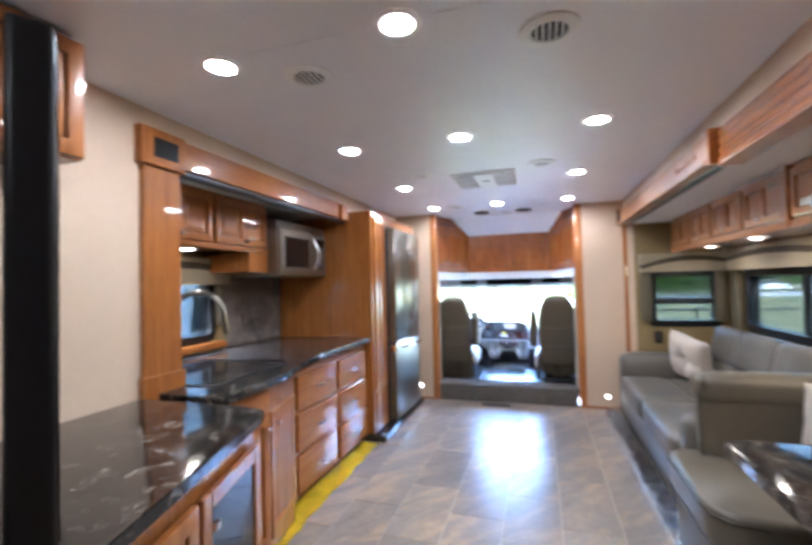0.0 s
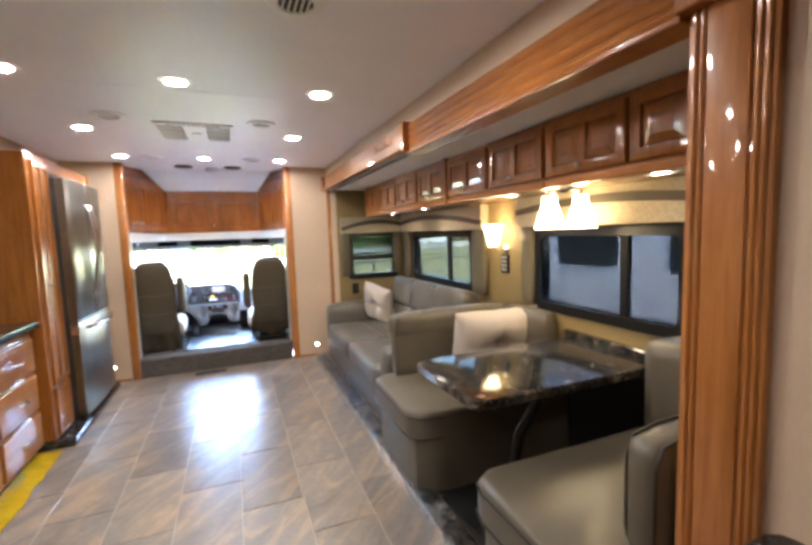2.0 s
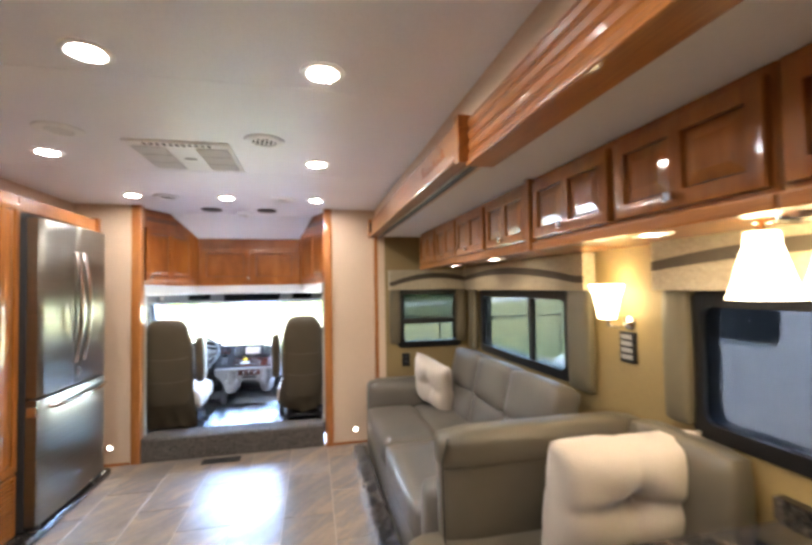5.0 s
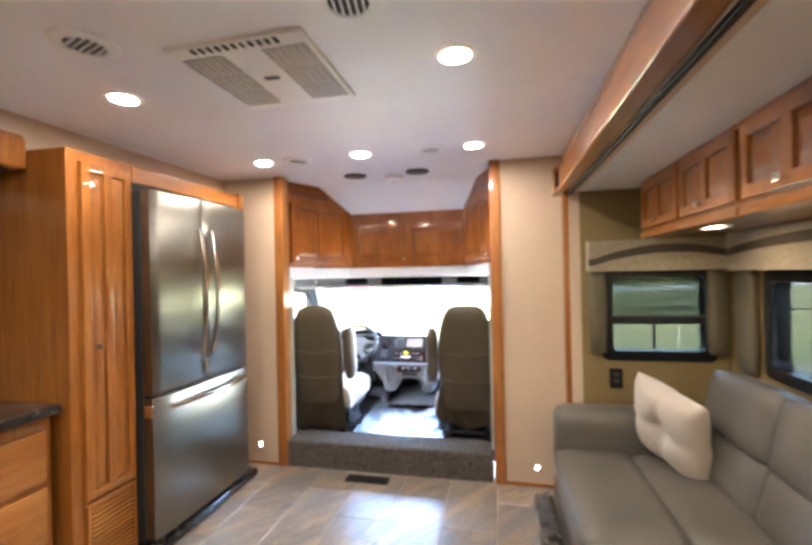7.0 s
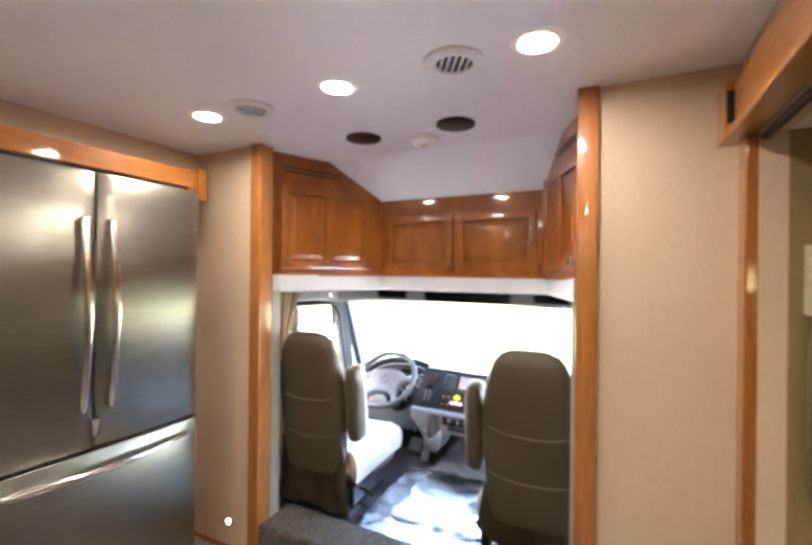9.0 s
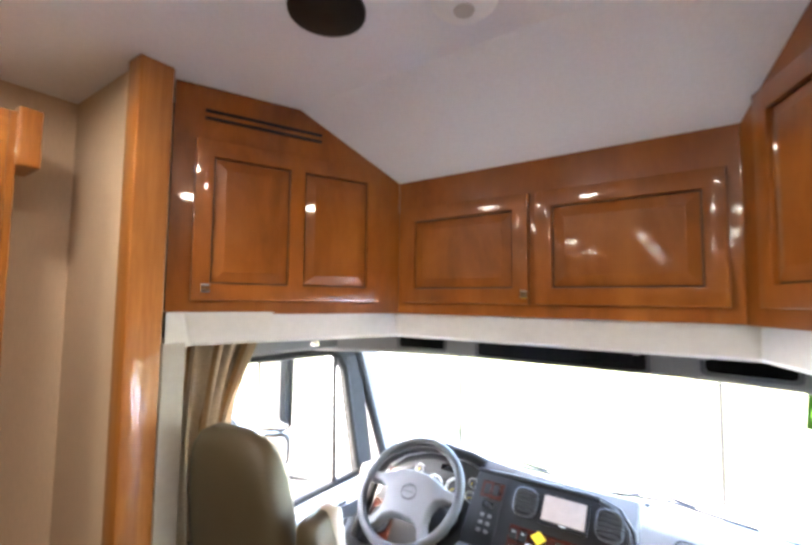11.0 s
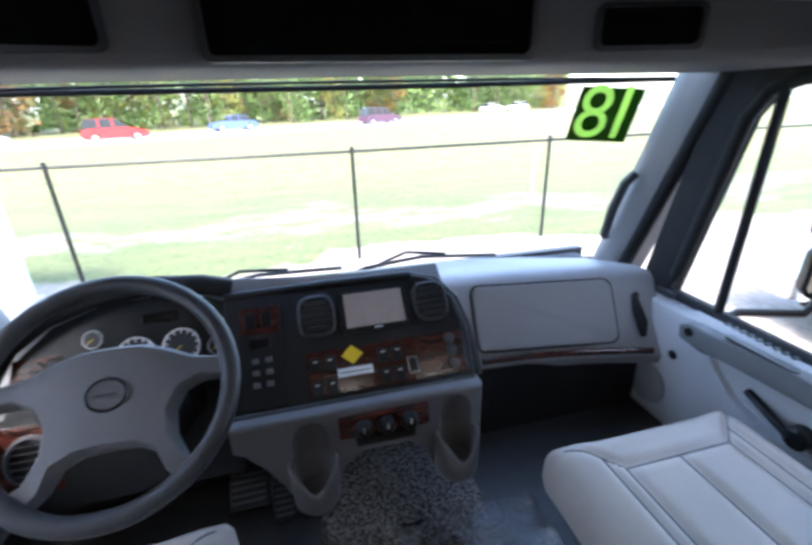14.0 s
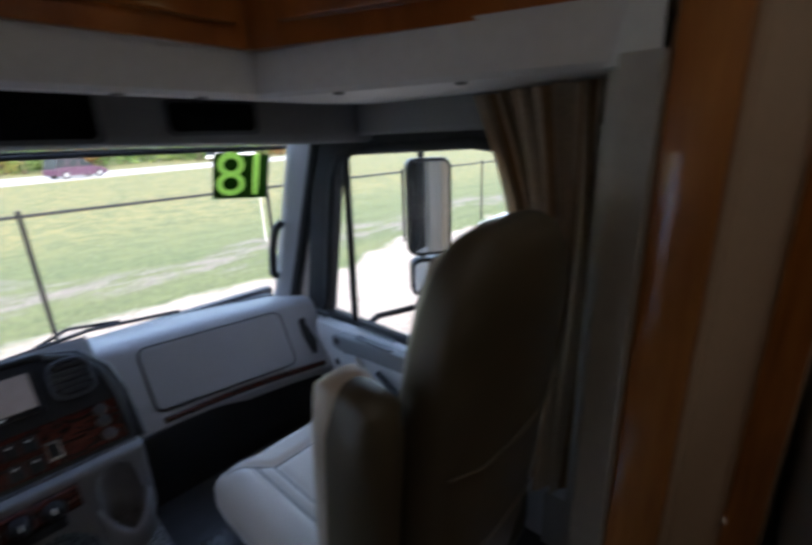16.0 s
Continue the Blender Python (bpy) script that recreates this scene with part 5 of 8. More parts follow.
solid("ceiling_slope", sl, CEILING, "pale ceiling panel sloping down to the cab cupboards", "ceiling", "structure")
solid("cab_roof", boxes([(-1.35, 1.35, 4.85, 6.2, H + 0.05, H + 0.08), (-1.12, -0.95, 4.84, 5.72, 1.36, H + 0.05), (0.95, 1.12, 4.84, 5.72, 1.36, H + 0.05), (-1.1, 1.1, 5.74, 5.78, 1.4, H + 0.05)], 0), HEADLINER, "outer shell over the cab", "roof", "structure")

cc = thing("cab_cupboard", "glossy brown maple cupboard with two doors over the windscreen", "cupboard", (0, CY, 1.46))
part("body", box(CO - CX, CO + CX, CY, CY + 0.12, 1.455, 1.945, 0.003), WOOD_CAB, cc)
for x0, w, kx in ((CO - CX + 0.03, 0.462, 0.44), (CO + CX - 0.492, 0.462, 0.035)):
    m = facing(x0, CY - 0.02, 1.495, 0)
    d = cupboard_door(cc, m, w, 0.34, 1, WOOD_CAB, rail=0.05)
    if kx > 0.1:
        part("knob", knob(m, kx + 0.018, 0.03), CHROME, d)
for s in (-1, 1):
    ob = thing("cab_cupboard", "glossy brown maple side cupboard with a slotted vent above its door", "cupboard", (s * 0.64, 5.17, 1.46))
    p0, p1 = Vector((s * SX0, SY, 0)), Vector((CO + s * CX, CY, 0))
    if s > 0:
        p0, p1 = p1, p0
    d_ = p1 - p0
    yaw, L = math.degrees(math.atan2(d_.y, d_.x)), d_.length
    m = pose(p0.x, p0.y, 0, 0, 0, yaw)
    k0 = 0.52 if s < 0 else 0.48
    face = [(0, 1.455), (L, 1.455), (L, 1.945), (L * k0, H - 0.002), (0, H - 0.002)] if s < 0 else [(0, 1.455), (L, 1.455), (L, H - 0.002), (L * k0, H - 0.002), (0, 1.945)]
    bm = prism(face, 0, 0.03)
    part("body", moved(bm, m @ Matrix.Translation((0, 0.03, 0)) @ Matrix.Rotation(radians(90), 4, "X")), WOOD_CAB, ob)
    dm = m @ Matrix.Translation((L * 0.08 if s < 0 else L * 0.12, -0.02, 1.495))
    dd = cupboard_door(ob, dm, L * 0.80, 0.47, 2, WOOD_CAB, rail=0.05)
    part("knob", knob(dm, 0.035 if s < 0 else L * 0.80 - 0.035, 0.035), CHROME, dd)
    for z in (2.03, 2.052):
        a = (0.08, 0.44) if s < 0 else (L - 0.44, L - 0.08)
        part("vent_slot", moved(box(a[0], a[1], -0.004, 0.002, z, z + 0.009, 0.001), m), BLACK, ob)

# white lip under the cupboards, following their fronts
lip = thing("cab_lip", "off-white moulded band under the cab cupboards", "trim", (0, 5.4, 1.37), kind="structure")
poly = [(-0.738, 4.845), (-0.755, 4.92), (-0.515, 5.585), (0.545, 5.585), (0.76, 4.92), (0.742, 4.845)]
back = [(-1.08, 4.87), (-1.08, 5.58), (-0.8, 5.70), (0.8, 5.70), (1.08, 5.58), (1.08, 4.87)]
bm = bmesh.new()
v = [[bm.verts.new((x, y - (0.02 if 4.9 < y < 5.65 else 0), 1.462)) for x, y in poly], [bm.verts.new((x, y, 1.375)) for x, y in poly], [bm.verts.new((x * 1.01, y + 0.015, 1.366)) for x, y in poly], [bm.verts.new((x, y, 1.372)) for x, y in back], [bm.verts.new((x, y, 1.462)) for x, y in back]]
for a, b in zip(v, v[1:] + v[:1]):
    for k in range(len(poly) - 1):
        bm.faces.new((a[k], a[k + 1], b[k + 1], b[k]))
part("band", bm, GREYWHITE, lip, smooth=25)
for x, y in ((-0.25, 5.605), (0.28, 5.605), (0.43, 5.605), (0.62, 5.40), (0.71, 5.16)):
    part("fixing", lathe([(0.012, 0), (0.01, -0.004), (0.001, -0.005)], (x, y, 1.366), 12), HEADLINER, lip)

# the cab front is drawn at its own scale and placed by this matrix
CAB = Matrix.Translation((-0.043, -0.058, -0.046)) @ Matrix.Scale(1.0336, 4)
UNCAB = CAB.inverted()

# headliner between lip and windscreen
hl = thing("headliner", "grey moulded headliner with dark storage trays", "headliner", (0, 5.8, 1.3), kind="structure")
prof = [(5.64, 1.379), (5.70, 1.415), (5.80, 1.418), (5.822, 1.40), (5.828, 1.36), (5.828, 1.30), (5.835, 1.285), (5.86, 1.277), (6.0, 1.277), (6.165, 1.276)]
bm = bmesh.new()
cols = []
for i in range(41):
    x = -1.1 + 2.2 * i / 40
    f = abs(x) / 1.1
    swell = sum(math.exp(-((x - c) / 0.035) ** 2) for c in (-0.345, 0.345))
    cols.append([bm.verts.new((x, y - 0.20 * f ** 2.5 * (k > 1) - 0.02 * swell * (2 < k < 7), z - 0.014 * f * f * (k > 5))) for k, (y, z) in enumerate(prof)])
for a, b in zip(cols, cols[1:]):
    for k in range(len(prof) - 1):
        bm.faces.new((a[k], a[k + 1], b[k + 1], b[k]))
panel = part("panel", moved(bm, UNCAB), HEADLINER, hl, smooth=60)
for a, b, z0, z1, yaw in ((-0.285, 0.285, 1.293, 1.412, 0), (-0.635, -0.435, 1.306, 1.372, 11), (0.435, 0.635, 1.306, 1.372, -11)):
    mid, half = (a + b) / 2, (b - a) / 2
    yy = 5.828 - 0.20 * (abs(mid) / 1.1) ** 2.5
    fm = UNCAB @ pose(mid, yy - (0.016 if abs(mid) < 0.01 else 0.004), 0, 0, 0, yaw)
    rim = bmesh.new()
    o, i_ = rounded(-half - 0.012, half + 0.012, z0 - 0.01, z1 + 0.008, 0.016, 4), rounded(-half, half, z0, z1, 0.012, 4)
    lay = [[rim.verts.new((x, y, z)) for x, z in q] for q, y in ((o, 0.02), (o, -0.009), (i_, -0.012), (i_, 0.0))]
    for p, q in zip(lay, lay[1:]):
        for k in range(len(o)):
            rim.faces.new((p[k], p[(k + 1) % len(o)], q[(k + 1) % len(o)], q[k]))
    part("tray_rim", moved(rim, fm), DARKGREY, hl, smooth=40)
    # no hollow behind the rim: the recess's shade is a flat black sheet
    part("tray", moved(box(-half, half, -0.006, -0.003, z0, z1, 0), fm), TRAY_SHADE, hl, "flat black sheet for the shaded storage recess")
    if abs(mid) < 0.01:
        part("tray_divider", moved(box(0.05, 0.245, -0.011, -0.006, z0 + 0.02, z1 - 0.01, 0.006, 2), fm), TRAY_SHADE, hl, "black block for the shaded inner pocket")
for s in (-1, 1):
    part("side_panel", moved(box(min(s * 0.93, s * 0.965), max(s * 0.93, s * 0.965), 4.95, 5.80, 1.287, 1.392, 0.014, 3), UNCAB), HEADLINER, hl, smooth=40)
part("clip", moved(boxes([(-0.80, -0.77, 5.42, 5.432, 1.325, 1.345), (-0.795, -0.775, 5.41, 5.42, 1.33, 1.34)], 0.003), UNCAB), CHROME, hl, "small chrome coat clip")
part("visor_strip", tube([(-0.95, 5.98, 1.262), (-0.5, 6.06, 1.27), (0, 6.09, 1.272), (0.5, 6.06, 1.27), (0.95, 5.98, 1.262)], 0.004, 8), BLACK, hl, smooth=60)

# windscreen, curved, leaning back
WZ0, WZ1 = 0.585, 1.262


def screen_at(x, z):
    f = (z - WZ0) / (WZ1 - WZ0)
    return 6.43 - 0.27 * f - 0.15 * (x / 1.04) ** 2


ws = thing("windscreen", "wide curved windscreen with a black surround", "windscreen", (0, 6.3, WZ0), kind="structure")
bm = bmesh.new()
nx, nz = 24, 6
grid = [[bm.verts.new((-1.05 + 2.1 * i / nx, screen_at(-1.05 + 2.1 * i / nx, WZ0 + (WZ1 - WZ0) * j / nz), WZ0 + (WZ1 - WZ0) * j / nz)) for j in range(nz + 1)] for i in range(nx + 1)]
for i in range(nx):
    for j in range(nz):
        bm.faces.new((grid[i][j], grid[i + 1][j], grid[i + 1][j + 1], grid[i][j + 1]))
inner = [[bm.verts.new((q.co.x, q.co.y - 0.005, q.co.z)) for q in col] for col in grid]
for i in range(nx):
    for j in range(nz):
        bm.faces.new((inner[i][j], inner[i][j + 1], inner[i + 1][j + 1], inner[i + 1][j]))
rim_o = [grid[i][0] for i in range(nx + 1)] + [grid[nx][j] for j in range(1, nz + 1)] + [grid[i][nz] for i in range(nx - 1, -1, -1)] + [grid[0][j] for j in range(nz - 1, 0, -1)]
rim_i = [inner[i][0] for i in range(nx + 1)] + [inner[nx][j] for j in range(1, nz + 1)] + [inner[i][nz] for i in range(nx - 1, -1, -1)] + [inner[0][j] for j in range(nz - 1, 0, -1)]
for k in range(len(rim_o)):
    bm.faces.new((rim_o[k], rim_o[(k + 1) % len(rim_o)], rim_i[(k + 1) % len(rim_o)], rim_i[k]))
g = part("pane", bm, GLASS, ws, smooth=60)
g.visible_shadow = False
part("top_seal", tube([(x, screen_at(x, WZ1) - 0.012, WZ1 - 0.002) for x in np.linspace(-1.04, 1.04, 15)], 0.007, 8), RUBBER, ws, smooth=60)
part("bottom_seal", tube([(x, screen_at(x, WZ0) + 0.0, WZ0 + 0.01) for x in np.linspace(-1.04, 1.04, 15)], 0.014, 8), RUBBER, ws, smooth=60)
for s in (-1, 1):
    ob = thing("windscreen_pillar", "grey padded windscreen pillar with a grab handle", "pillar", (s * 1.03, 6.15, 0.5), kind="structure")
    bm = bmesh.new()
    rows = []
    for k in range(9):
        z = 0.42 + (1.36 - 0.42) * k / 8
        f = (z - WZ0) / (WZ1 - WZ0)
        yg = 6.29 - 0.27 * f
        xin = 0.975 - 0.015 * f if f < 1 else 0.95
        rows.append([bm.verts.new((s * x, y, z)) for x, y in ((xin + 0.035, yg - 0.012), (xin + 0.005, yg - 0.035), (xin, yg - 0.085), (xin + 0.03, yg - 0.15), (xin + 0.12, yg - 0.17), (xin + 0.14, yg - 0.02))])
    for p, q in zip(rows, rows[1:]):
        for k in range(6):
            bm.faces.new((p[k], p[(k + 1) % 6], q[(k + 1) % 6], q[k]))
    part("cover", bm, GREY, ob, smooth=50)
    part("door_seal", tube([(s * (0.995 - 0.0 * k), 6.29 - 0.27 * ((z - WZ0) / (WZ1 - WZ0)) - 0.175, z) for k, z in enumerate(np.linspace(0.5, 1.30, 8))], 0.024, 8), RUBBER, ob, "thick black door seal", smooth=60)
    if s > 0:
        part("grab_handle", tube([(0.955, 6.16, 0.74), (0.925, 6.13, 0.76), (0.918, 6.10, 0.86), (0.92, 6.065, 0.95), (0.95, 6.06, 0.98)], 0.016, 10), DARKGREY, ob, "dark grey grab handle", smooth=60)

# ---- doors ----
for s in (-1, 1):
    dr = thing("cab_door", "light grey moulded cab door with a large window", "door", (s, 5.4, FZ))
    SILL, DY0, DY1 = 0.615, 4.93, 5.95
    lo = bmesh.new()
    x = s * 0.985
    rows = []
    for y in np.linspace(DY0, DY1 + 0.1, 8):
        rows.append([lo.verts.new((s * (q), y, z)) for q, z in ((1.06, 0.04), (0.985, 0.06), (0.975, 0.30), (0.955, 0.44), (0.945, 0.54), (0.955, 0.60), (0.985, SILL), (1.06, SILL))])
    for p, q in zip(rows, rows[1:]):
        for k in range(8):
            lo.faces.new((p[k], p[(k + 1) % 8], q[(k + 1) % 8], q[k]))
    lo.faces.new(rows[0])
    lo.faces.new(rows[-1][::-1])
    part("inner_panel", lo, LIGHTGREY, dr, smooth=40)
    fl = UNCAB @ Matrix(((0, 0, s, 0), (1, 0, 0, 0), (0, 1, 0, 0), (0, 0, 0, 1)))
    raised = [(5.885, 0.600), (5.872, 0.555), (5.835, 0.510), (5.775, 0.455), (5.705, 0.405), (5.62, 0.372), (5.45, 0.355), (5.20, 0.35), (4.95, 0.35), (4.95, 0.605), (5.2, 0.605), (5.5, 0.603)]
    side = bmesh.new()
    back, mid_, top_ = [[side.verts.new((y + q * (5.4 - y) / 0.6, z + q * (0.48 - z) / 0.15, x)) for y, z in raised] for x, q in ((0.965, 0.0), (0.930, 0.0), (0.918, 0.012))]
    for p, q in ((back, mid_), (mid_, top_)):
        for k in range(12):
            side.faces.new((p[k], p[(k + 1) % 12], q[(k + 1) % 12], q[k]))
    side.faces.new(top_)
    side.faces.new(back[::-1])
    raised_ob = part("raised_panel", moved(side, fl), LIGHTGREY, dr, "light grey raised panel", smooth=40)
    scoop = prism([(5.785, 0.525), (5.74, 0.545), (5.45, 0.560), (5.40, 0.53), (5.40, 0.45), (5.46, 0.405), (5.60, 0.400), (5.70, 0.43), (5.765, 0.485)], 0.90, 0.948)
    carved(raised_ob, moved(scoop, fl))
    rail = prism([(5.865, 0.535), (5.872, 0.575), (5.84, 0.592), (5.60, 0.604), (5.44, 0.612), (5.418, 0.60), (5.418, 0.535), (5.455, 0.53), (5.50, 0.556), (5.72, 0.545), (5.79, 0.525)], 0.885, 0.93, 0)
    bmesh.ops.bevel(rail, geom=rail.edges[:], offset=0.006, segments=2, profile=0.6, affect="EDGES", clamp_overlap=True)
    pocket = part("armrest", moved(rail, fl), HUBGREY, dr, "darker grey pull rail", smooth=40)
    part("pull_recess", moved(prism(rounded(0.888, 0.912, 5.56, 5.74, 0.011, 4), 0.6035, 0.6105), UNCAB @ Matrix.Diagonal((s, 1, 1, 1))), DARKGREY, pocket, "hollow of the pull rail")
    part("release_lever", moved(tube([(0.918, 5.66, 0.478), (0.905, 5.60, 0.466), (0.893, 5.53, 0.450)], 0.011, 10), UNCAB @ Matrix.Diagonal((s, 1, 1, 1))), BLACK, dr, "black door lever", smooth=60)
    part("lever_pivot", lathe([(0.028, 0), (0.028, 0.03), (0.02, 0.036)], UNCAB @ Vector((s * 0.925, 5.52, 0.45)), 16, "-X" if s > 0 else "X"), BLACK, dr)
    part("sill_vent", moved(boxes([(0.945, 0.962, 5.60 + k * 0.022, 5.612 + k * 0.022, 0.607, 0.612) for k in range(9)], 0.001), UNCAB @ Matrix.Diagonal((s, 1, 1, 1))), DARKGREY, dr, "row of demister slots")
    part("vent_lever", moved(box(0.945, 0.963, 5.97, 6.04, 0.60, 0.622, 0.007, 2), UNCAB @ Matrix.Diagonal((s, 1, 1, 1))), DARKGREY, dr, "dark quarter window catch")
    part("lock_knob", lathe([(0.03, 0), (0.028, 0.02), (0.012, 0.03)], (s * 0.925, 5.10, 0.52), 16, "-X" if s > 0 else "X"), BLACK, dr)
    part("speaker", lathe([(0.075, 0), (0.07, 0.008), (0.02, 0.01)], (s * 0.965, 5.86, 0.30), 24, "-X" if s > 0 else "X"), GREY, dr, "round speaker grille")
    part("button", lathe([(0.016, 0), (0.014, 0.008), (0.004, 0.01)], (s * 0.958, 5.78, 0.46), 14, "-X" if s > 0 else "X"), BLACK, dr)
    for y, z in ((5.45, 0.585), (5.835, 0.567)):
        part("screw_cap", lathe([(0.014, 0), (0.012, 0.005)], UNCAB @ Vector((s * 0.886, y, z)), 12, "-X" if s > 0 else "X"), BLACK, dr)
    # window frame: black seal round the opening
    ring = [(5.885, SILL + 0.01), (5.87, 0.70), (5.775, 1.16), (5.73, 1.225), (5.66, 1.248), (5.20, 1.262), (5.12, 1.25), (5.05, 1.18), (5.02, 0.98), (5.02, 0.68), (5.06, SILL + 0.015), (5.5, SILL + 0.005)]
    part("window_seal", tube([(s * 1.0, y, z) for y, z in ring], 0.018, 8, closed=True), RUBBER, dr, "black window seal", smooth=60)
    part("division_bar", rod((s * 1.0, 5.712, SILL + 0.01), (s * 1.0, 5.70, 1.235), 0.013, 8), RUBBER, dr)
    up = bmesh.new()
    outer = [(5.99, SILL), (5.97, 0.72), (5.86, 1.25), (5.80, 1.37), (5.5, 1.375), (5.2, 1.375), (4.98, 1.37), (4.93, 1.2), (4.93, 0.98), (4.93, 0.66), (4.95, SILL), (5.5, SILL - 0.02)]
    for xa, xb in ((0.985, 1.05),):
        lay = [[up.verts.new((s * xq, y, z)) for y, z in q] for q, xq in ((outer, xa), (ring, xa + 0.005), (ring, xb), (outer, xb))]
        for a, b in zip(lay, lay[1:] + lay[:1]):
            for k in range(12):
                up.faces.new((a[k], a[(k + 1) % 12], b[(k + 1) % 12], b[k]))
    part("window_frame", up, RUBBER, dr, "black upper frame", smooth=40)
    bm = bmesh.new()
    f1 = [bm.verts.new((s * 1.012, y, z)) for y, z in ring]
    f2 = [bm.verts.new((s * 1.016, y, z)) for y, z in ring]
    bm.faces.new(f1)
    bm.faces.new(f2[::-1])
    for k in range(12):
        bm.faces.new((f1[k], f1[(k + 1) % 12], f2[(k + 1) % 12], f2[k]))
    g = part("pane", bm, GLASS, dr)
    g.visible_shadow = False
    # exterior mirrors
    mr = thing("door_mirror", "tall exterior door mirror with a convex mirror below", "mirror", (s * 1.4, 5.75, 0.5), "door mirrors")
    mm = pose(s * 1.445, 5.708, 0, 0, 0, -s * 38)
    part("arm", tube([(s * 1.06, 5.80, 0.52), (s * 1.2, 5.80, 0.56), (s * 1.36, 5.72, 0.57), (s * 1.40, 5.71, 0.62)], 0.014, 8), BLACK, mr, smooth=60)
    part("mast", rod((s * 1.478, 5.778, 0.60), (s * 1.478, 5.778, 1.24), 0.014, 8), BLACK, mr)
    part("head", moved(prism(rounded(-0.095, 0.095, 0.79, 1.20, 0.035), 0.0, 0.05, 0.015, 2), mm @ Matrix.Rotation(radians(90), 4, "X") @ Matrix.Translation((0, 0, -0.045))), BLACK, mr, smooth=40)
    part("glass", moved(prism(rounded(-0.082, 0.082, 0.805, 1.185, 0.03), 0.0, 0.004), mm @ Matrix.Rotation(radians(90), 4, "X") @ Matrix.Translation((0, 0, 0.006))), MIRROR, mr, "silvered mirror glass")
    part("lower_head", moved(prism(rounded(-0.085, 0.085, 0.60, 0.775, 0.04), 0.0, 0.05, 0.015, 2), mm @ Matrix.Rotation(radians(90), 4, "X") @ Matrix.Translation((0, 0, -0.045))), BLACK, mr, smooth=40)
    part("lower_glass", moved(prism(rounded(-0.072, 0.072, 0.613, 0.762, 0.035), 0.0, 0.004), mm @ Matrix.Rotation(radians(90), 4, "X") @ Matrix.Translation((0, 0, 0.006))), MIRROR, mr, "convex mirror glass")
    # rear side liner and curtain
    ln = thing("cab_side_liner", "off-white liner behind the cab door, its colour darkened for shade", "trim", (s * 0.9, 4.9, 0), kind="structure")
    for x0, x1, y0, y1, z0 in ((0.735, 0.80, 4.838, 4.90, 0.19), (0.80, 1.08, 4.862, 4.935, FZ - 0.1), (0.955, 1.08, 4.935, 5.045, FZ - 0.1)):
        part("liner_board", box(min(s * x0, s * x1), max(s * x0, s * x1), y0, y1, z0, 1.38, 0.004), SHADED_LINER, ln)
    cu = bmesh.new()
    rows = []
    for i in range(73):
        f = i / 72
        wv = 0.03 * math.sin(f * math.tau * 6.5) + 0.012 * math.sin(f * 17)
        row = []
        for g_ in range(13):
            h_ = g_ / 12
            reach = 0.32 - 0.13 * math.sin(min(1.0, h_ / 0.45) * math.pi / 2) + 0.09 * max(0.0, h_ - 0.5)
            row.append(cu.verts.new((s * (0.835 + 0.085 * f + wv * (0.6 + 0.4 * h_)), 4.95 + reach * f + 0.008 * math.sin(f * 31 + h_ * 5), 1.362 - 0.92 * h_)))
        rows.append(row)
    for p, q in zip(rows, rows[1:]):
        for k in range(12):
            cu.faces.new((p[k], p[k + 1], q[k + 1], q[k])).material_index = 1 if rows.index(p) % 8 in (3, 4) else 0
    bmesh.ops.solidify(cu, geom=cu.faces[:], thickness=0.002)
    solid("cab_curtain", cu, CURTAIN, "gathered cream privacy curtain with tan stripes beside the cab door", "curtain", smooth=70).data.materials.append(STRIPE)

# ---- dashboard ----
da = thing("dashboard", "grey moulded dashboard with a dark centre stack", "dashboard", (0, 6.1, 0.4))


def sweep_x(profile, xs, shift=None, bm=None):
    """A closed y, z profile carried along x; shift(x) gives dy, dz."""
    out = bm or bmesh.new()
    rows = []
    for x in xs:
        dy, dz = shift(x) if shift else (0, 0)
        rows.append([out.verts.new((x, y + dy, z + dz)) for y, z in profile])
    n = len(profile)
    for p, q in zip(rows, rows[1:]):
        for k in range(n):
            out.faces.new((p[k], p[(k + 1) % n], q[(k + 1) % n], q[k]))
    out.faces.new(rows[0])
    out.faces.new(rows[-1][::-1])
    return out


# passenger side: padded top rolling over into the glove box face
right = [(6.44, 0.40), (6.44, 0.605), (6.30, 0.640), (6.12, 0.685), (6.05, 0.690), (6.025, 0.672), (5.935, 0.485), (5.915, 0.44), (5.93, 0.405), (6.0, 0.385), (6.2, 0.36)]
part("passenger_top", sweep_x(right, np.linspace(0.255, 0.97, 9), lambda x: (-0.10 * max(0, (x - 0.25) / 0.72) ** 2.2, -0.012 * ((x - 0.25) / 0.72))), GREY, da, smooth=45)
left = [(6.44, 0.40), (6.44, 0.605), (6.30, 0.66), (6.10, 0.735), (6.02, 0.77), (6.0, 0.74), (6.0, 0.40)]
part("driver_top", sweep_x(left, np.linspace(-0.97, 0.255, 13), lambda x: (-0.12 * max(0, (-x - 0.45) / 0.5) ** 2, 0.03 * math.exp(-((x + 0.5) / 0.25) ** 2) - 0.10 * max(0, (-x - 0.72) / 0.25) - 0.02 * max(0, (x + 0.1) / 0.35))), GREY, da, smooth=45)
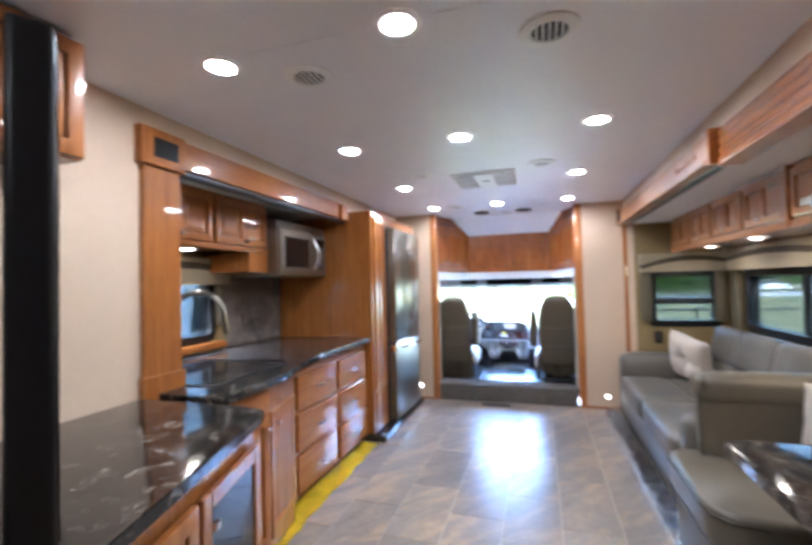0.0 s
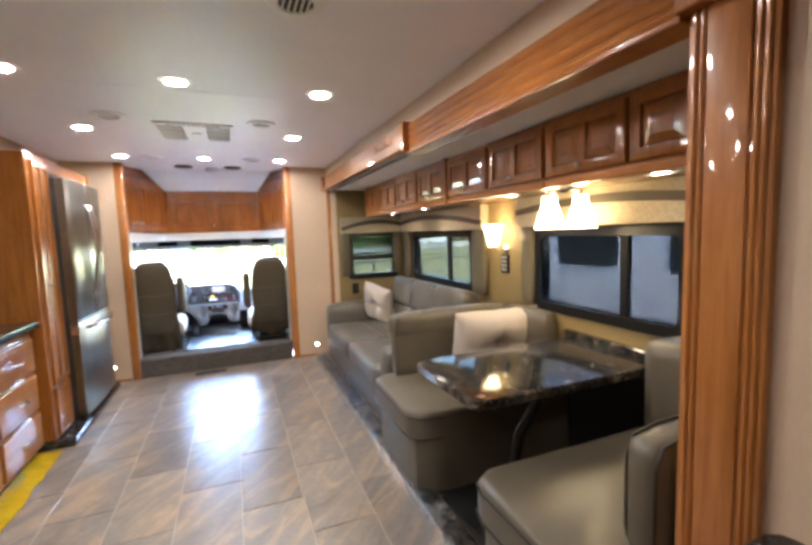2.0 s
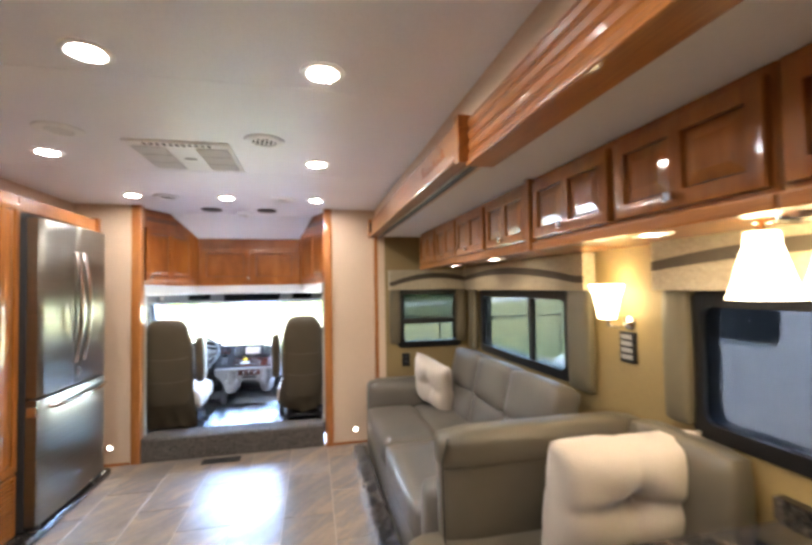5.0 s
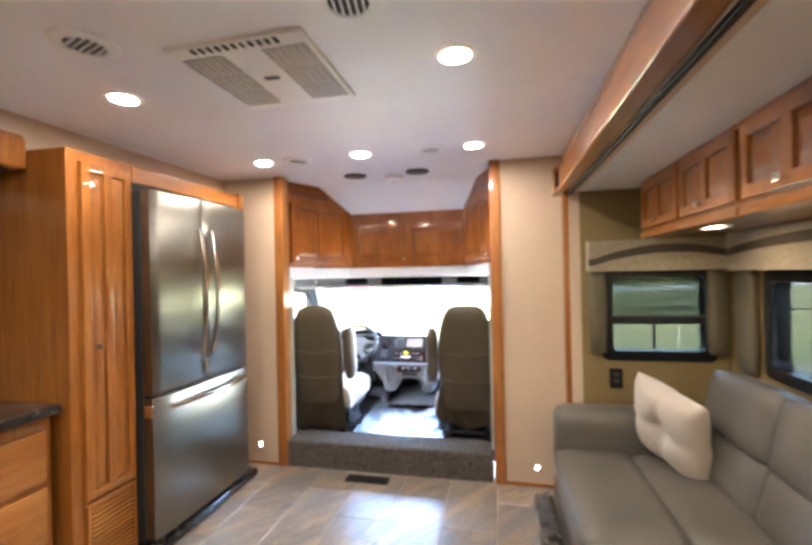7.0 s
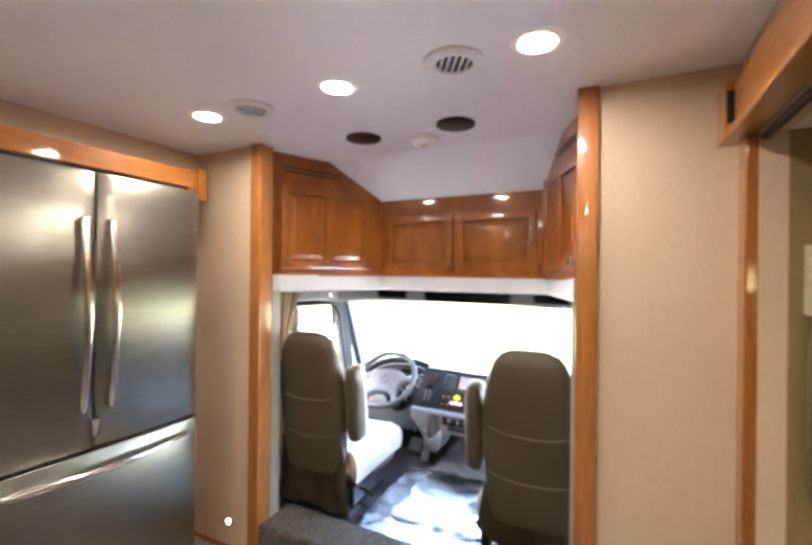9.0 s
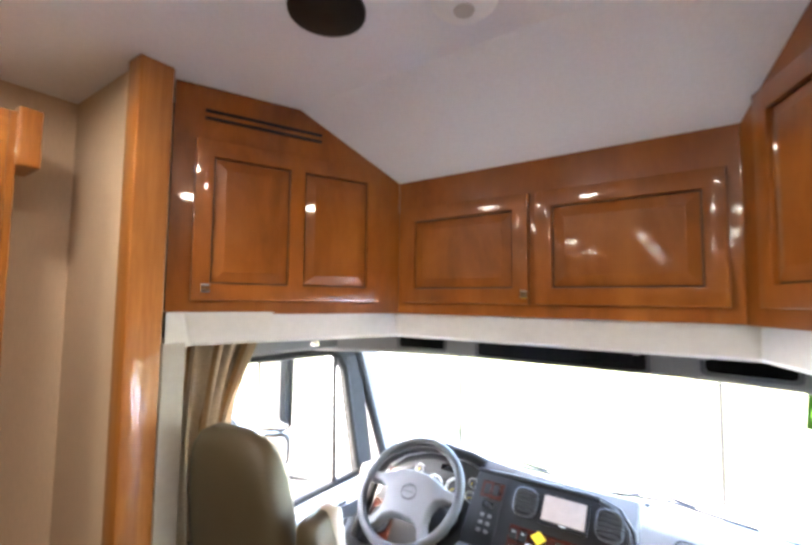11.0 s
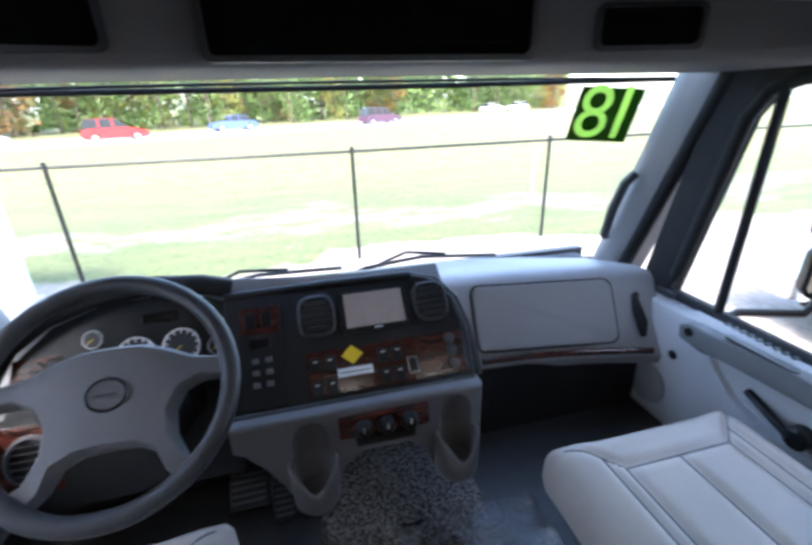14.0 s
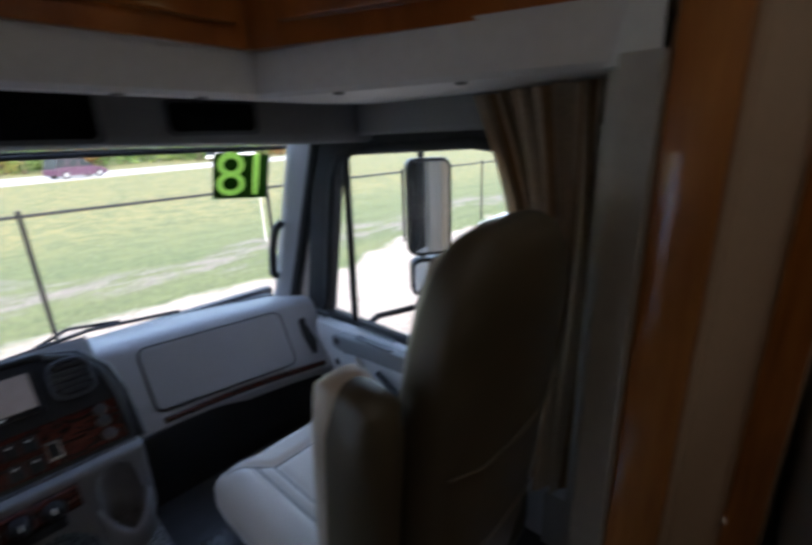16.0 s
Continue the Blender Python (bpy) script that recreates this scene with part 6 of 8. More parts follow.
# glove box lid
bm = bmesh.new()
front, rear = [], []
for x, v in rounded(0.365, 0.825, -0.185, -0.005, 0.025, 4):
    dy = -0.10 * max(0, (x - 0.25) / 0.72) ** 2.2
    dz = -0.012 * ((x - 0.25) / 0.72)
    y, z = 6.025 + 0.481 * v + dy, 0.672 + 1.0 * v + dz
    front.append(bm.verts.new((x, y - 0.008, z + 0.004)))
    rear.append(bm.verts.new((x, y + 0.006, z - 0.003)))
bm.faces.new(front)
for k in range(len(front)):
    bm.faces.new((front[k], front[(k + 1) % len(front)], rear[(k + 1) % len(front)], rear[k]))
gb = part("glove_box_lid", bm, GREY, da, "flat grey glove box lid")
bm = bmesh.new()
loop = []
for x, v in rounded(0.36, 0.83, -0.19, 0.0, 0.028, 4):
    loop.append((x, 6.025 + 0.481 * v - 0.10 * max(0, (x - 0.25) / 0.72) ** 2.2 - 0.003, 0.672 + v - 0.012 * ((x - 0.25) / 0.72) + 0.001))
part("lid_gap", tube(loop, 0.0028, 5, closed=True), BLACK, da)
strip = [(x, 5.921 - 0.10 * max(0, (x - 0.25) / 0.72) ** 2.2, 0.457 - 0.012 * ((x - 0.25) / 0.72)) for x in np.linspace(0.37, 0.93, 14)]
part("burl_strip", tube(strip, 0.011, 8), BURL, da, "dark burl strip", smooth=60)
ev = [(0.905, 5.93, 0.625), (0.925, 5.925, 0.60), (0.93, 5.885, 0.53), (0.915, 5.865, 0.49), (0.895, 5.868, 0.49), (0.882, 5.905, 0.56), (0.885, 5.93, 0.615)]
bm = bmesh.new()
f = [bm.verts.new((x, y - 0.012, z)) for x, y, z in ev]
bm.faces.new(f)
bmesh.ops.solidify(bm, geom=bm.faces[:], thickness=0.008)
part("end_vent", bm, BLACK, da, "black end air vent")

# centre stack: x across, v up the face, w out of it
STK = Matrix(((1, 0, 0, 0), (0, 0.675, -0.738, 5.712), (0, 0.738, 0.675, 0.575), (0, 0, 0, 1)))


def on_stack(x0, x1, v0, v1, w0, w1, bevel=0.003, seg=2):
    return moved(box(x0, x1, v0, v1, w0, w1, bevel, seg), STK)


bez = part("stack_bezel", moved(prism([(-0.335, -0.008), (0.258, -0.008), (0.258, 0.13), (0.245, 0.20), (0.20, 0.262), (0.14, 0.282), (-0.335, 0.285)], -0.06, 0.0, 0.008, 3), STK), BEZEL, da, "near-black centre stack surround", smooth=40)
part("stack_brow", moved(tube([(-0.335, 0.287, -0.008), (-0.1, 0.29, -0.008), (0.13, 0.288, -0.008), (0.203, 0.267, -0.008), (0.25, 0.205, -0.008), (0.264, 0.13, -0.008), (0.264, 0.0, -0.008)], 0.013, 10), STK), BEZEL, da, "dark rolled brow over the stack", smooth=60)
part("stack_edge", moved(tube([(-0.33, -0.006, 0.002), (0.25, -0.006, 0.002), (0.254, 0.13, 0.002), (0.238, 0.205, 0.002), (0.195, 0.262, 0.002), (0.14, 0.28, 0.002)], 0.008, 8), STK), DARKGREY, da, smooth=60)
part("stack_body", sweep_x([(5.745, 0.575), (5.75, 0.56), (6.2, 0.50), (6.2, 0.70), (6.02, 0.765)], np.linspace(-0.325, 0.25, 3)), CONSOLE, da)
bp_ = part("burl_panel", on_stack(-0.155, 0.24, 0.012, 0.118, 0, 0.004), BURL, da, "glossy dark burl switch panel")
scn = part("display", on_stack(-0.058, 0.112, 0.15, 0.255, 0, 0.012), BLACK, da, "black navigation unit")
part("display_glass", on_stack(-0.048, 0.102, 0.162, 0.25, 0.012, 0.0135, 0), SCREEN_REFLECTION, scn, "dark screen, the pale room's reflection put into its colour")
part("display_button", on_stack(0.02, 0.04, 0.154, 0.158, 0.012, 0.014, 0), MARK, scn)
for x in (-0.118, 0.178):
    ring = bmesh.new()
    sq = [[(x + w * math.copysign(abs(math.cos(a)) ** 0.62, math.cos(a)), 0.207 + h * math.copysign(abs(math.sin(a)) ** 0.62, math.sin(a))) for a in [k * math.tau / 32 for k in range(32)]] for w, h in ((0.047, 0.054), (0.040, 0.047))]
    lay = [[ring.verts.new((u, v, w)) for u, v in sq[q]] for q, w in ((0, 0.0), (0, 0.010), (1, 0.013), (1, -0.004))]
    for p, q in zip(lay, lay[1:]):
        for k in range(32):
            ring.faces.new((p[k], p[(k + 1) % 32], q[(k + 1) % 32], q[k]))
    ve = part("air_vent", moved(ring, STK), DARKGREY, da, "dark squarish round air vent", smooth=40)
    part("vent_well", moved(prism(sq[1], 0.0005, 0.0015), STK), BLACK, ve)
    for k in range(5):
        v = 0.175 + k * 0.016
        w = 0.039 * (1 - (abs(v - 0.207) / 0.05) ** 3.2)
        part("vane", moved(box(x - w, x + w, -0.006, 0.006, -0.0012, 0.0012, 0.0008, 1), STK @ Matrix.Translation((0, v, 0.007)) @ Matrix.Rotation(radians(35), 4, "X")), DARKGREY, ve)
for x, v in ((-0.135, 0.085), (-0.10, 0.085), (-0.135, 0.03), (-0.10, 0.03), (0.03, 0.085), (0.065, 0.085), (0.03, 0.035), (0.065, 0.035)):
    swt = part("rocker_switch", on_stack(x - 0.014, x + 0.014, v - 0.018, v + 0.018, 0.004, 0.010), BLACK, da)
    part("symbol", on_stack(x - 0.005, x + 0.005, v + 0.006, v + 0.009, 0.010, 0.0112, 0), MARK, swt)
for v in (0.10, 0.07, 0.035):
    part("round_socket", moved(lathe([(0.015, 0), (0.014, 0.008), (0.006, 0.01)], (0.205, v, 0.004), 14), STK), DARKMETAL, da)
bk = part("brake_switch", on_stack(0.085, 0.114, 0.026, 0.072, 0.004, 0.012, 0.004), CHROME, da, "bright-rimmed switch")
part("rocker", on_stack(0.089, 0.110, 0.032, 0.066, 0.012, 0.0145, 0.002), BLACK, bk)
part("warning_sticker", moved(prism([(-0.045, 0.075), (-0.018, 0.098), (-0.045, 0.121), (-0.072, 0.098)], 0.0045, 0.006), STK), STICKER, da, "yellow diamond sticker")
lb = part("white_label", on_stack(-0.085, 0.0, 0.048, 0.068, 0.0045, 0.0058, 0), WHITE, da, "white printed strip")
part("print_line", on_stack(-0.08, -0.005, 0.056, 0.0585, 0.0058, 0.0062, 0), DARKGREY, lb)
sp2 = part("switch_column", on_stack(-0.305, -0.205, 0.008, 0.252, 0, 0.004), BEZEL, da, "dark switch column")
part("column_burl", on_stack(-0.30, -0.21, 0.182, 0.248, 0.004, 0.006), BURL, sp2)
for x in (-0.275, -0.238):
    part("rocker_switch", on_stack(x - 0.013, x + 0.013, 0.195, 0.235, 0.006, 0.012), BLACK, sp2)
part("column_display", on_stack(-0.28, -0.232, 0.145, 0.168, 0.004, 0.007), DARKGLASS, sp2)
for r in range(3):
    for c in range(2):
        part("button", on_stack(-0.278 + c * 0.03, -0.262 + c * 0.03, 0.055 + r * 0.028, 0.068 + r * 0.028, 0.004, 0.007), HEADLINER, sp2)

# lower console with climate knobs and cup holders
low = [(-0.335, 0.575), (-0.335, 0.505), (-0.285, 0.49), (-0.255, 0.455), (-0.243, 0.40), (-0.228, 0.355), (-0.195, 0.338), (-0.135, 0.338), (-0.105, 0.36), (-0.092, 0.41), (-0.078, 0.445), (-0.05, 0.462), (0.07, 0.462), (0.098, 0.445), (0.112, 0.41), (0.125, 0.36), (0.15, 0.338), (0.22, 0.338), (0.246, 0.355), (0.257, 0.40), (0.257, 0.575)]
lc = prism(low, -0.12, 0.0, 0.014, 3)
lc = part("lower_console", moved(lc, Matrix(((1, 0, 0, 0), (0, 0, -1, 5.668), (0, 1, 0, 0), (0, 0, 0, 1)))), CONSOLE, da, "arched grey lower console", smooth=45)
for x in (-0.165, 0.185):
    hollow = lathe([(0.036, 0.375), (0.043, 0.40), (0.0445, 0.47), (0.043, 0.515), (0.036, 0.542), (0.02, 0.557), (0.002, 0.561)], (x, 5.655, 0), 24)
    carved(lc, hollow)
cl = part("climate_panel", box(-0.10, 0.115, 5.655, 5.669, 0.503, 0.558, 0.003), BURL, da, "dark climate panel")
for x in (-0.045, 0.01, 0.065):
    kb = part("climate_knob", lathe([(0.022, 0), (0.021, 0.012), (0.014, 0.02), (0.012, 0.022)], (x, 5.655, 0.529), 18, "-Y"), BLACK, da, smooth=40)
    part("knob_mark", box(x - 0.002, x + 0.002, 5.632, 5.634, 0.53, 0.545, 0), MARK, kb)
part("open_tray", box(-0.062, 0.082, 5.658, 5.75, 0.468, 0.495, 0.006), BLACK, da, "black pull-out tray")
for x in (-0.165, 0.185):
    cup = bmesh.new()
    n = 20
    rows = []
    for k in range(n + 1):
        a = math.tau * k / n
        dip = 0.055 * max(0.0, math.cos(a + math.pi / 2)) ** 4
        r_in, r_out = 0.044, 0.058
        rows.append([cup.verts.new((x + r * math.cos(a), 5.655 + r * math.sin(a), z)) for r, z in ((r_out - 0.014, 0.338), (r_out - 0.003, 0.355), (r_out, 0.455 - dip), (r_out - 0.006, 0.463 - dip), (r_in + 0.004, 0.463 - dip), (r_in, 0.455 - dip), (r_in - 0.006, 0.385), (0.002, 0.382))])
    for p, q in zip(rows, rows[1:]):
        for k in range(7):
            cup.faces.new((p[k], p[k + 1], q[k + 1], q[k]))
    part("cup_holder", cup, CONSOLE, da, "moulded grey cup holder", smooth=50)
for a, b, y, z in ((0.258, 0.96, 5.905, 0.43), (-0.96, -0.255, 5.93, 0.62)):
    part("knee_panel", box(a, b, y, y + 0.04, 0.10, z, 0.012, 2), BEZEL, da, "dark panel below the dashboard", smooth=40)
part("column_cover", box(-0.60, -0.40, 5.80, 5.96, 0.40, 0.62, 0.03, 3), BLACK, da, "black steering column cover", smooth=40)
part("driver_side_block", box(-0.97, -0.83, 5.93, 6.1, 0.40, 0.64, 0.03, 3), CONSOLE, da, smooth=40)

# instrument cluster under its hood
INS = Matrix(((1, 0, 0, 0), (0, 0.5, -0.866, 5.83), (0, 0.866, 0.5, 0.585), (0, 0, 0, 1)))
cs = part("cluster_bezel", moved(prism([(-0.82, 0.0), (-0.325, 0.0), (-0.325, 0.20), (-0.38, 0.225), (-0.5, 0.24), (-0.62, 0.23), (-0.72, 0.195), (-0.80, 0.12)], -0.02, 0.0), INS), BLACK, da, "black instrument cluster")
part("wing_panel", moved(box(-0.80, -0.70, 0.03, 0.13, 0, 0.004, 0.003), INS), BURL, cs)
part("wing_switch", moved(boxes([(-0.725, -0.708, 0.095, 0.12, 0.004, 0.010), (-0.725, -0.708, 0.04, 0.065, 0.004, 0.010)], 0.003), INS), BLACK, cs)
cw = part("cluster_skirt", moved(prism([(-0.865, -0.21), (-0.33, -0.21), (-0.33, 0.002), (-0.835, 0.002)], -0.03, -0.002, 0.008, 2), INS), BEZEL, da, "dark panel below the instruments", smooth=40)
part("vent_surround", moved(box(-0.83, -0.705, -0.165, -0.015, -0.002, 0.003, 0.012, 3), INS), BURL, cw, "dark burl surround")
ring = bmesh.new()
lay = [[ring.verts.new((-0.768 + r * math.cos(k * math.tau / 28), -0.09 + r * 1.1 * math.sin(k * math.tau / 28), w)) for k in range(28)] for r, w in ((0.05, 0.002), (0.05, 0.012), (0.042, 0.015), (0.042, 0.004))]
for p, q in zip(lay, lay[1:]):
    for k in range(28):
        ring.faces.new((p[k], p[(k + 1) % 28], q[(k + 1) % 28], q[k]))
dv = part("air_vent", moved(ring, INS), DARKGREY, da, "dark round air vent", smooth=40)
part("vent_well", moved(prism([(-0.768 + 0.042 * math.cos(k * math.tau / 24), -0.09 + 0.046 * math.sin(k * math.tau / 24)) for k in range(24)], 0.003, 0.0045), INS), BLACK, dv)
for k in range(5):
    part("vane", moved(box(-0.805, -0.731, -0.123 + k * 0.0155, -0.12 + k * 0.0155, 0.006, 0.014, 0.001, 1), INS), DARKGREY, dv)
part("hood", moved(tube([(-0.875, -0.2, 0.0), (-0.87, -0.06, 0.005), (-0.845, 0.08, 0.02), (-0.80, 0.16, 0.028), (-0.72, 0.215, 0.035), (-0.62, 0.248, 0.04), (-0.5, 0.26, 0.04), (-0.38, 0.252, 0.03), (-0.32, 0.238, 0.01)], 0.026, 10), INS), BEZEL, da, "dark padded cluster hood", smooth=60)
for x, v, r in ((-0.545, 0.105, 0.046), (-0.445, 0.112, 0.046), (-0.635, 0.155, 0.024), (-0.63, 0.09, 0.024), (-0.365, 0.10, 0.024), (-0.365, 0.155, 0.022)):
    ga = part("gauge", moved(lathe([(r, 0), (r, 0.006), (r * 0.92, 0.008), (r * 0.9, 0.003), (0.001, 0.003)], (x, v, 0), 24), INS), DIAL, cs, smooth=40)
    bm = bmesh.new()
    for k in range(11):
        a = math.radians(220 - 260 * k / 10)
        c, s_ = math.cos(a), math.sin(a)
        tube([(x + c * r * 0.68, v + s_ * r * 0.68, 0.0045), (x + c * r * 0.86, v + s_ * r * 0.86, 0.0045)], 0.0012 if r < 0.03 else 0.0022, 4, bm)
    part("marks", moved(bm, INS), MARK, ga)
    part("dial_ring", moved(tube([(x + r * 0.9 * math.cos(a), v + r * 0.9 * math.sin(a), 0.006) for a in [k * math.tau / 28 for k in range(28)]], 0.0016 if r < 0.03 else 0.0026, 5, closed=True), INS), MARK, ga, "pale dial ring")
    part("needle", moved(tube([(x, v, 0.005), (x - r * 0.5, v - r * 0.35, 0.005)], 0.0012, 4), INS), STICKER, ga)
part("message_display", moved(box(-0.53, -0.45, 0.175, 0.2, 0.001, 0.004, 0.001), INS), DARKGLASS, cs)

# ---- steering wheel ----
WC, WR, WA = Vector((-0.492, 5.606, 0.762)), 0.206, radians(45.4)
swl = thing("steering_wheel", "grey four-spoke steering wheel with a round hub badge", "steering wheel", WC)
WM = Matrix.Translation(WC) @ Matrix(((1, 0, 0, 0), (0, math.sin(WA), -math.cos(WA), 0), (0, math.cos(WA), math.sin(WA), 0), (0, 0, 0, 1)))
part("rim", moved(tube([((WR) * math.cos(k * math.tau / 48), (WR) * math.sin(k * math.tau / 48), 0) for k in range(48)], 0.0175, 12, closed=True), WM), DARKGREY, swl, "dark grey rim", smooth=60)
half = [(0.0, 0.088), (0.05, 0.085), (0.09, 0.072), (0.135, 0.05), (0.20, 0.037), (0.205, 0.0), (0.15, 0.002), (0.118, -0.012), (0.102, -0.045), (0.104, -0.085), (0.122, -0.125), (0.15, -0.142), (0.118, -0.17), (0.092, -0.145), (0.075, -0.112), (0.045, -0.098), (0.0, -0.095)]
body = half + [(-x, y) for x, y in half[-2:0:-1]]
hb = bmesh.new()
lay = []
for grow, z in ((0.0, -0.045), (0.0, -0.022), (0.35, -0.012), (0.8, -0.006)):
    ring = []
    n = len(body)
    for k, (x, y) in enumerate(body):
        (ax, ay), (bx, by) = body[k - 1], body[(k + 1) % n]
        d = Vector((bx - ax, by - ay)).normalized()
        reach = math.hypot(x, y)
        inset = 0.012 * grow * (1.0 if reach < 0.16 else 0.4)
        ring.append(hb.verts.new((x + d.y * inset, y - d.x * inset, z + 0.016 * max(0.0, 1 - reach / 0.15) * grow)))
    lay.append(ring)
for p, q in zip(lay, lay[1:]):
    for k in range(n):
        hb.faces.new((p[k], p[(k + 1) % n], q[(k + 1) % n], q[k]))
top_face = hb.faces.new(lay[-1])
hb.faces.new(lay[0][::-1])
bmesh.ops.triangulate(hb, faces=[top_face])
part("hub", moved(hb, WM), WHEELGREY, swl, "grey padded hub running into four spokes", smooth=50)
bd = part("badge_ring", moved(tube([(0.032 * math.cos(k * math.tau / 24), -0.005 + 0.028 * math.sin(k * math.tau / 24), 0.003) for k in range(24)], 0.0022, 6, closed=True), WM), BLACK, swl, "dark oval badge ring")
part("badge_bar", moved(box(-0.018, 0.018, -0.008, -0.003, 0.003, 0.0045, 0), WM), DARKMETAL, bd)
part("column", moved(rod((0, 0, -0.05), (0, 0.0, -0.3), 0.06, 16, 0.07), WM), BLACK, swl, "black steering column", smooth=40)
part("stalk", moved(tube([(0.06, 0.0, -0.08), (0.14, 0.02, -0.07), (0.19, 0.03, -0.06)], 0.009, 8), WM), BLACK, swl, smooth=60)
# pedals
for x, w, name in ((-0.27, 0.06, "accelerator_pedal"), (-0.36, 0.1, "brake_pedal")):
    pe = thing(name, "black ribbed rubber floor pedal", "pedal", (x, 5.75, FZ))
    pm = pose(x, 5.755 if w < 0.08 else 5.77, FZ + (0.012 if w < 0.08 else 0.06), 62 if w < 0.08 else 40, 0, 0)
    part("pad", moved(box(-w / 2, w / 2, 0, 0.27 if w < 0.08 else 0.1, 0.0, 0.02, 0.005), pm), RUBBER, pe)
    part("ribs", moved(boxes([(-w / 2 + 0.006, w / 2 - 0.006, 0.015 + k * 0.017, 0.022 + k * 0.017, 0.019, 0.024) for k in range(14 if w < 0.08 else 5)], 0.001), pm), DARKGREY, pe)

# ---- seats ----
def loft(rows, sides=28, e=3.2, bm=None):
    """Rounded sections (centre y, centre z, width, thickness, lean) joined upwards."""
    out = bmesh.new()
    rings = []
    for cy, cz, w, t, lean in rows:
        ring = []
        for k in range(sides):
            a = math.tau * k / sides
            c, s = math.cos(a), math.sin(a)
            x = w / 2 * math.copysign(abs(c) ** (2 / e), c)
            d = t / 2 * math.copysign(abs(s) ** (2 / e), s)
            ring.append(out.verts.new((x, cy + d * math.cos(lean), cz + d * math.sin(lean))))
        rings.append(ring)
    for p, q in zip(rings, rings[1:]):
        for k in range(sides):
            out.faces.new((p[k], p[(k + 1) % sides], q[(k + 1) % sides], q[k]))
    out.faces.new(rings[0][::-1])
    out.faces.new(rings[-1])
    return out


QUILT = ([(-0.135, 0.09), (-0.135, 0.505), (0.135, 0.505), (0.135, 0.09)], [(-0.135, 0.505), (-0.222, 0.592)], [(0.135, 0.505), (0.222, 0.592)], [(0.0, 0.09), (0.0, 0.505)], [(-0.165, 0.09), (-0.168, 0.54)], [(0.165, 0.09), (0.168, 0.54)])


def crown(x, y):
    """The height of the stitched seat cushion: domed panels that dip along the seams."""
    near = 1.0
    for pts in QUILT:
        for (ax, ay), (bx, by) in zip(pts, pts[1:]):
            u = max(0.0, min(1.0, ((x - ax) * (bx - ax) + (y - ay) * (by - ay)) / ((bx - ax) ** 2 + (by - ay) ** 2)))
            near = min(near, math.hypot(x - ax - u * (bx - ax), y - ay - u * (by - ay)))
    edge = min(0.238 - abs(x), 0.615 - y)
    fall = 0.05 * max(0.0, 1 - edge / 0.055) ** 2.2
    return 0.498 + 0.012 * max(0.0, abs(x) - 0.13) / 0.1 - 0.010 * math.exp(-(near / 0.011) ** 2) - fall


def quilted():
    bm = bmesh.new()
    nx, ny = 56, 60
    grid = [[bm.verts.new((-0.238 + 0.476 * i / nx, 0.06 + 0.555 * j / ny, crown(-0.238 + 0.476 * i / nx, 0.06 + 0.555 * j / ny))) for j in range(ny + 1)] for i in range(nx + 1)]
    for i in range(nx):
        for j in range(ny):
            bm.faces.new((grid[i][j], grid[i + 1][j], grid[i + 1][j + 1], grid[i][j + 1]))
    rim = [grid[i][0] for i in range(nx + 1)] + [grid[nx][j] for j in range(1, ny + 1)] + [grid[i][ny] for i in range(nx - 1, -1, -1)] + [grid[0][j] for j in range(ny - 1, 0, -1)]
    last = rim
    for drop, out in ((0.03, 0.012), (0.085, 0.014), (0.125, 0.002)):
        ring = []
        for v in rim:
            c = Vector((v.co.x, v.co.y - 0.33, 0)).normalized()
            ring.append(bm.verts.new((v.co.x + c.x * out, v.co.y + c.y * out, v.co.z - drop)))
        for k in range(len(rim)):
            bm.faces.new((last[k], last[(k + 1) % len(rim)], ring[(k + 1) % len(rim)], ring[k]))
        last = ring
    bm.faces.new(last)
    return bm


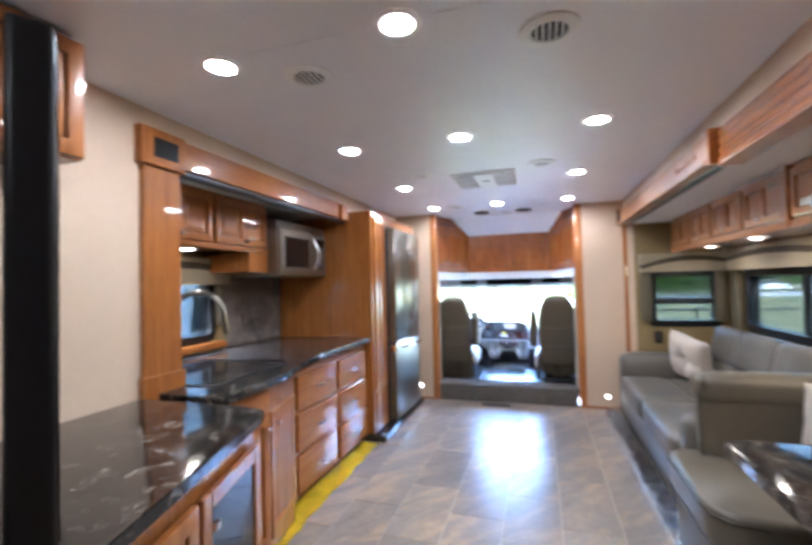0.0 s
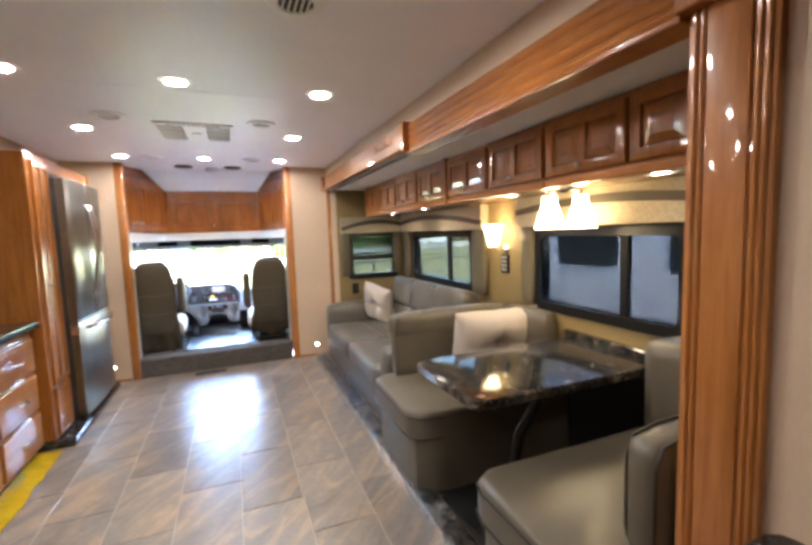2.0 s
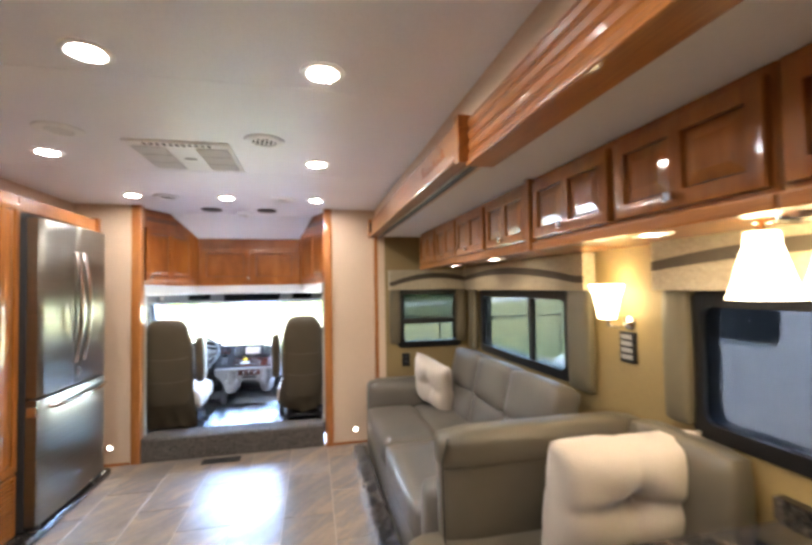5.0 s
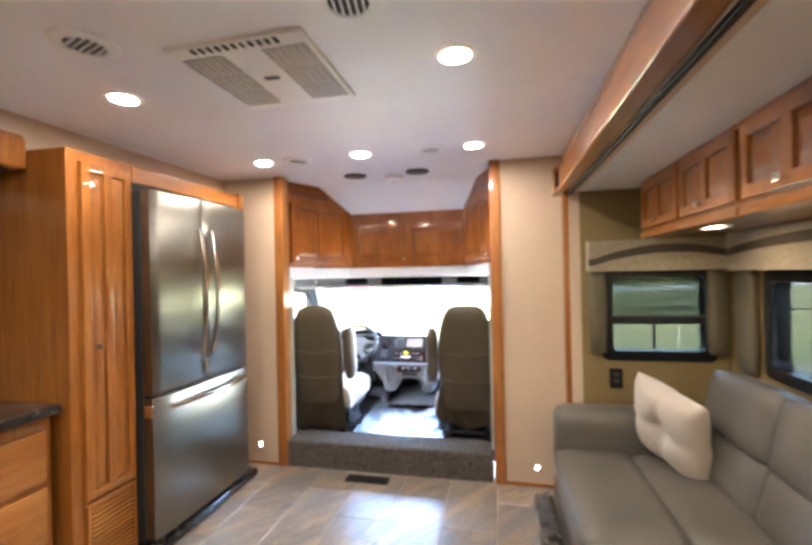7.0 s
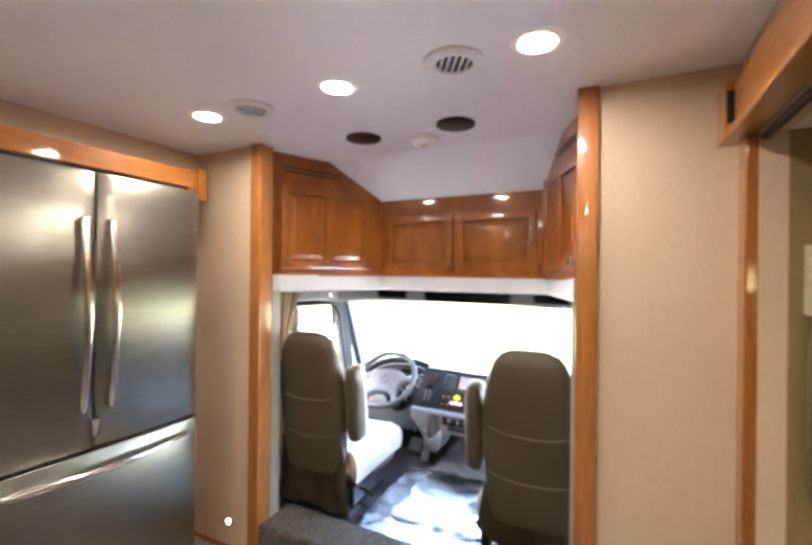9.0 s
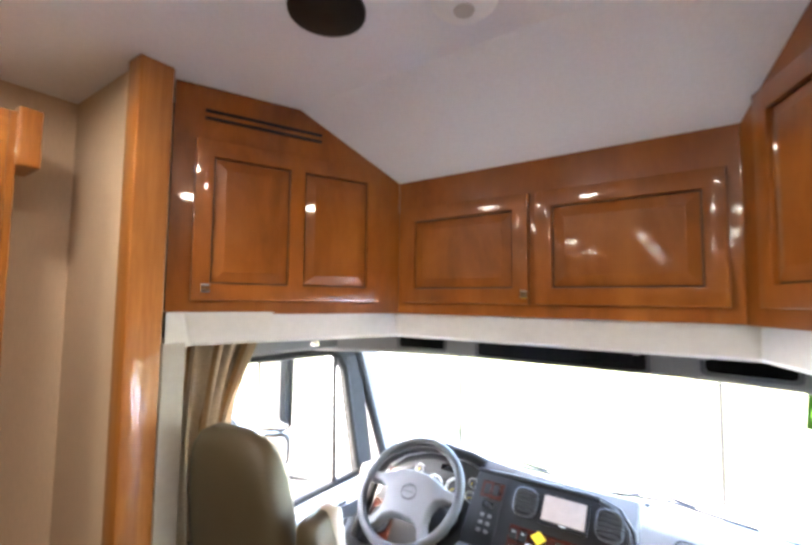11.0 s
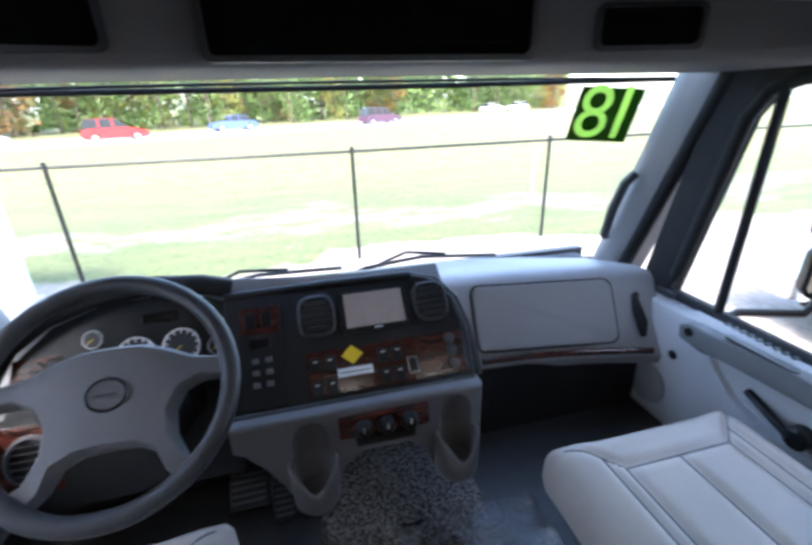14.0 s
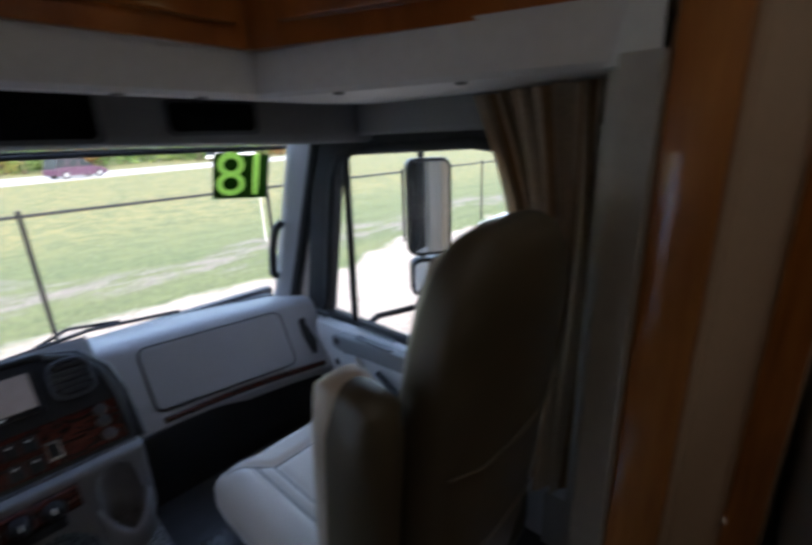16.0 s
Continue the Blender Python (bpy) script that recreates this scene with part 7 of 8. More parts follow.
def cab_seat(arm_side, hem):
    ob = thing("captain_seat", "high-backed swivel captain seat, olive brown behind and light grey in front", "seat", (0, 0, 0), "cab seats")
    back = [(0.035, 0.40, 0.36, 0.10, 0.1), (0.028, 0.50, 0.375, 0.13, 0.1), (0.014, 0.62, 0.392, 0.13, 0.1), (-0.004, 0.76, 0.408, 0.125, 0.1), (-0.02, 0.88, 0.40, 0.12, 0.1), (-0.032, 0.97, 0.38, 0.115, 0.1), (-0.042, 1.05, 0.345, 0.11, 0.1), (-0.05, 1.105, 0.30, 0.10, 0.1), (-0.054, 1.14, 0.24, 0.075, 0.1), (-0.056, 1.158, 0.155, 0.04, 0.1)]
    part("backrest", loft(back), SEATBACK, ob, "olive brown leather back shell", smooth=70)
    face = [(cy + 0.052, cz, w - 0.09, t * 0.5, l) for cy, cz, w, t, l in back[1:8]]
    part("back_cushion", loft(face), SEATFRONT, ob, "light grey front cushion", smooth=70)
    for z, yy, w in ((0.80, -0.078, 0.40), (0.60, -0.055, 0.41)):
        part("seam", tube([(-w / 2 + 0.03, yy + 0.012, z + 0.022), (-w / 4, yy - 0.001, z + 0.006), (0, yy - 0.003, z), (w / 4, yy - 0.001, z + 0.006), (w / 2 - 0.03, yy + 0.012, z + 0.022)], 0.0026, 6), LEATHER, ob, "paler stitched seam")
    # cloth skirt below the back
    bm = bmesh.new()
    rows = []
    for i in range(25):
        f = i / 24
        x = -0.198 + 0.396 * f
        rows.append([bm.verts.new((x * (1 + 0.03 * g), -0.014 + 0.02 * g / 6 + 0.014 * math.sin(f * 9 + g * 0.7) * (g / 6) + 0.007 * math.sin(f * 23 - g) * (g / 6), 0.56 - (hem[0] + hem[1] * (1 - abs(2 * f - 1)) ** 0.8) * g / 6)) for g in range(7)])
    for p, q in zip(rows, rows[1:]):
        for k in range(6):
            bm.faces.new((p[k], p[k + 1], q[k + 1], q[k]))
    bmesh.ops.solidify(bm, geom=bm.faces[:], thickness=0.006)
    part("skirt", bm, SEATBACK, ob, "loose brown cloth behind the seat", smooth=60)
    part("seat_cushion", quilted(), SEATFRONT, ob, "light grey leather cushion with stitched panels", smooth=70)
    for pts in QUILT:
        line = [(p[0] + (q[0] - p[0]) * k / 8, p[1] + (q[1] - p[1]) * k / 8) for p, q in zip(pts, pts[1:]) for k in range(9)]
        part("seam", tube([(x, y, crown(x, y) + 0.0005) for x, y in line], 0.0022, 6), HUBGREY, ob, "darker stitched seam")
    part("valance", box(-0.215, 0.215, 0.10, 0.58, 0.27, 0.34, 0.02, 3), DARKGREY, ob, smooth=40)
    part("pedestal", box(-0.14, 0.14, 0.12, 0.42, FZ + 0.02, 0.28, 0.02, 2), BLACK, ob, "black pedestal")
    for x in (-0.17, 0.17):
        part("slide_rail", box(x - 0.02, x + 0.02, 0.06, 0.5, FZ, FZ + 0.03, 0.006), DARKMETAL, ob)
    a = arm_side
    am = pose(a * 0.25, 0.03, 0.645, 6, 0, 0)
    part("armrest", moved(pad(-0.04, 0.04, -0.045, 0.065, -0.06, 0.335, 0.034, 0.004, 5), am), SEATBACK, ob, "raised olive brown armrest", smooth=70)
    part("armrest_pad", moved(pad(-0.041, 0.041, 0.02, 0.075, -0.055, 0.337, 0.022, 0.003, 5), am), SEATFRONT, ob, "light grey pad of the armrest", smooth=70)
    for k, (y, z) in enumerate(((0.10, 0.30), (0.16, 0.25), (0.12, 0.20))):
        lv = part("lever", tube([(a * 0.20, y, z), (a * 0.26, y + 0.01, z - 0.005), (a * 0.28, y + 0.02, z - 0.02)], 0.008, 8), BLACK, ob, "black adjusting lever", smooth=60)
    part("seat_linkage", boxes([(-0.19, 0.19, 0.03, 0.055, 0.20, 0.225), (-0.15, -0.12, 0.03, 0.3, FZ + 0.03, 0.30), (0.12, 0.15, 0.03, 0.3, FZ + 0.03, 0.30)], 0.006), DARKMETAL, ob, "dark steel seat linkage")
    part("control_box", box(min(a * 0.19, a * 0.23), max(a * 0.19, a * 0.23), 0.05, 0.30, 0.22, 0.32, 0.01), BLACK, ob)
    return ob


sd = cab_seat(1, (0.365, 0.0))
sd.matrix_basis = pose(-0.60, 5.02, 0, 0, 0, 2)
sp_seat = cab_seat(-1, (0.22, 0.1))
sp_seat.matrix_basis = pose(0.56, 5.02, 0, 0, 0, 0)
for s_ in (sd, sp_seat):
    BASE[s_] = Vector()

# number card in the windscreen, seen from behind
sg = thing("number_card", "dark card with lime green figures taped inside the windscreen", "sign", (0.8, 6.05, 1.15))
sy = screen_at(0.8, 1.15) - 0.012
sm_ = Matrix.Translation((0.835, sy, 1.162)) @ Matrix.Rotation(radians(-11), 4, "Z") @ Matrix.Rotation(radians(90 + 20), 4, "X") @ Matrix.Rotation(radians(-4), 4, "Z")
card_ob = part("card", moved(box(-0.10, 0.10, -0.085, 0.085, -0.001, 0.001, 0), sm_), SIGNBLACK, sg)
for words, dx in (("1", 0.052), ("8", -0.038)):
    bm = text_bm(words, 0.235, sm_ @ Matrix.Translation((dx, 0.0, 0.0)) @ Matrix.Diagonal((-1.0, 1.0, 1, 1)), 0.0025)
    bmesh.ops.remove_doubles(bm, verts=bm.verts, dist=0.0001)
    bmesh.ops.recalc_face_normals(bm, faces=bm.faces)
    fg = part("figure", bm, GREEN, sg, "mirrored lime green figure")
    cut = card_ob.modifiers.new("cut out", "BOOLEAN")
    cut.operation, cut.object, cut.solver = "DIFFERENCE", fg, "EXACT"
# wipers outside
for x0, x1, px in ((-0.62, 0.0, -0.55), (0.02, 0.62, 0.08)):
    wi = thing("windscreen_wiper", "black wiper blade resting at the foot of the windscreen", "wiper", (x0, 6.42, 0.6), "windscreen wipers")
    part("arm", tube([(px, 6.50, 0.57), (px + 0.18, screen_at(px + 0.18, 0.66) + 0.05, 0.66), (x1 - 0.2, screen_at(x1 - 0.2, 0.65) + 0.035, 0.645)], 0.007, 6), BLACK, wi, smooth=60)
    part("blade", tube([(x0 + 0.06, screen_at(x0, 0.61) + 0.02, 0.612), ((x0 + x1) / 2, screen_at((x0 + x1) / 2, 0.65) + 0.02, 0.645), (x1, screen_at(x1, 0.64) + 0.02, 0.63)], 0.008, 6), BLACK, wi, smooth=60)
solid("film_scrap", moved(pad(-0.08, 0.08, -0.06, 0.06, 0, 0.03, 0.012, 0.01, 5), pose(0.27, 5.33, FZ + 0.005, 0, 0, 20)), FILM, "balled scrap of clear plastic film on the cab floor", "film", smooth=50).visible_shadow = False

# place the cab front
for ob in list(scene.objects):
    if ob.parent is None and ob.name.split(".")[0] in ("headliner", "windscreen", "windscreen_pillar", "cab_door", "door_mirror", "dashboard", "steering_wheel", "number_card", "windscreen_wiper"):
        ob.matrix_basis = CAB @ ob.matrix_basis
    elif ob.parent is None and ob.name.split(".")[0] in ("accelerator_pedal", "brake_pedal", "engine_cover", "film_scrap"):
        ob.matrix_basis = Matrix.Translation((-0.04, 0.13, 0)) @ ob.matrix_basis

# ---- outside ----
GZ = -1.1


def ground_mat():
    m, t, b = shader("gravel yard, dirt and mown grass")
    v = coords(t, (1, 1, 1))
    sep = t.nodes.new("ShaderNodeSeparateXYZ")
    t.links.new(v, sep.inputs[0])
    wob = noisy(t, v, 0.35, 5)
    fine = noisy(t, v, 14, 6, 0.7)
    tuft = noisy(t, v, 2.2, 6, 0.65)
    add = t.nodes.new("ShaderNodeMath")
    add.operation = "MULTIPLY_ADD"
    add.inputs[1].default_value = 5.0
    t.links.new(wob, add.inputs[0])
    t.links.new(sep.outputs["Y"], add.inputs[2])

    def span(lo, hi):
        r = t.nodes.new("ShaderNodeMapRange")
        r.inputs["From Min"].default_value, r.inputs["From Max"].default_value = lo, hi
        t.links.new(add.outputs[0], r.inputs["Value"])
        return r.outputs["Result"]

    gravel = ramp(t, fine, [(0.3, (0.17, 0.145, 0.12)), (0.7, (0.33, 0.285, 0.245))])
    dirt = ramp(t, fine, [(0.3, (0.07, 0.06, 0.048)), (0.7, (0.2, 0.175, 0.145))])
    strips = noisy(t, coords(t, (0.12, 1.5, 1)), 1.3, 4)
    blades = noisy(t, coords(t, (7, 3, 1)), 9, 6, 0.75)
    grass = mixed(t, 0.5, ramp(t, tuft, [(0.3, (0.034, 0.054, 0.017)), (0.7, (0.083, 0.105, 0.037))]), ramp(t, blades, [(0.3, (0.018, 0.030, 0.009)), (0.7, (0.152, 0.176, 0.062))]))
    clump = noisy(t, coords(t, (1.6, 1, 1)), 5.5, 5, 0.7)
    grass = mixed(t, 0.65, grass, ramp(t, clump, [(0.36, (0.4, 0.42, 0.4)), (0.56, (1.25, 1.22, 1.15))]), "MULTIPLY")
    grass = mixed(t, 0.3, grass, ramp(t, strips, [(0.35, (0.043, 0.065, 0.02)), (0.65, (0.13, 0.13, 0.054))]))
    dry = mixed(t, ramp(t, tuft, [(0.42, (0, 0, 0)), (0.6, (1, 1, 1))]), grass, (0.15, 0.13, 0.045))
    worn = mixed(t, ramp(t, noisy(t, coords(t, (0.5, 1.6, 1)), 1.6, 6, 0.75), [(0.44, (0, 0, 0)), (0.54, (1, 1, 1))]), grass, dirt)
    c = mixed(t, span(13.9, 14.2), gravel, grass)
    c = mixed(t, span(15.2, 15.7), c, worn)
    c = mixed(t, span(16.6, 17.3), c, grass)
    c = mixed(t, span(18.5, 24), c, dry)
    t.links.new(c, b.inputs["Base Color"])
    b.inputs["Roughness"].default_value = 0.95
    bumped(t, b, fine, 0.6, 0.03)
    return m


bm = bmesh.new()
bmesh.ops.create_grid(bm, x_segments=60, y_segments=60, size=600)
solid("ground", moved(bm, Matrix.Translation((0, 300, GZ))), ground_mat(), "pale gravel yard running into mown grass", "ground", "structure")
RA = math.degrees(math.atan2(18.9, 43.3))
ROADMAT = plain("pale worn asphalt", (0.3, 0.3, 0.29), 0.85, grain=0.12, scale=6)
solid("road", moved(box(-260, 260, -5.2, 5.2, GZ - 0.02, GZ + 0.03, 0.01), pose(0.6, 53.0, 0, 0, 0, RA)), ROADMAT, "pale two-lane road beyond the grass", "road", "structure")

fn = thing("chain_link_fence", "black chain-link fence with slim posts and a top rail", "fence", (0, 11.2, GZ))
posts = [(-17.6, 11.2), (-14.1, 11.2), (-10.5, 11.2), (-7.0, 11.2), (-3.45, 11.2), (0.365, 11.15), (3.585, 11.25), (7.05, 11.3), (10.5, 11.35), (14.0, 11.4), (17.5, 11.45), (21.0, 11.5), (24.5, 11.55)]
for x, y in posts:
    p = part("post", rod((x, y, GZ), (x, y, 0.56), 0.028, 10), BLACK, fn, smooth=40)
    part("cap", lathe([(0.034, 0), (0.03, 0.03), (0.005, 0.045)], (x, y, 0.55), 10), BLACK, p)
for a, b in zip(posts, posts[1:]):
    part("top_rail", rod((*a, 0.52), (*b, 0.52), 0.021, 8), BLACK, fn, smooth=40)
solid("marker_stake", rod((5.45, 14.5, GZ), (5.45, 14.5, 0.05), 0.014, 8), GREYWHITE, "slim white stake in the grass", "stake")

# vehicles on the road
TYRE = plain("tyre rubber", (0.025, 0.025, 0.027), 0.8, grain=0.2)
ALLOY = plain("bright alloy", (0.5, 0.5, 0.5), 0.35, 0.8, grain=0.05)
CARGLASS = plain("dark car glass", (0.03, 0.035, 0.04), 0.08, grain=0.05, bump=0)


def paint(name, col):
    return plain(name, col, 0.3, grain=0.04, scale=8, bump=0, coat=0.8)


def road_car(m, material, label, tall=0.0, l=4.5):
    """A small car: waisted body, glasshouse, four wheels."""
    ob = thing("car", label, "car", (0, 0, 0), "cars on the road")
    w = 0.88
    side = [(-l / 2, 0.35), (-l / 2 + 0.05, 0.75 + tall * 0.3), (-l / 2 + 0.5, 0.9 + tall * 0.35), (l / 2 - 1.3, 0.95 + tall * 0.2), (l / 2 - 0.2, 0.75), (l / 2, 0.55), (l / 2, 0.3), (l / 2 - 0.5, 0.22), (-l / 2 + 0.3, 0.22)]
    bm = prism(side, -w, w, 0)
    bmesh.ops.bevel(bm, geom=bm.edges[:], offset=0.07, segments=2, affect="EDGES", clamp_overlap=True)
    part("body", moved(bm, Matrix.Rotation(radians(90), 4, "X")), material, ob, smooth=40)
    top = 1.42 + tall
    back = -l / 2 + (0.15 if tall else 0.7)
    cab = [(back, 0.88), (back + 0.25, top - 0.05), (back + 0.6, top), (l / 2 - 2.1, top), (l / 2 - 1.2, 0.92)]
    part("glasshouse", moved(prism(cab, -w + 0.1, w - 0.1), Matrix.Rotation(radians(90), 4, "X")), CARGLASS, ob, "dark windows")
    part("roof", moved(prism([(back + 0.3, top - 0.02), (back + 0.6, top + 0.02), (l / 2 - 2.1, top + 0.02), (l / 2 - 1.95, top - 0.06)], -w + 0.12, w - 0.12), Matrix.Rotation(radians(90), 4, "X")), material, ob)
    for px in (back + 1.1, back + 2.0):
        for s in (-1, 1):
            part("window_pillar", moved(box(-0.04, 0.04, -0.012, 0.012, 0.9, top, 0.004), pose(px, s * (w - 0.1), 0)), material, ob)
    for wx in (-l / 2 + 0.85, l / 2 - 0.9):
        for s in (-1, 1):
            wh = part("wheel", rod((wx, s * (w - 0.2), 0.32), (wx, s * (w + 0.01), 0.32), 0.32, 20), TYRE, ob, smooth=40)
            part("rim", rod((wx, s * (w - 0.02), 0.32), (wx, s * (w + 0.018), 0.32), 0.2, 16), ALLOY, wh)
    ob.matrix_basis = m
    BASE[ob] = Vector()
    return ob


def on_road(x, side):
    d = radians(RA)
    return pose(0.6 + x * math.cos(d) - side * 2.4 * math.sin(d), 53.0 + x * math.sin(d) + side * 2.4 * math.cos(d), GZ + 0.035, 0, 0, RA + (0 if side < 0 else 180))


road_car(on_road(-16.5, -1), paint("red car paint", (0.45, 0.015, 0.02)), "red minivan on the road", 0.25)
road_car(on_road(8.6, -1), paint("plum car paint", (0.07, 0.03, 0.06)), "dark plum minivan on the road", 0.3, 4.8)
road_car(on_road(-6.0, 1), paint("blue car paint", (0.06, 0.1, 0.3)), "blue saloon car on the road")
road_car(on_road(-25, -1), paint("silver car paint", (0.5, 0.5, 0.52)), "silver saloon car on the road")
road_car(pose(36, 82, GZ, 0, 0, 10), paint("white car paint", (0.8, 0.8, 0.8)), "white parked car beyond the road", 0.1)
road_car(pose(43, 86, GZ, 0, 0, 190), paint("pale car paint", (0.7, 0.72, 0.74)), "pale parked car beyond the road", 0.2)

# a low house far behind the road
hs = thing("house", "low grey house with a pale gabled roof among the trees", "house", (0, 0, 0))
part("wall", box(12, 22, 72, 78, GZ, GZ + 2.7, 0.02), plain("grey siding", (0.2, 0.2, 0.2), 0.8), hs)
rf_ = bmesh.new()
q = [rf_.verts.new(p) for p in ((11.5, 71.5, GZ + 2.6), (22.5, 71.5, GZ + 2.6), (22.5, 78.5, GZ + 2.6), (11.5, 78.5, GZ + 2.6), (12, 75, GZ + 4.6), (22, 75, GZ + 4.6))]
for idx in ((0, 1, 5, 4), (2, 3, 4, 5), (0, 4, 3), (1, 2, 5), (0, 3, 2, 1)):
    rf_.faces.new([q[i] for i in idx])
part("roof", rf_, plain("pale roof", (0.26, 0.26, 0.27), 0.8), hs)
for x in (13.5, 16.5, 19.5):
    wn_ = part("window", box(x, x + 1.1, 71.96, 72.0, GZ + 0.9, GZ + 2.0, 0.01), CARGLASS, hs)
    part("sill", box(x - 0.1, x + 1.2, 71.9, 72.0, GZ + 0.82, GZ + 0.9, 0.01), WHITE, wn_)

hs.matrix_basis = pose(37.5, 30.0, 2.2, 0, 0, 0)

# neighbouring motorhomes, parked side by side
COACH = paint("white coach paint", (0.72, 0.73, 0.75))


def coach():
    ob = thing("motorhome", "white motorhome with a truck bonnet parked alongside", "motorhome", (0, 0, 0), "parked motorhomes")
    part("body", box(-1.25, 1.25, -5.5, 4.75, -0.75, 2.45, 0.08, 3), COACH, ob, smooth=40)
    part("overcab", moved(prism([(4.7, 1.35), (5.65, 1.4), (5.75, 1.6), (5.4, 2.3), (4.7, 2.45)], -1.2, 1.2), Matrix(((0, 0, 1, 0), (1, 0, 0, 0), (0, 1, 0, 0), (0, 0, 0, 1)))), COACH, ob)
    part("cab", moved(prism([(4.75, -0.55), (6.15, -0.55), (6.4, 0.45), (6.1, 1.35), (4.75, 1.38)], -1.08, 1.08), Matrix(((0, 0, 1, 0), (1, 0, 0, 0), (0, 1, 0, 0), (0, 0, 0, 1)))), COACH, ob)
    bm = bmesh.new()
    rows = []
    for y, w, z0, z1 in ((6.2, 0.98, -0.55, 0.50), (6.6, 0.95, -0.5, 0.46), (7.1, 0.88, -0.45, 0.36), (7.6, 0.78, -0.45, 0.24), (7.95, 0.68, -0.45, 0.10), (8.08, 0.6, -0.42, -0.05)):
        rows.append([bm.verts.new(p) for p in ((-w, y, z0), (-w, y, z1 - 0.22), (-w + 0.1, y, z1 - 0.08), (-w * 0.6, y, z1), (0, y, z1 + 0.03), (w * 0.6, y, z1), (w - 0.1, y, z1 - 0.08), (w, y, z1 - 0.22), (w, y, z0))])
    for p, q in zip(rows, rows[1:]):
        for k in range(8):
            bm.faces.new((p[k], p[k + 1], q[k + 1], q[k]))
    bm.faces.new(rows[-1])
    part("bonnet", bm, COACH, ob, smooth=50)
    for s in (-1, 1):
        bm = bmesh.new()
        rows = []
        for k in range(15):
            a = math.pi * (-0.06 + 1.12 * k / 14)
            c, n_ = math.cos(a), math.sin(a)
            rows.append([bm.verts.new((s * x, 7.02 + r * c, -0.58 + r * n_)) for x, r in ((0.72, 0.64), (1.13, 0.62), (1.16, 0.65), (1.13, 0.70), (0.9, 0.80))])
        for p, q in zip(rows, rows[1:]):
            for k in range(4):
                bm.faces.new((p[k], p[k + 1], q[k + 1], q[k]))
        bmesh.ops.solidify(bm, geom=bm.faces[:], thickness=0.01)
        part("wheel_arch", bm, COACH, ob, smooth=60)
        wh = part("front_wheel", lathe([(0.30, -0.13), (0.44, -0.14), (0.5, -0.11), (0.515, -0.05), (0.515, 0.05), (0.5, 0.11), (0.44, 0.14), (0.30, 0.13)], (s * 0.98, 7.02, GZ + 0.515), 40, "X"), TYRE, ob, "large truck tyre", smooth=50)
        x = s * 1.155
        part("rim", lathe([(0.30, -0.02), (0.30, 0.015), (0.27, 0.0), (0.24, -0.035), (0.12, -0.03), (0.11, 0.03), (0.08, 0.045), (0.002, 0.05)], (x, 7.02, GZ + 0.515), 36, "X" if s > 0 else "-X"), ALLOY, wh, "bright steel rim", smooth=40)
        for k in range(10):
            a = k * math.tau / 10
            part("hand_hole", rod((x - s * 0.03, 7.02 + 0.195 * math.cos(a), GZ + 0.515 + 0.195 * math.sin(a)), (x - s * 0.012, 7.02 + 0.195 * math.cos(a), GZ + 0.515 + 0.195 * math.sin(a)), 0.028, 10), BLACK, wh)
        for y0, y1, z0, z1 in ((3.55, 4.5, 0.9, 1.5), (1.3, 2.9, 0.85, 1.5), (-2.2, -1.0, 0.9, 1.5)):
            wd = part("window", moved(prism(rounded(y0, y1, z0, z1, 0.09, 4), 0, 0.02), Matrix(((0, 0, 1, s * 1.25 - (0.02 if s < 0 else 0)), (1, 0, 0, 0), (0, 1, 0, 0), (0, 0, 0, 1)))), CARGLASS, ob, "dark tinted window")
        part("stripe", box(min(s * 1.25, s * 1.256), max(s * 1.25, s * 1.256), -5.4, 4.7, -0.35, -0.1, 0.002), plain("grey stripe", (0.25, 0.27, 0.3), 0.4), ob)
        part("side_glass", moved(prism([(5.0, 0.62), (5.9, 0.62), (5.72, 1.24), (5.05, 1.26)], 0, 0.01), Matrix(((0, 0, 1, s * 1.08 - (0.01 if s < 0 else 0)), (1, 0, 0, 0), (0, 1, 0, 0), (0, 0, 0, 1)))), CARGLASS, ob, "dark door glass")
        part("rear_wheel", rod((s * 0.8, -2.6, GZ + 0.515), (s * 1.2, -2.6, GZ + 0.515), 0.515, 32), TYRE, ob, smooth=40)
    part("windscreen", moved(prism([(6.38, 0.5), (6.41, 0.5), (6.14, 1.3), (6.10, 1.3)], -0.98, 0.98), Matrix(((0, 0, 1, 0), (1, 0, 0, 0), (0, 1, 0, 0), (0, 0, 0, 1)))), CARGLASS, ob, "dark windscreen")
    part("bumper", box(-1.15, 1.15, 7.75, 8.15, -0.75, -0.45, 0.05, 2), ALLOY, ob)
    part("chassis", box(-0.9, 0.9, -5.3, 7.8, -0.85, -0.55, 0.02), BLACK, ob)
    return ob


c1 = coach()
c1.matrix_basis = pose(5.58, 0, 0)
BASE[c1] = Vector()
copy_thing(c1, pose(-6.2, 0.6, 0))
ub = thing("utility_cabinet", "plain white steel utility cabinet near the fence", "cabinet", (-4.6, 10.4, GZ))
part("case", box(-5.6, -3.62, 10.3, 11.0, GZ, 0.47, 0.02), COACH, ub)
part("plinth", box(-5.65, -3.57, 10.25, 11.05, GZ, GZ + 0.1, 0.01), plain("concrete", (0.4, 0.39, 0.37), 0.9), ub)
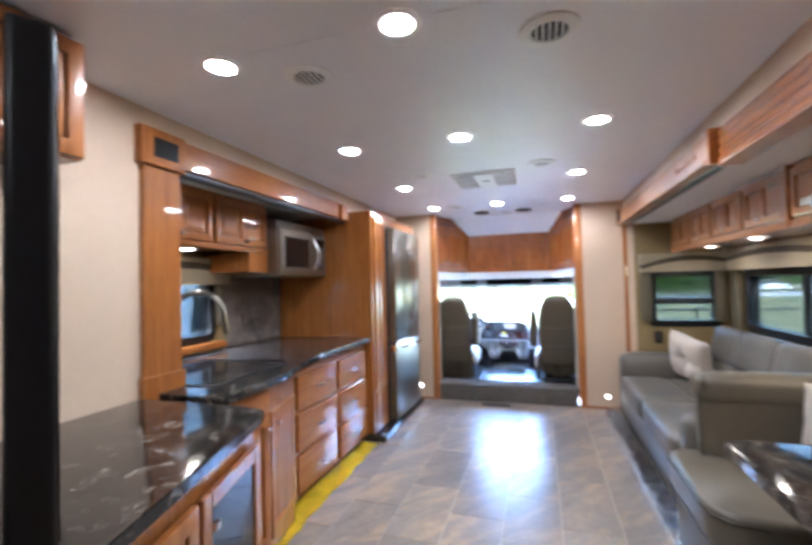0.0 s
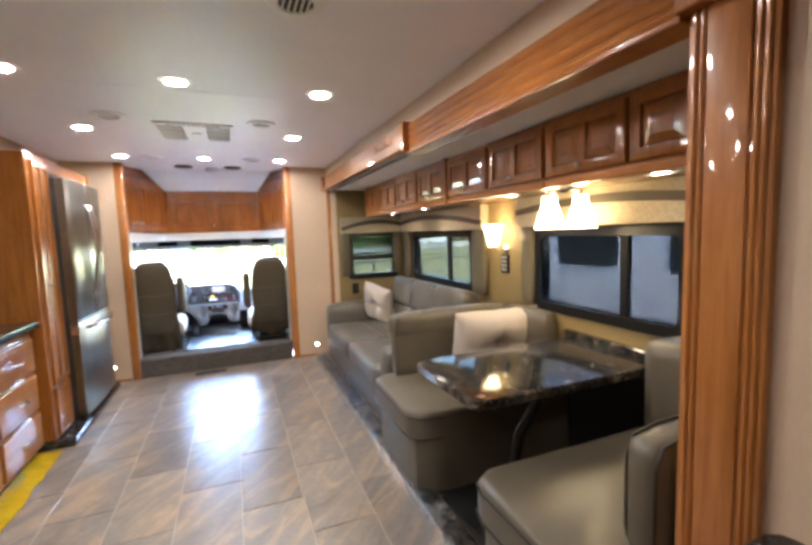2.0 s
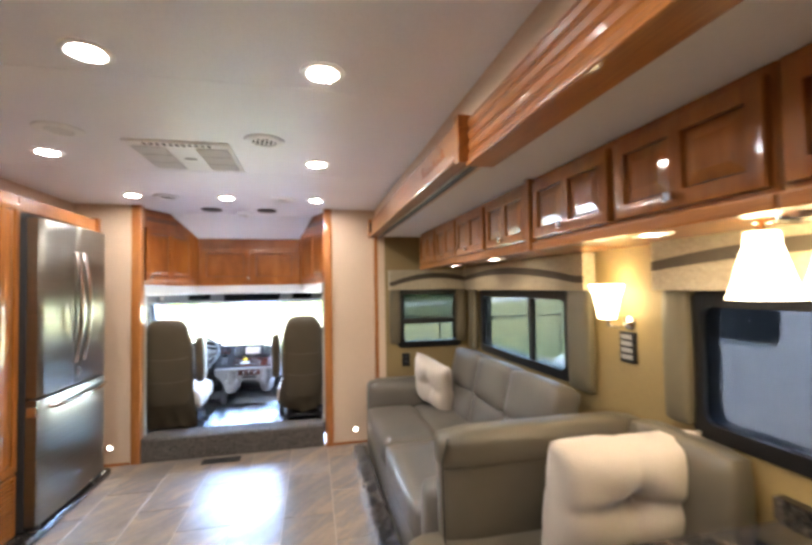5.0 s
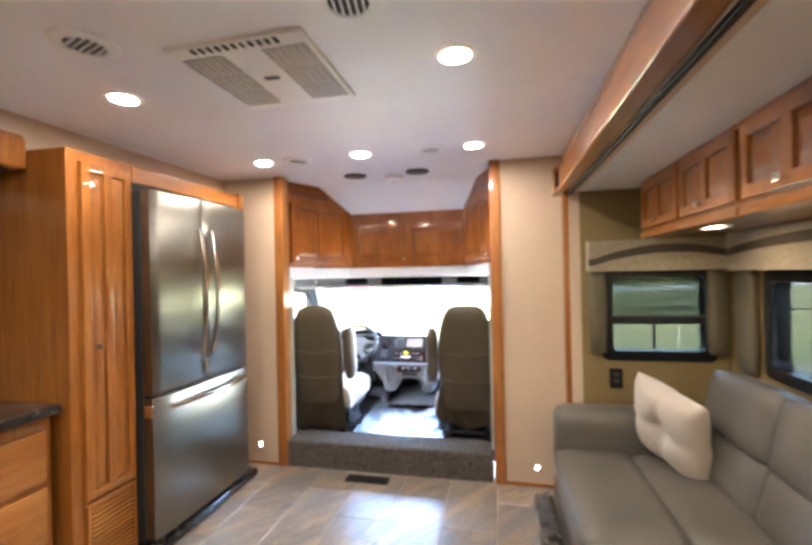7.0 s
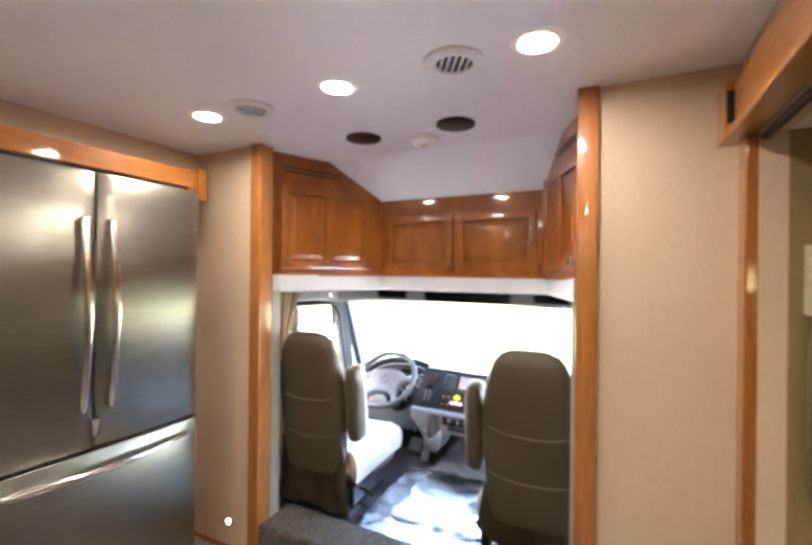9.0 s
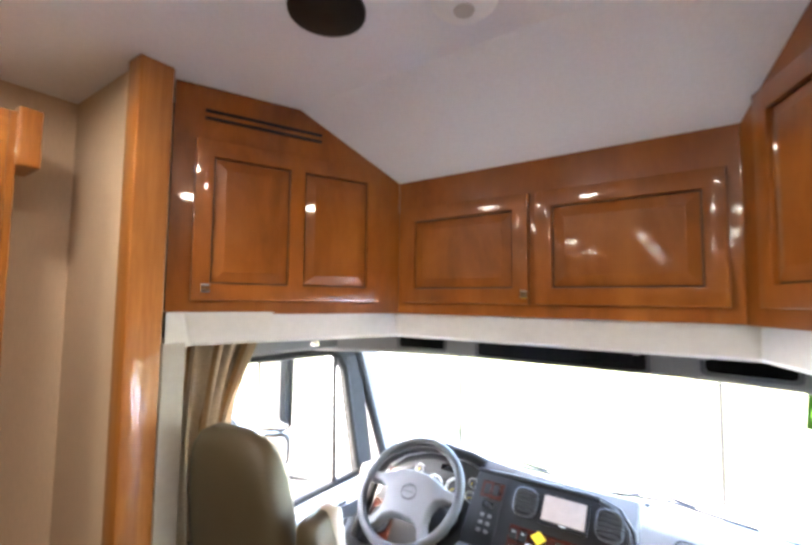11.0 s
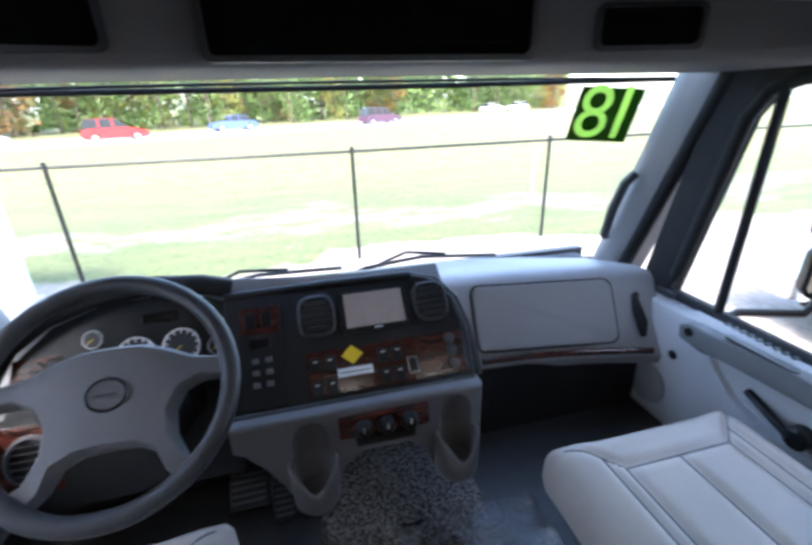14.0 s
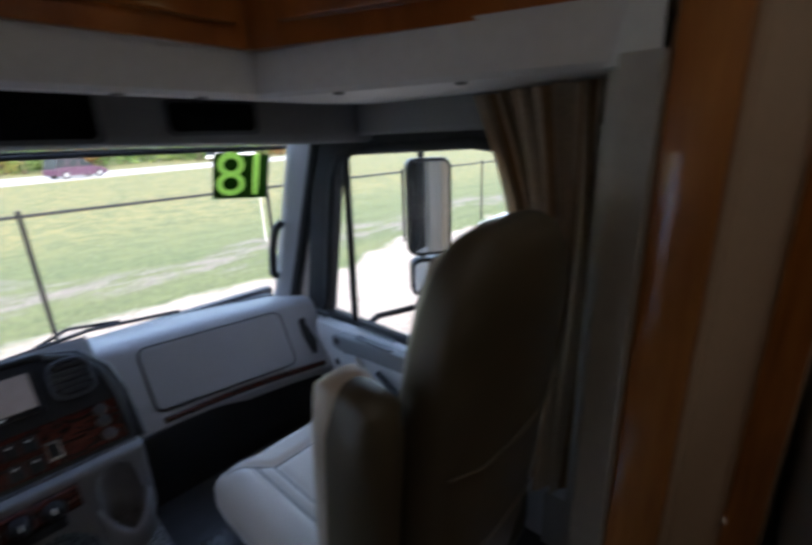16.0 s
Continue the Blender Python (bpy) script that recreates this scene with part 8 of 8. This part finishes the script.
# own bonnet, seen over the dashboard
oh = thing("bonnet", "beige bonnet of the motorhome in front of the windscreen", "bonnet", (0, 7, 0.2))
bm = bmesh.new()
rows = []
for y, w, z1 in ((6.48, 1.0, 0.52), (6.9, 0.95, 0.42), (7.4, 0.85, 0.26), (7.9, 0.7, 0.02)):
    rows.append([bm.verts.new(p) for p in ((-w, y, -0.5), (-w, y, z1 - 0.22), (-w * 0.6, y, z1), (0, y, z1 + 0.02), (w * 0.6, y, z1), (w, y, z1 - 0.22), (w, y, -0.5))])
for p, q in zip(rows, rows[1:]):
    for k in range(6):
        bm.faces.new((p[k], p[k + 1], q[k + 1], q[k]))
bm.faces.new(rows[-1])
part("shell", bm, paint("beige coach paint", (0.27, 0.225, 0.18)), oh, smooth=50)
part("cowl", box(-1.05, 1.05, 6.44, 6.62, 0.44, 0.545, 0.02), DARKGREY, oh, "dark cowl below the windscreen")

# ---- trees ----
BARK = plain("grey brown bark", (0.09, 0.07, 0.05), 0.9, grain=0.3, scale=12, bump=0.6)


def leaf_mat(name, a, b_):
    m, t, b = shader(name)
    geo = t.nodes.new("ShaderNodeNewGeometry")
    info = t.nodes.new("ShaderNodeObjectInfo")
    c = ramp(t, geo.outputs["Random Per Island"], [(0.0, a), (1.0, b_)])
    c = mixed(t, 1.0, c, ramp(t, info.outputs["Random"], [(0.0, (0.75, 0.8, 0.75)), (1.0, (1.2, 1.1, 1.0))]), "MULTIPLY")
    t.links.new(c, b.inputs["Base Color"])
    b.inputs["Roughness"].default_value = 0.7
    b.inputs["Subsurface Weight"].default_value = 0.0
    return m


LEAF = [leaf_mat("green foliage", (0.03, 0.07, 0.012), (0.1, 0.16, 0.035)), leaf_mat("yellow green foliage", (0.1, 0.12, 0.02), (0.24, 0.2, 0.04)), leaf_mat("rusty foliage", (0.09, 0.06, 0.02), (0.22, 0.11, 0.03))]


def tree(seed, height, leaf, label):
    random.seed(seed)
    ob = thing("tree", label, "tree", (0, 0, 0), "trees beyond the road")
    trunk = tube([(0, 0, 0), (0.1, 0.05, height * 0.25), (-0.05, 0.1, height * 0.5), (0.1, 0, height * 0.8)], lambda t: 0.22 * (1 - 0.8 * t), 8)
    tips = []
    for k in range(9):
        z = height * (0.22 + 0.6 * k / 9)
        a = k * 2.4 + random.random()
        r = height * random.uniform(0.16, 0.28) * (1.1 - 0.5 * k / 9)
        tip = (r * math.cos(a), r * math.sin(a), z + height * 0.14)
        tube([(0, 0, z), (tip[0] * 0.5, tip[1] * 0.5, z + height * 0.05), tip], lambda t: 0.08 * (1 - 0.8 * t), 5, trunk)
        tips.append(Vector(tip))
    part("trunk", trunk, BARK, ob, smooth=60)
    tips += [Vector((0.1, 0, height * 0.85)), Vector((0, 0, height * 0.25)), Vector((0.8, -0.9, height * 0.14)), Vector((-0.9, -0.6, height * 0.1))]
    verts, faces = [], []
    for tip in tips:
        spread = height * random.uniform(0.09, 0.15)
        for _ in range(85):
            c = tip + Vector((random.gauss(0, 1), random.gauss(0, 1), random.gauss(0, 0.8))) * spread * 0.6
            u = Vector((random.gauss(0, 1), random.gauss(0, 1), random.gauss(0, 1))).normalized()
            w = u.orthogonal().normalized()
            s = random.uniform(0.12, 0.28)
            n = len(verts)
            verts += [c - u * s, c + w * s * 0.5, c + u * s, c - w * s * 0.5]
            faces.append((n, n + 1, n + 2, n + 3))
    me = bpy.data.meshes.new("crown")
    me.from_pydata([tuple(v) for v in verts], [], faces)
    me.materials.append(leaf)
    cr = new("crown", me)
    cr.parent = ob
    BASE[cr] = Vector()
    return ob


kinds = [tree(1, 11, LEAF[0], "broad green deciduous tree at the roadside"), tree(2, 13, LEAF[0], "tall green deciduous tree"), tree(3, 9, LEAF[1], "smaller tree turning yellow"), tree(4, 12, LEAF[0], "dense dark green tree"), tree(5, 8, LEAF[2], "small tree with rusty autumn leaves")]
for k_ in kinds:
    BASE[k_] = Vector()
random.seed(12)
spots = []
for i in range(120):
    x = -64 + 1.05 * i + random.uniform(-1, 1)
    d = random.choice((11.5, 14, 17.5, 21))
    y = 57.0 + (x - 0.6) * math.tan(radians(RA)) + d + random.uniform(-1.5, 1.5)
    if 9 < x < 33 and d < 17 + 14 * (x > 18):
        y += 24
    spots.append((x, y))
for i, (x, y) in enumerate(spots):
    k = random.choice((0, 1, 1, 3, 3, 0, 2, 4))
    m = pose(x, y, GZ, 0, 0, random.uniform(0, 360)) @ Matrix.Scale(random.uniform(0.6, 1.15), 4)
    if i < 5:
        kinds[i].matrix_basis = m
    else:
        t_ = copy_thing(kinds[k], m)
        t_.scale = m.to_scale()

# the closed edge of the wood behind the single trees
random.seed(77)
verts, faces = [], []
for k in range(15000):
    x = random.uniform(-75, 70)
    rise = 9.0 + 2.5 * math.sin(x * 0.31) + 1.8 * math.sin(x * 0.83 + 1)
    c = Vector((x, 81.0 + (x - 0.6) * math.tan(radians(RA)) + random.gauss(0, 1.2), GZ + rise * random.random() ** 0.8))
    u = Vector((random.gauss(0, 1), random.gauss(0, 0.5), random.gauss(0, 1))).normalized()
    w = u.orthogonal().normalized()
    r = random.uniform(0.3, 0.75)
    n = len(verts)
    verts += [tuple(c - u * r), tuple(c + w * r * 0.6), tuple(c + u * r), tuple(c - w * r * 0.6)]
    faces.append((n, n + 1, n + 2, n + 3))
me = bpy.data.meshes.new("woodland")
me.from_pydata(verts, [], faces)
me.materials.append(LEAF[0])
tagged(new("woodland", me), "dense green edge of a wood beyond the road", "woodland", kind="stuff")

for ob in list(scene.objects):
    if ob.parent is None and ob.name.split(".")[0] == "chain_link_fence":
        ob.matrix_basis = Matrix.Translation((0.25, 0.08, 0.05)) @ ob.matrix_basis

# ---- floor tiles ----
tile_mesh = {}


def tile_data(w, l):
    key = (round(w, 3), round(l, 3))
    if key not in tile_mesh:
        bm = bmesh.new()
        g, d = 0.0022, 0.0016
        lo = [bm.verts.new((x, y, -0.006)) for x, y in ((g, g), (w - g, g), (w - g, l - g), (g, l - g))]
        mi = [bm.verts.new((x, y, -d)) for x, y in ((g, g), (w - g, g), (w - g, l - g), (g, l - g))]
        hi = [bm.verts.new((x, y, 0)) for x, y in ((g + d, g + d), (w - g - d, g + d), (w - g - d, l - g - d), (g + d, l - g - d))]
        bm.faces.new(hi)
        for a, b in ((lo, mi), (mi, hi)):
            for k in range(4):
                bm.faces.new((a[k], a[(k + 1) % 4], b[(k + 1) % 4], b[k]))
        me = bpy.data.meshes.new("tile")
        bm.to_mesh(me)
        bm.free()
        me.materials.append(TILE)
        tile_mesh[key] = me
    return tile_mesh[key]


floor = bpy.data.objects["floor"]
for i in range(-5, 4):
    x0 = 0.16 + 0.305 * i
    x1 = min(x0 + 0.305, 1.24)
    y = 2.42 - 0.6 * 8 + (0.0 if i % 2 else 0.3)
    # columns run from the back wall to the cab step
    while y < YF + 0.01:
        a, b = max(y, -2.3), min(y + 0.6, YF + 0.03)
        if b - a > 0.02:
            t_ = new("tile", tile_data(x1 - x0, b - a))
            t_.location, t_.parent = (x0, a, 0), floor
        y += 0.6
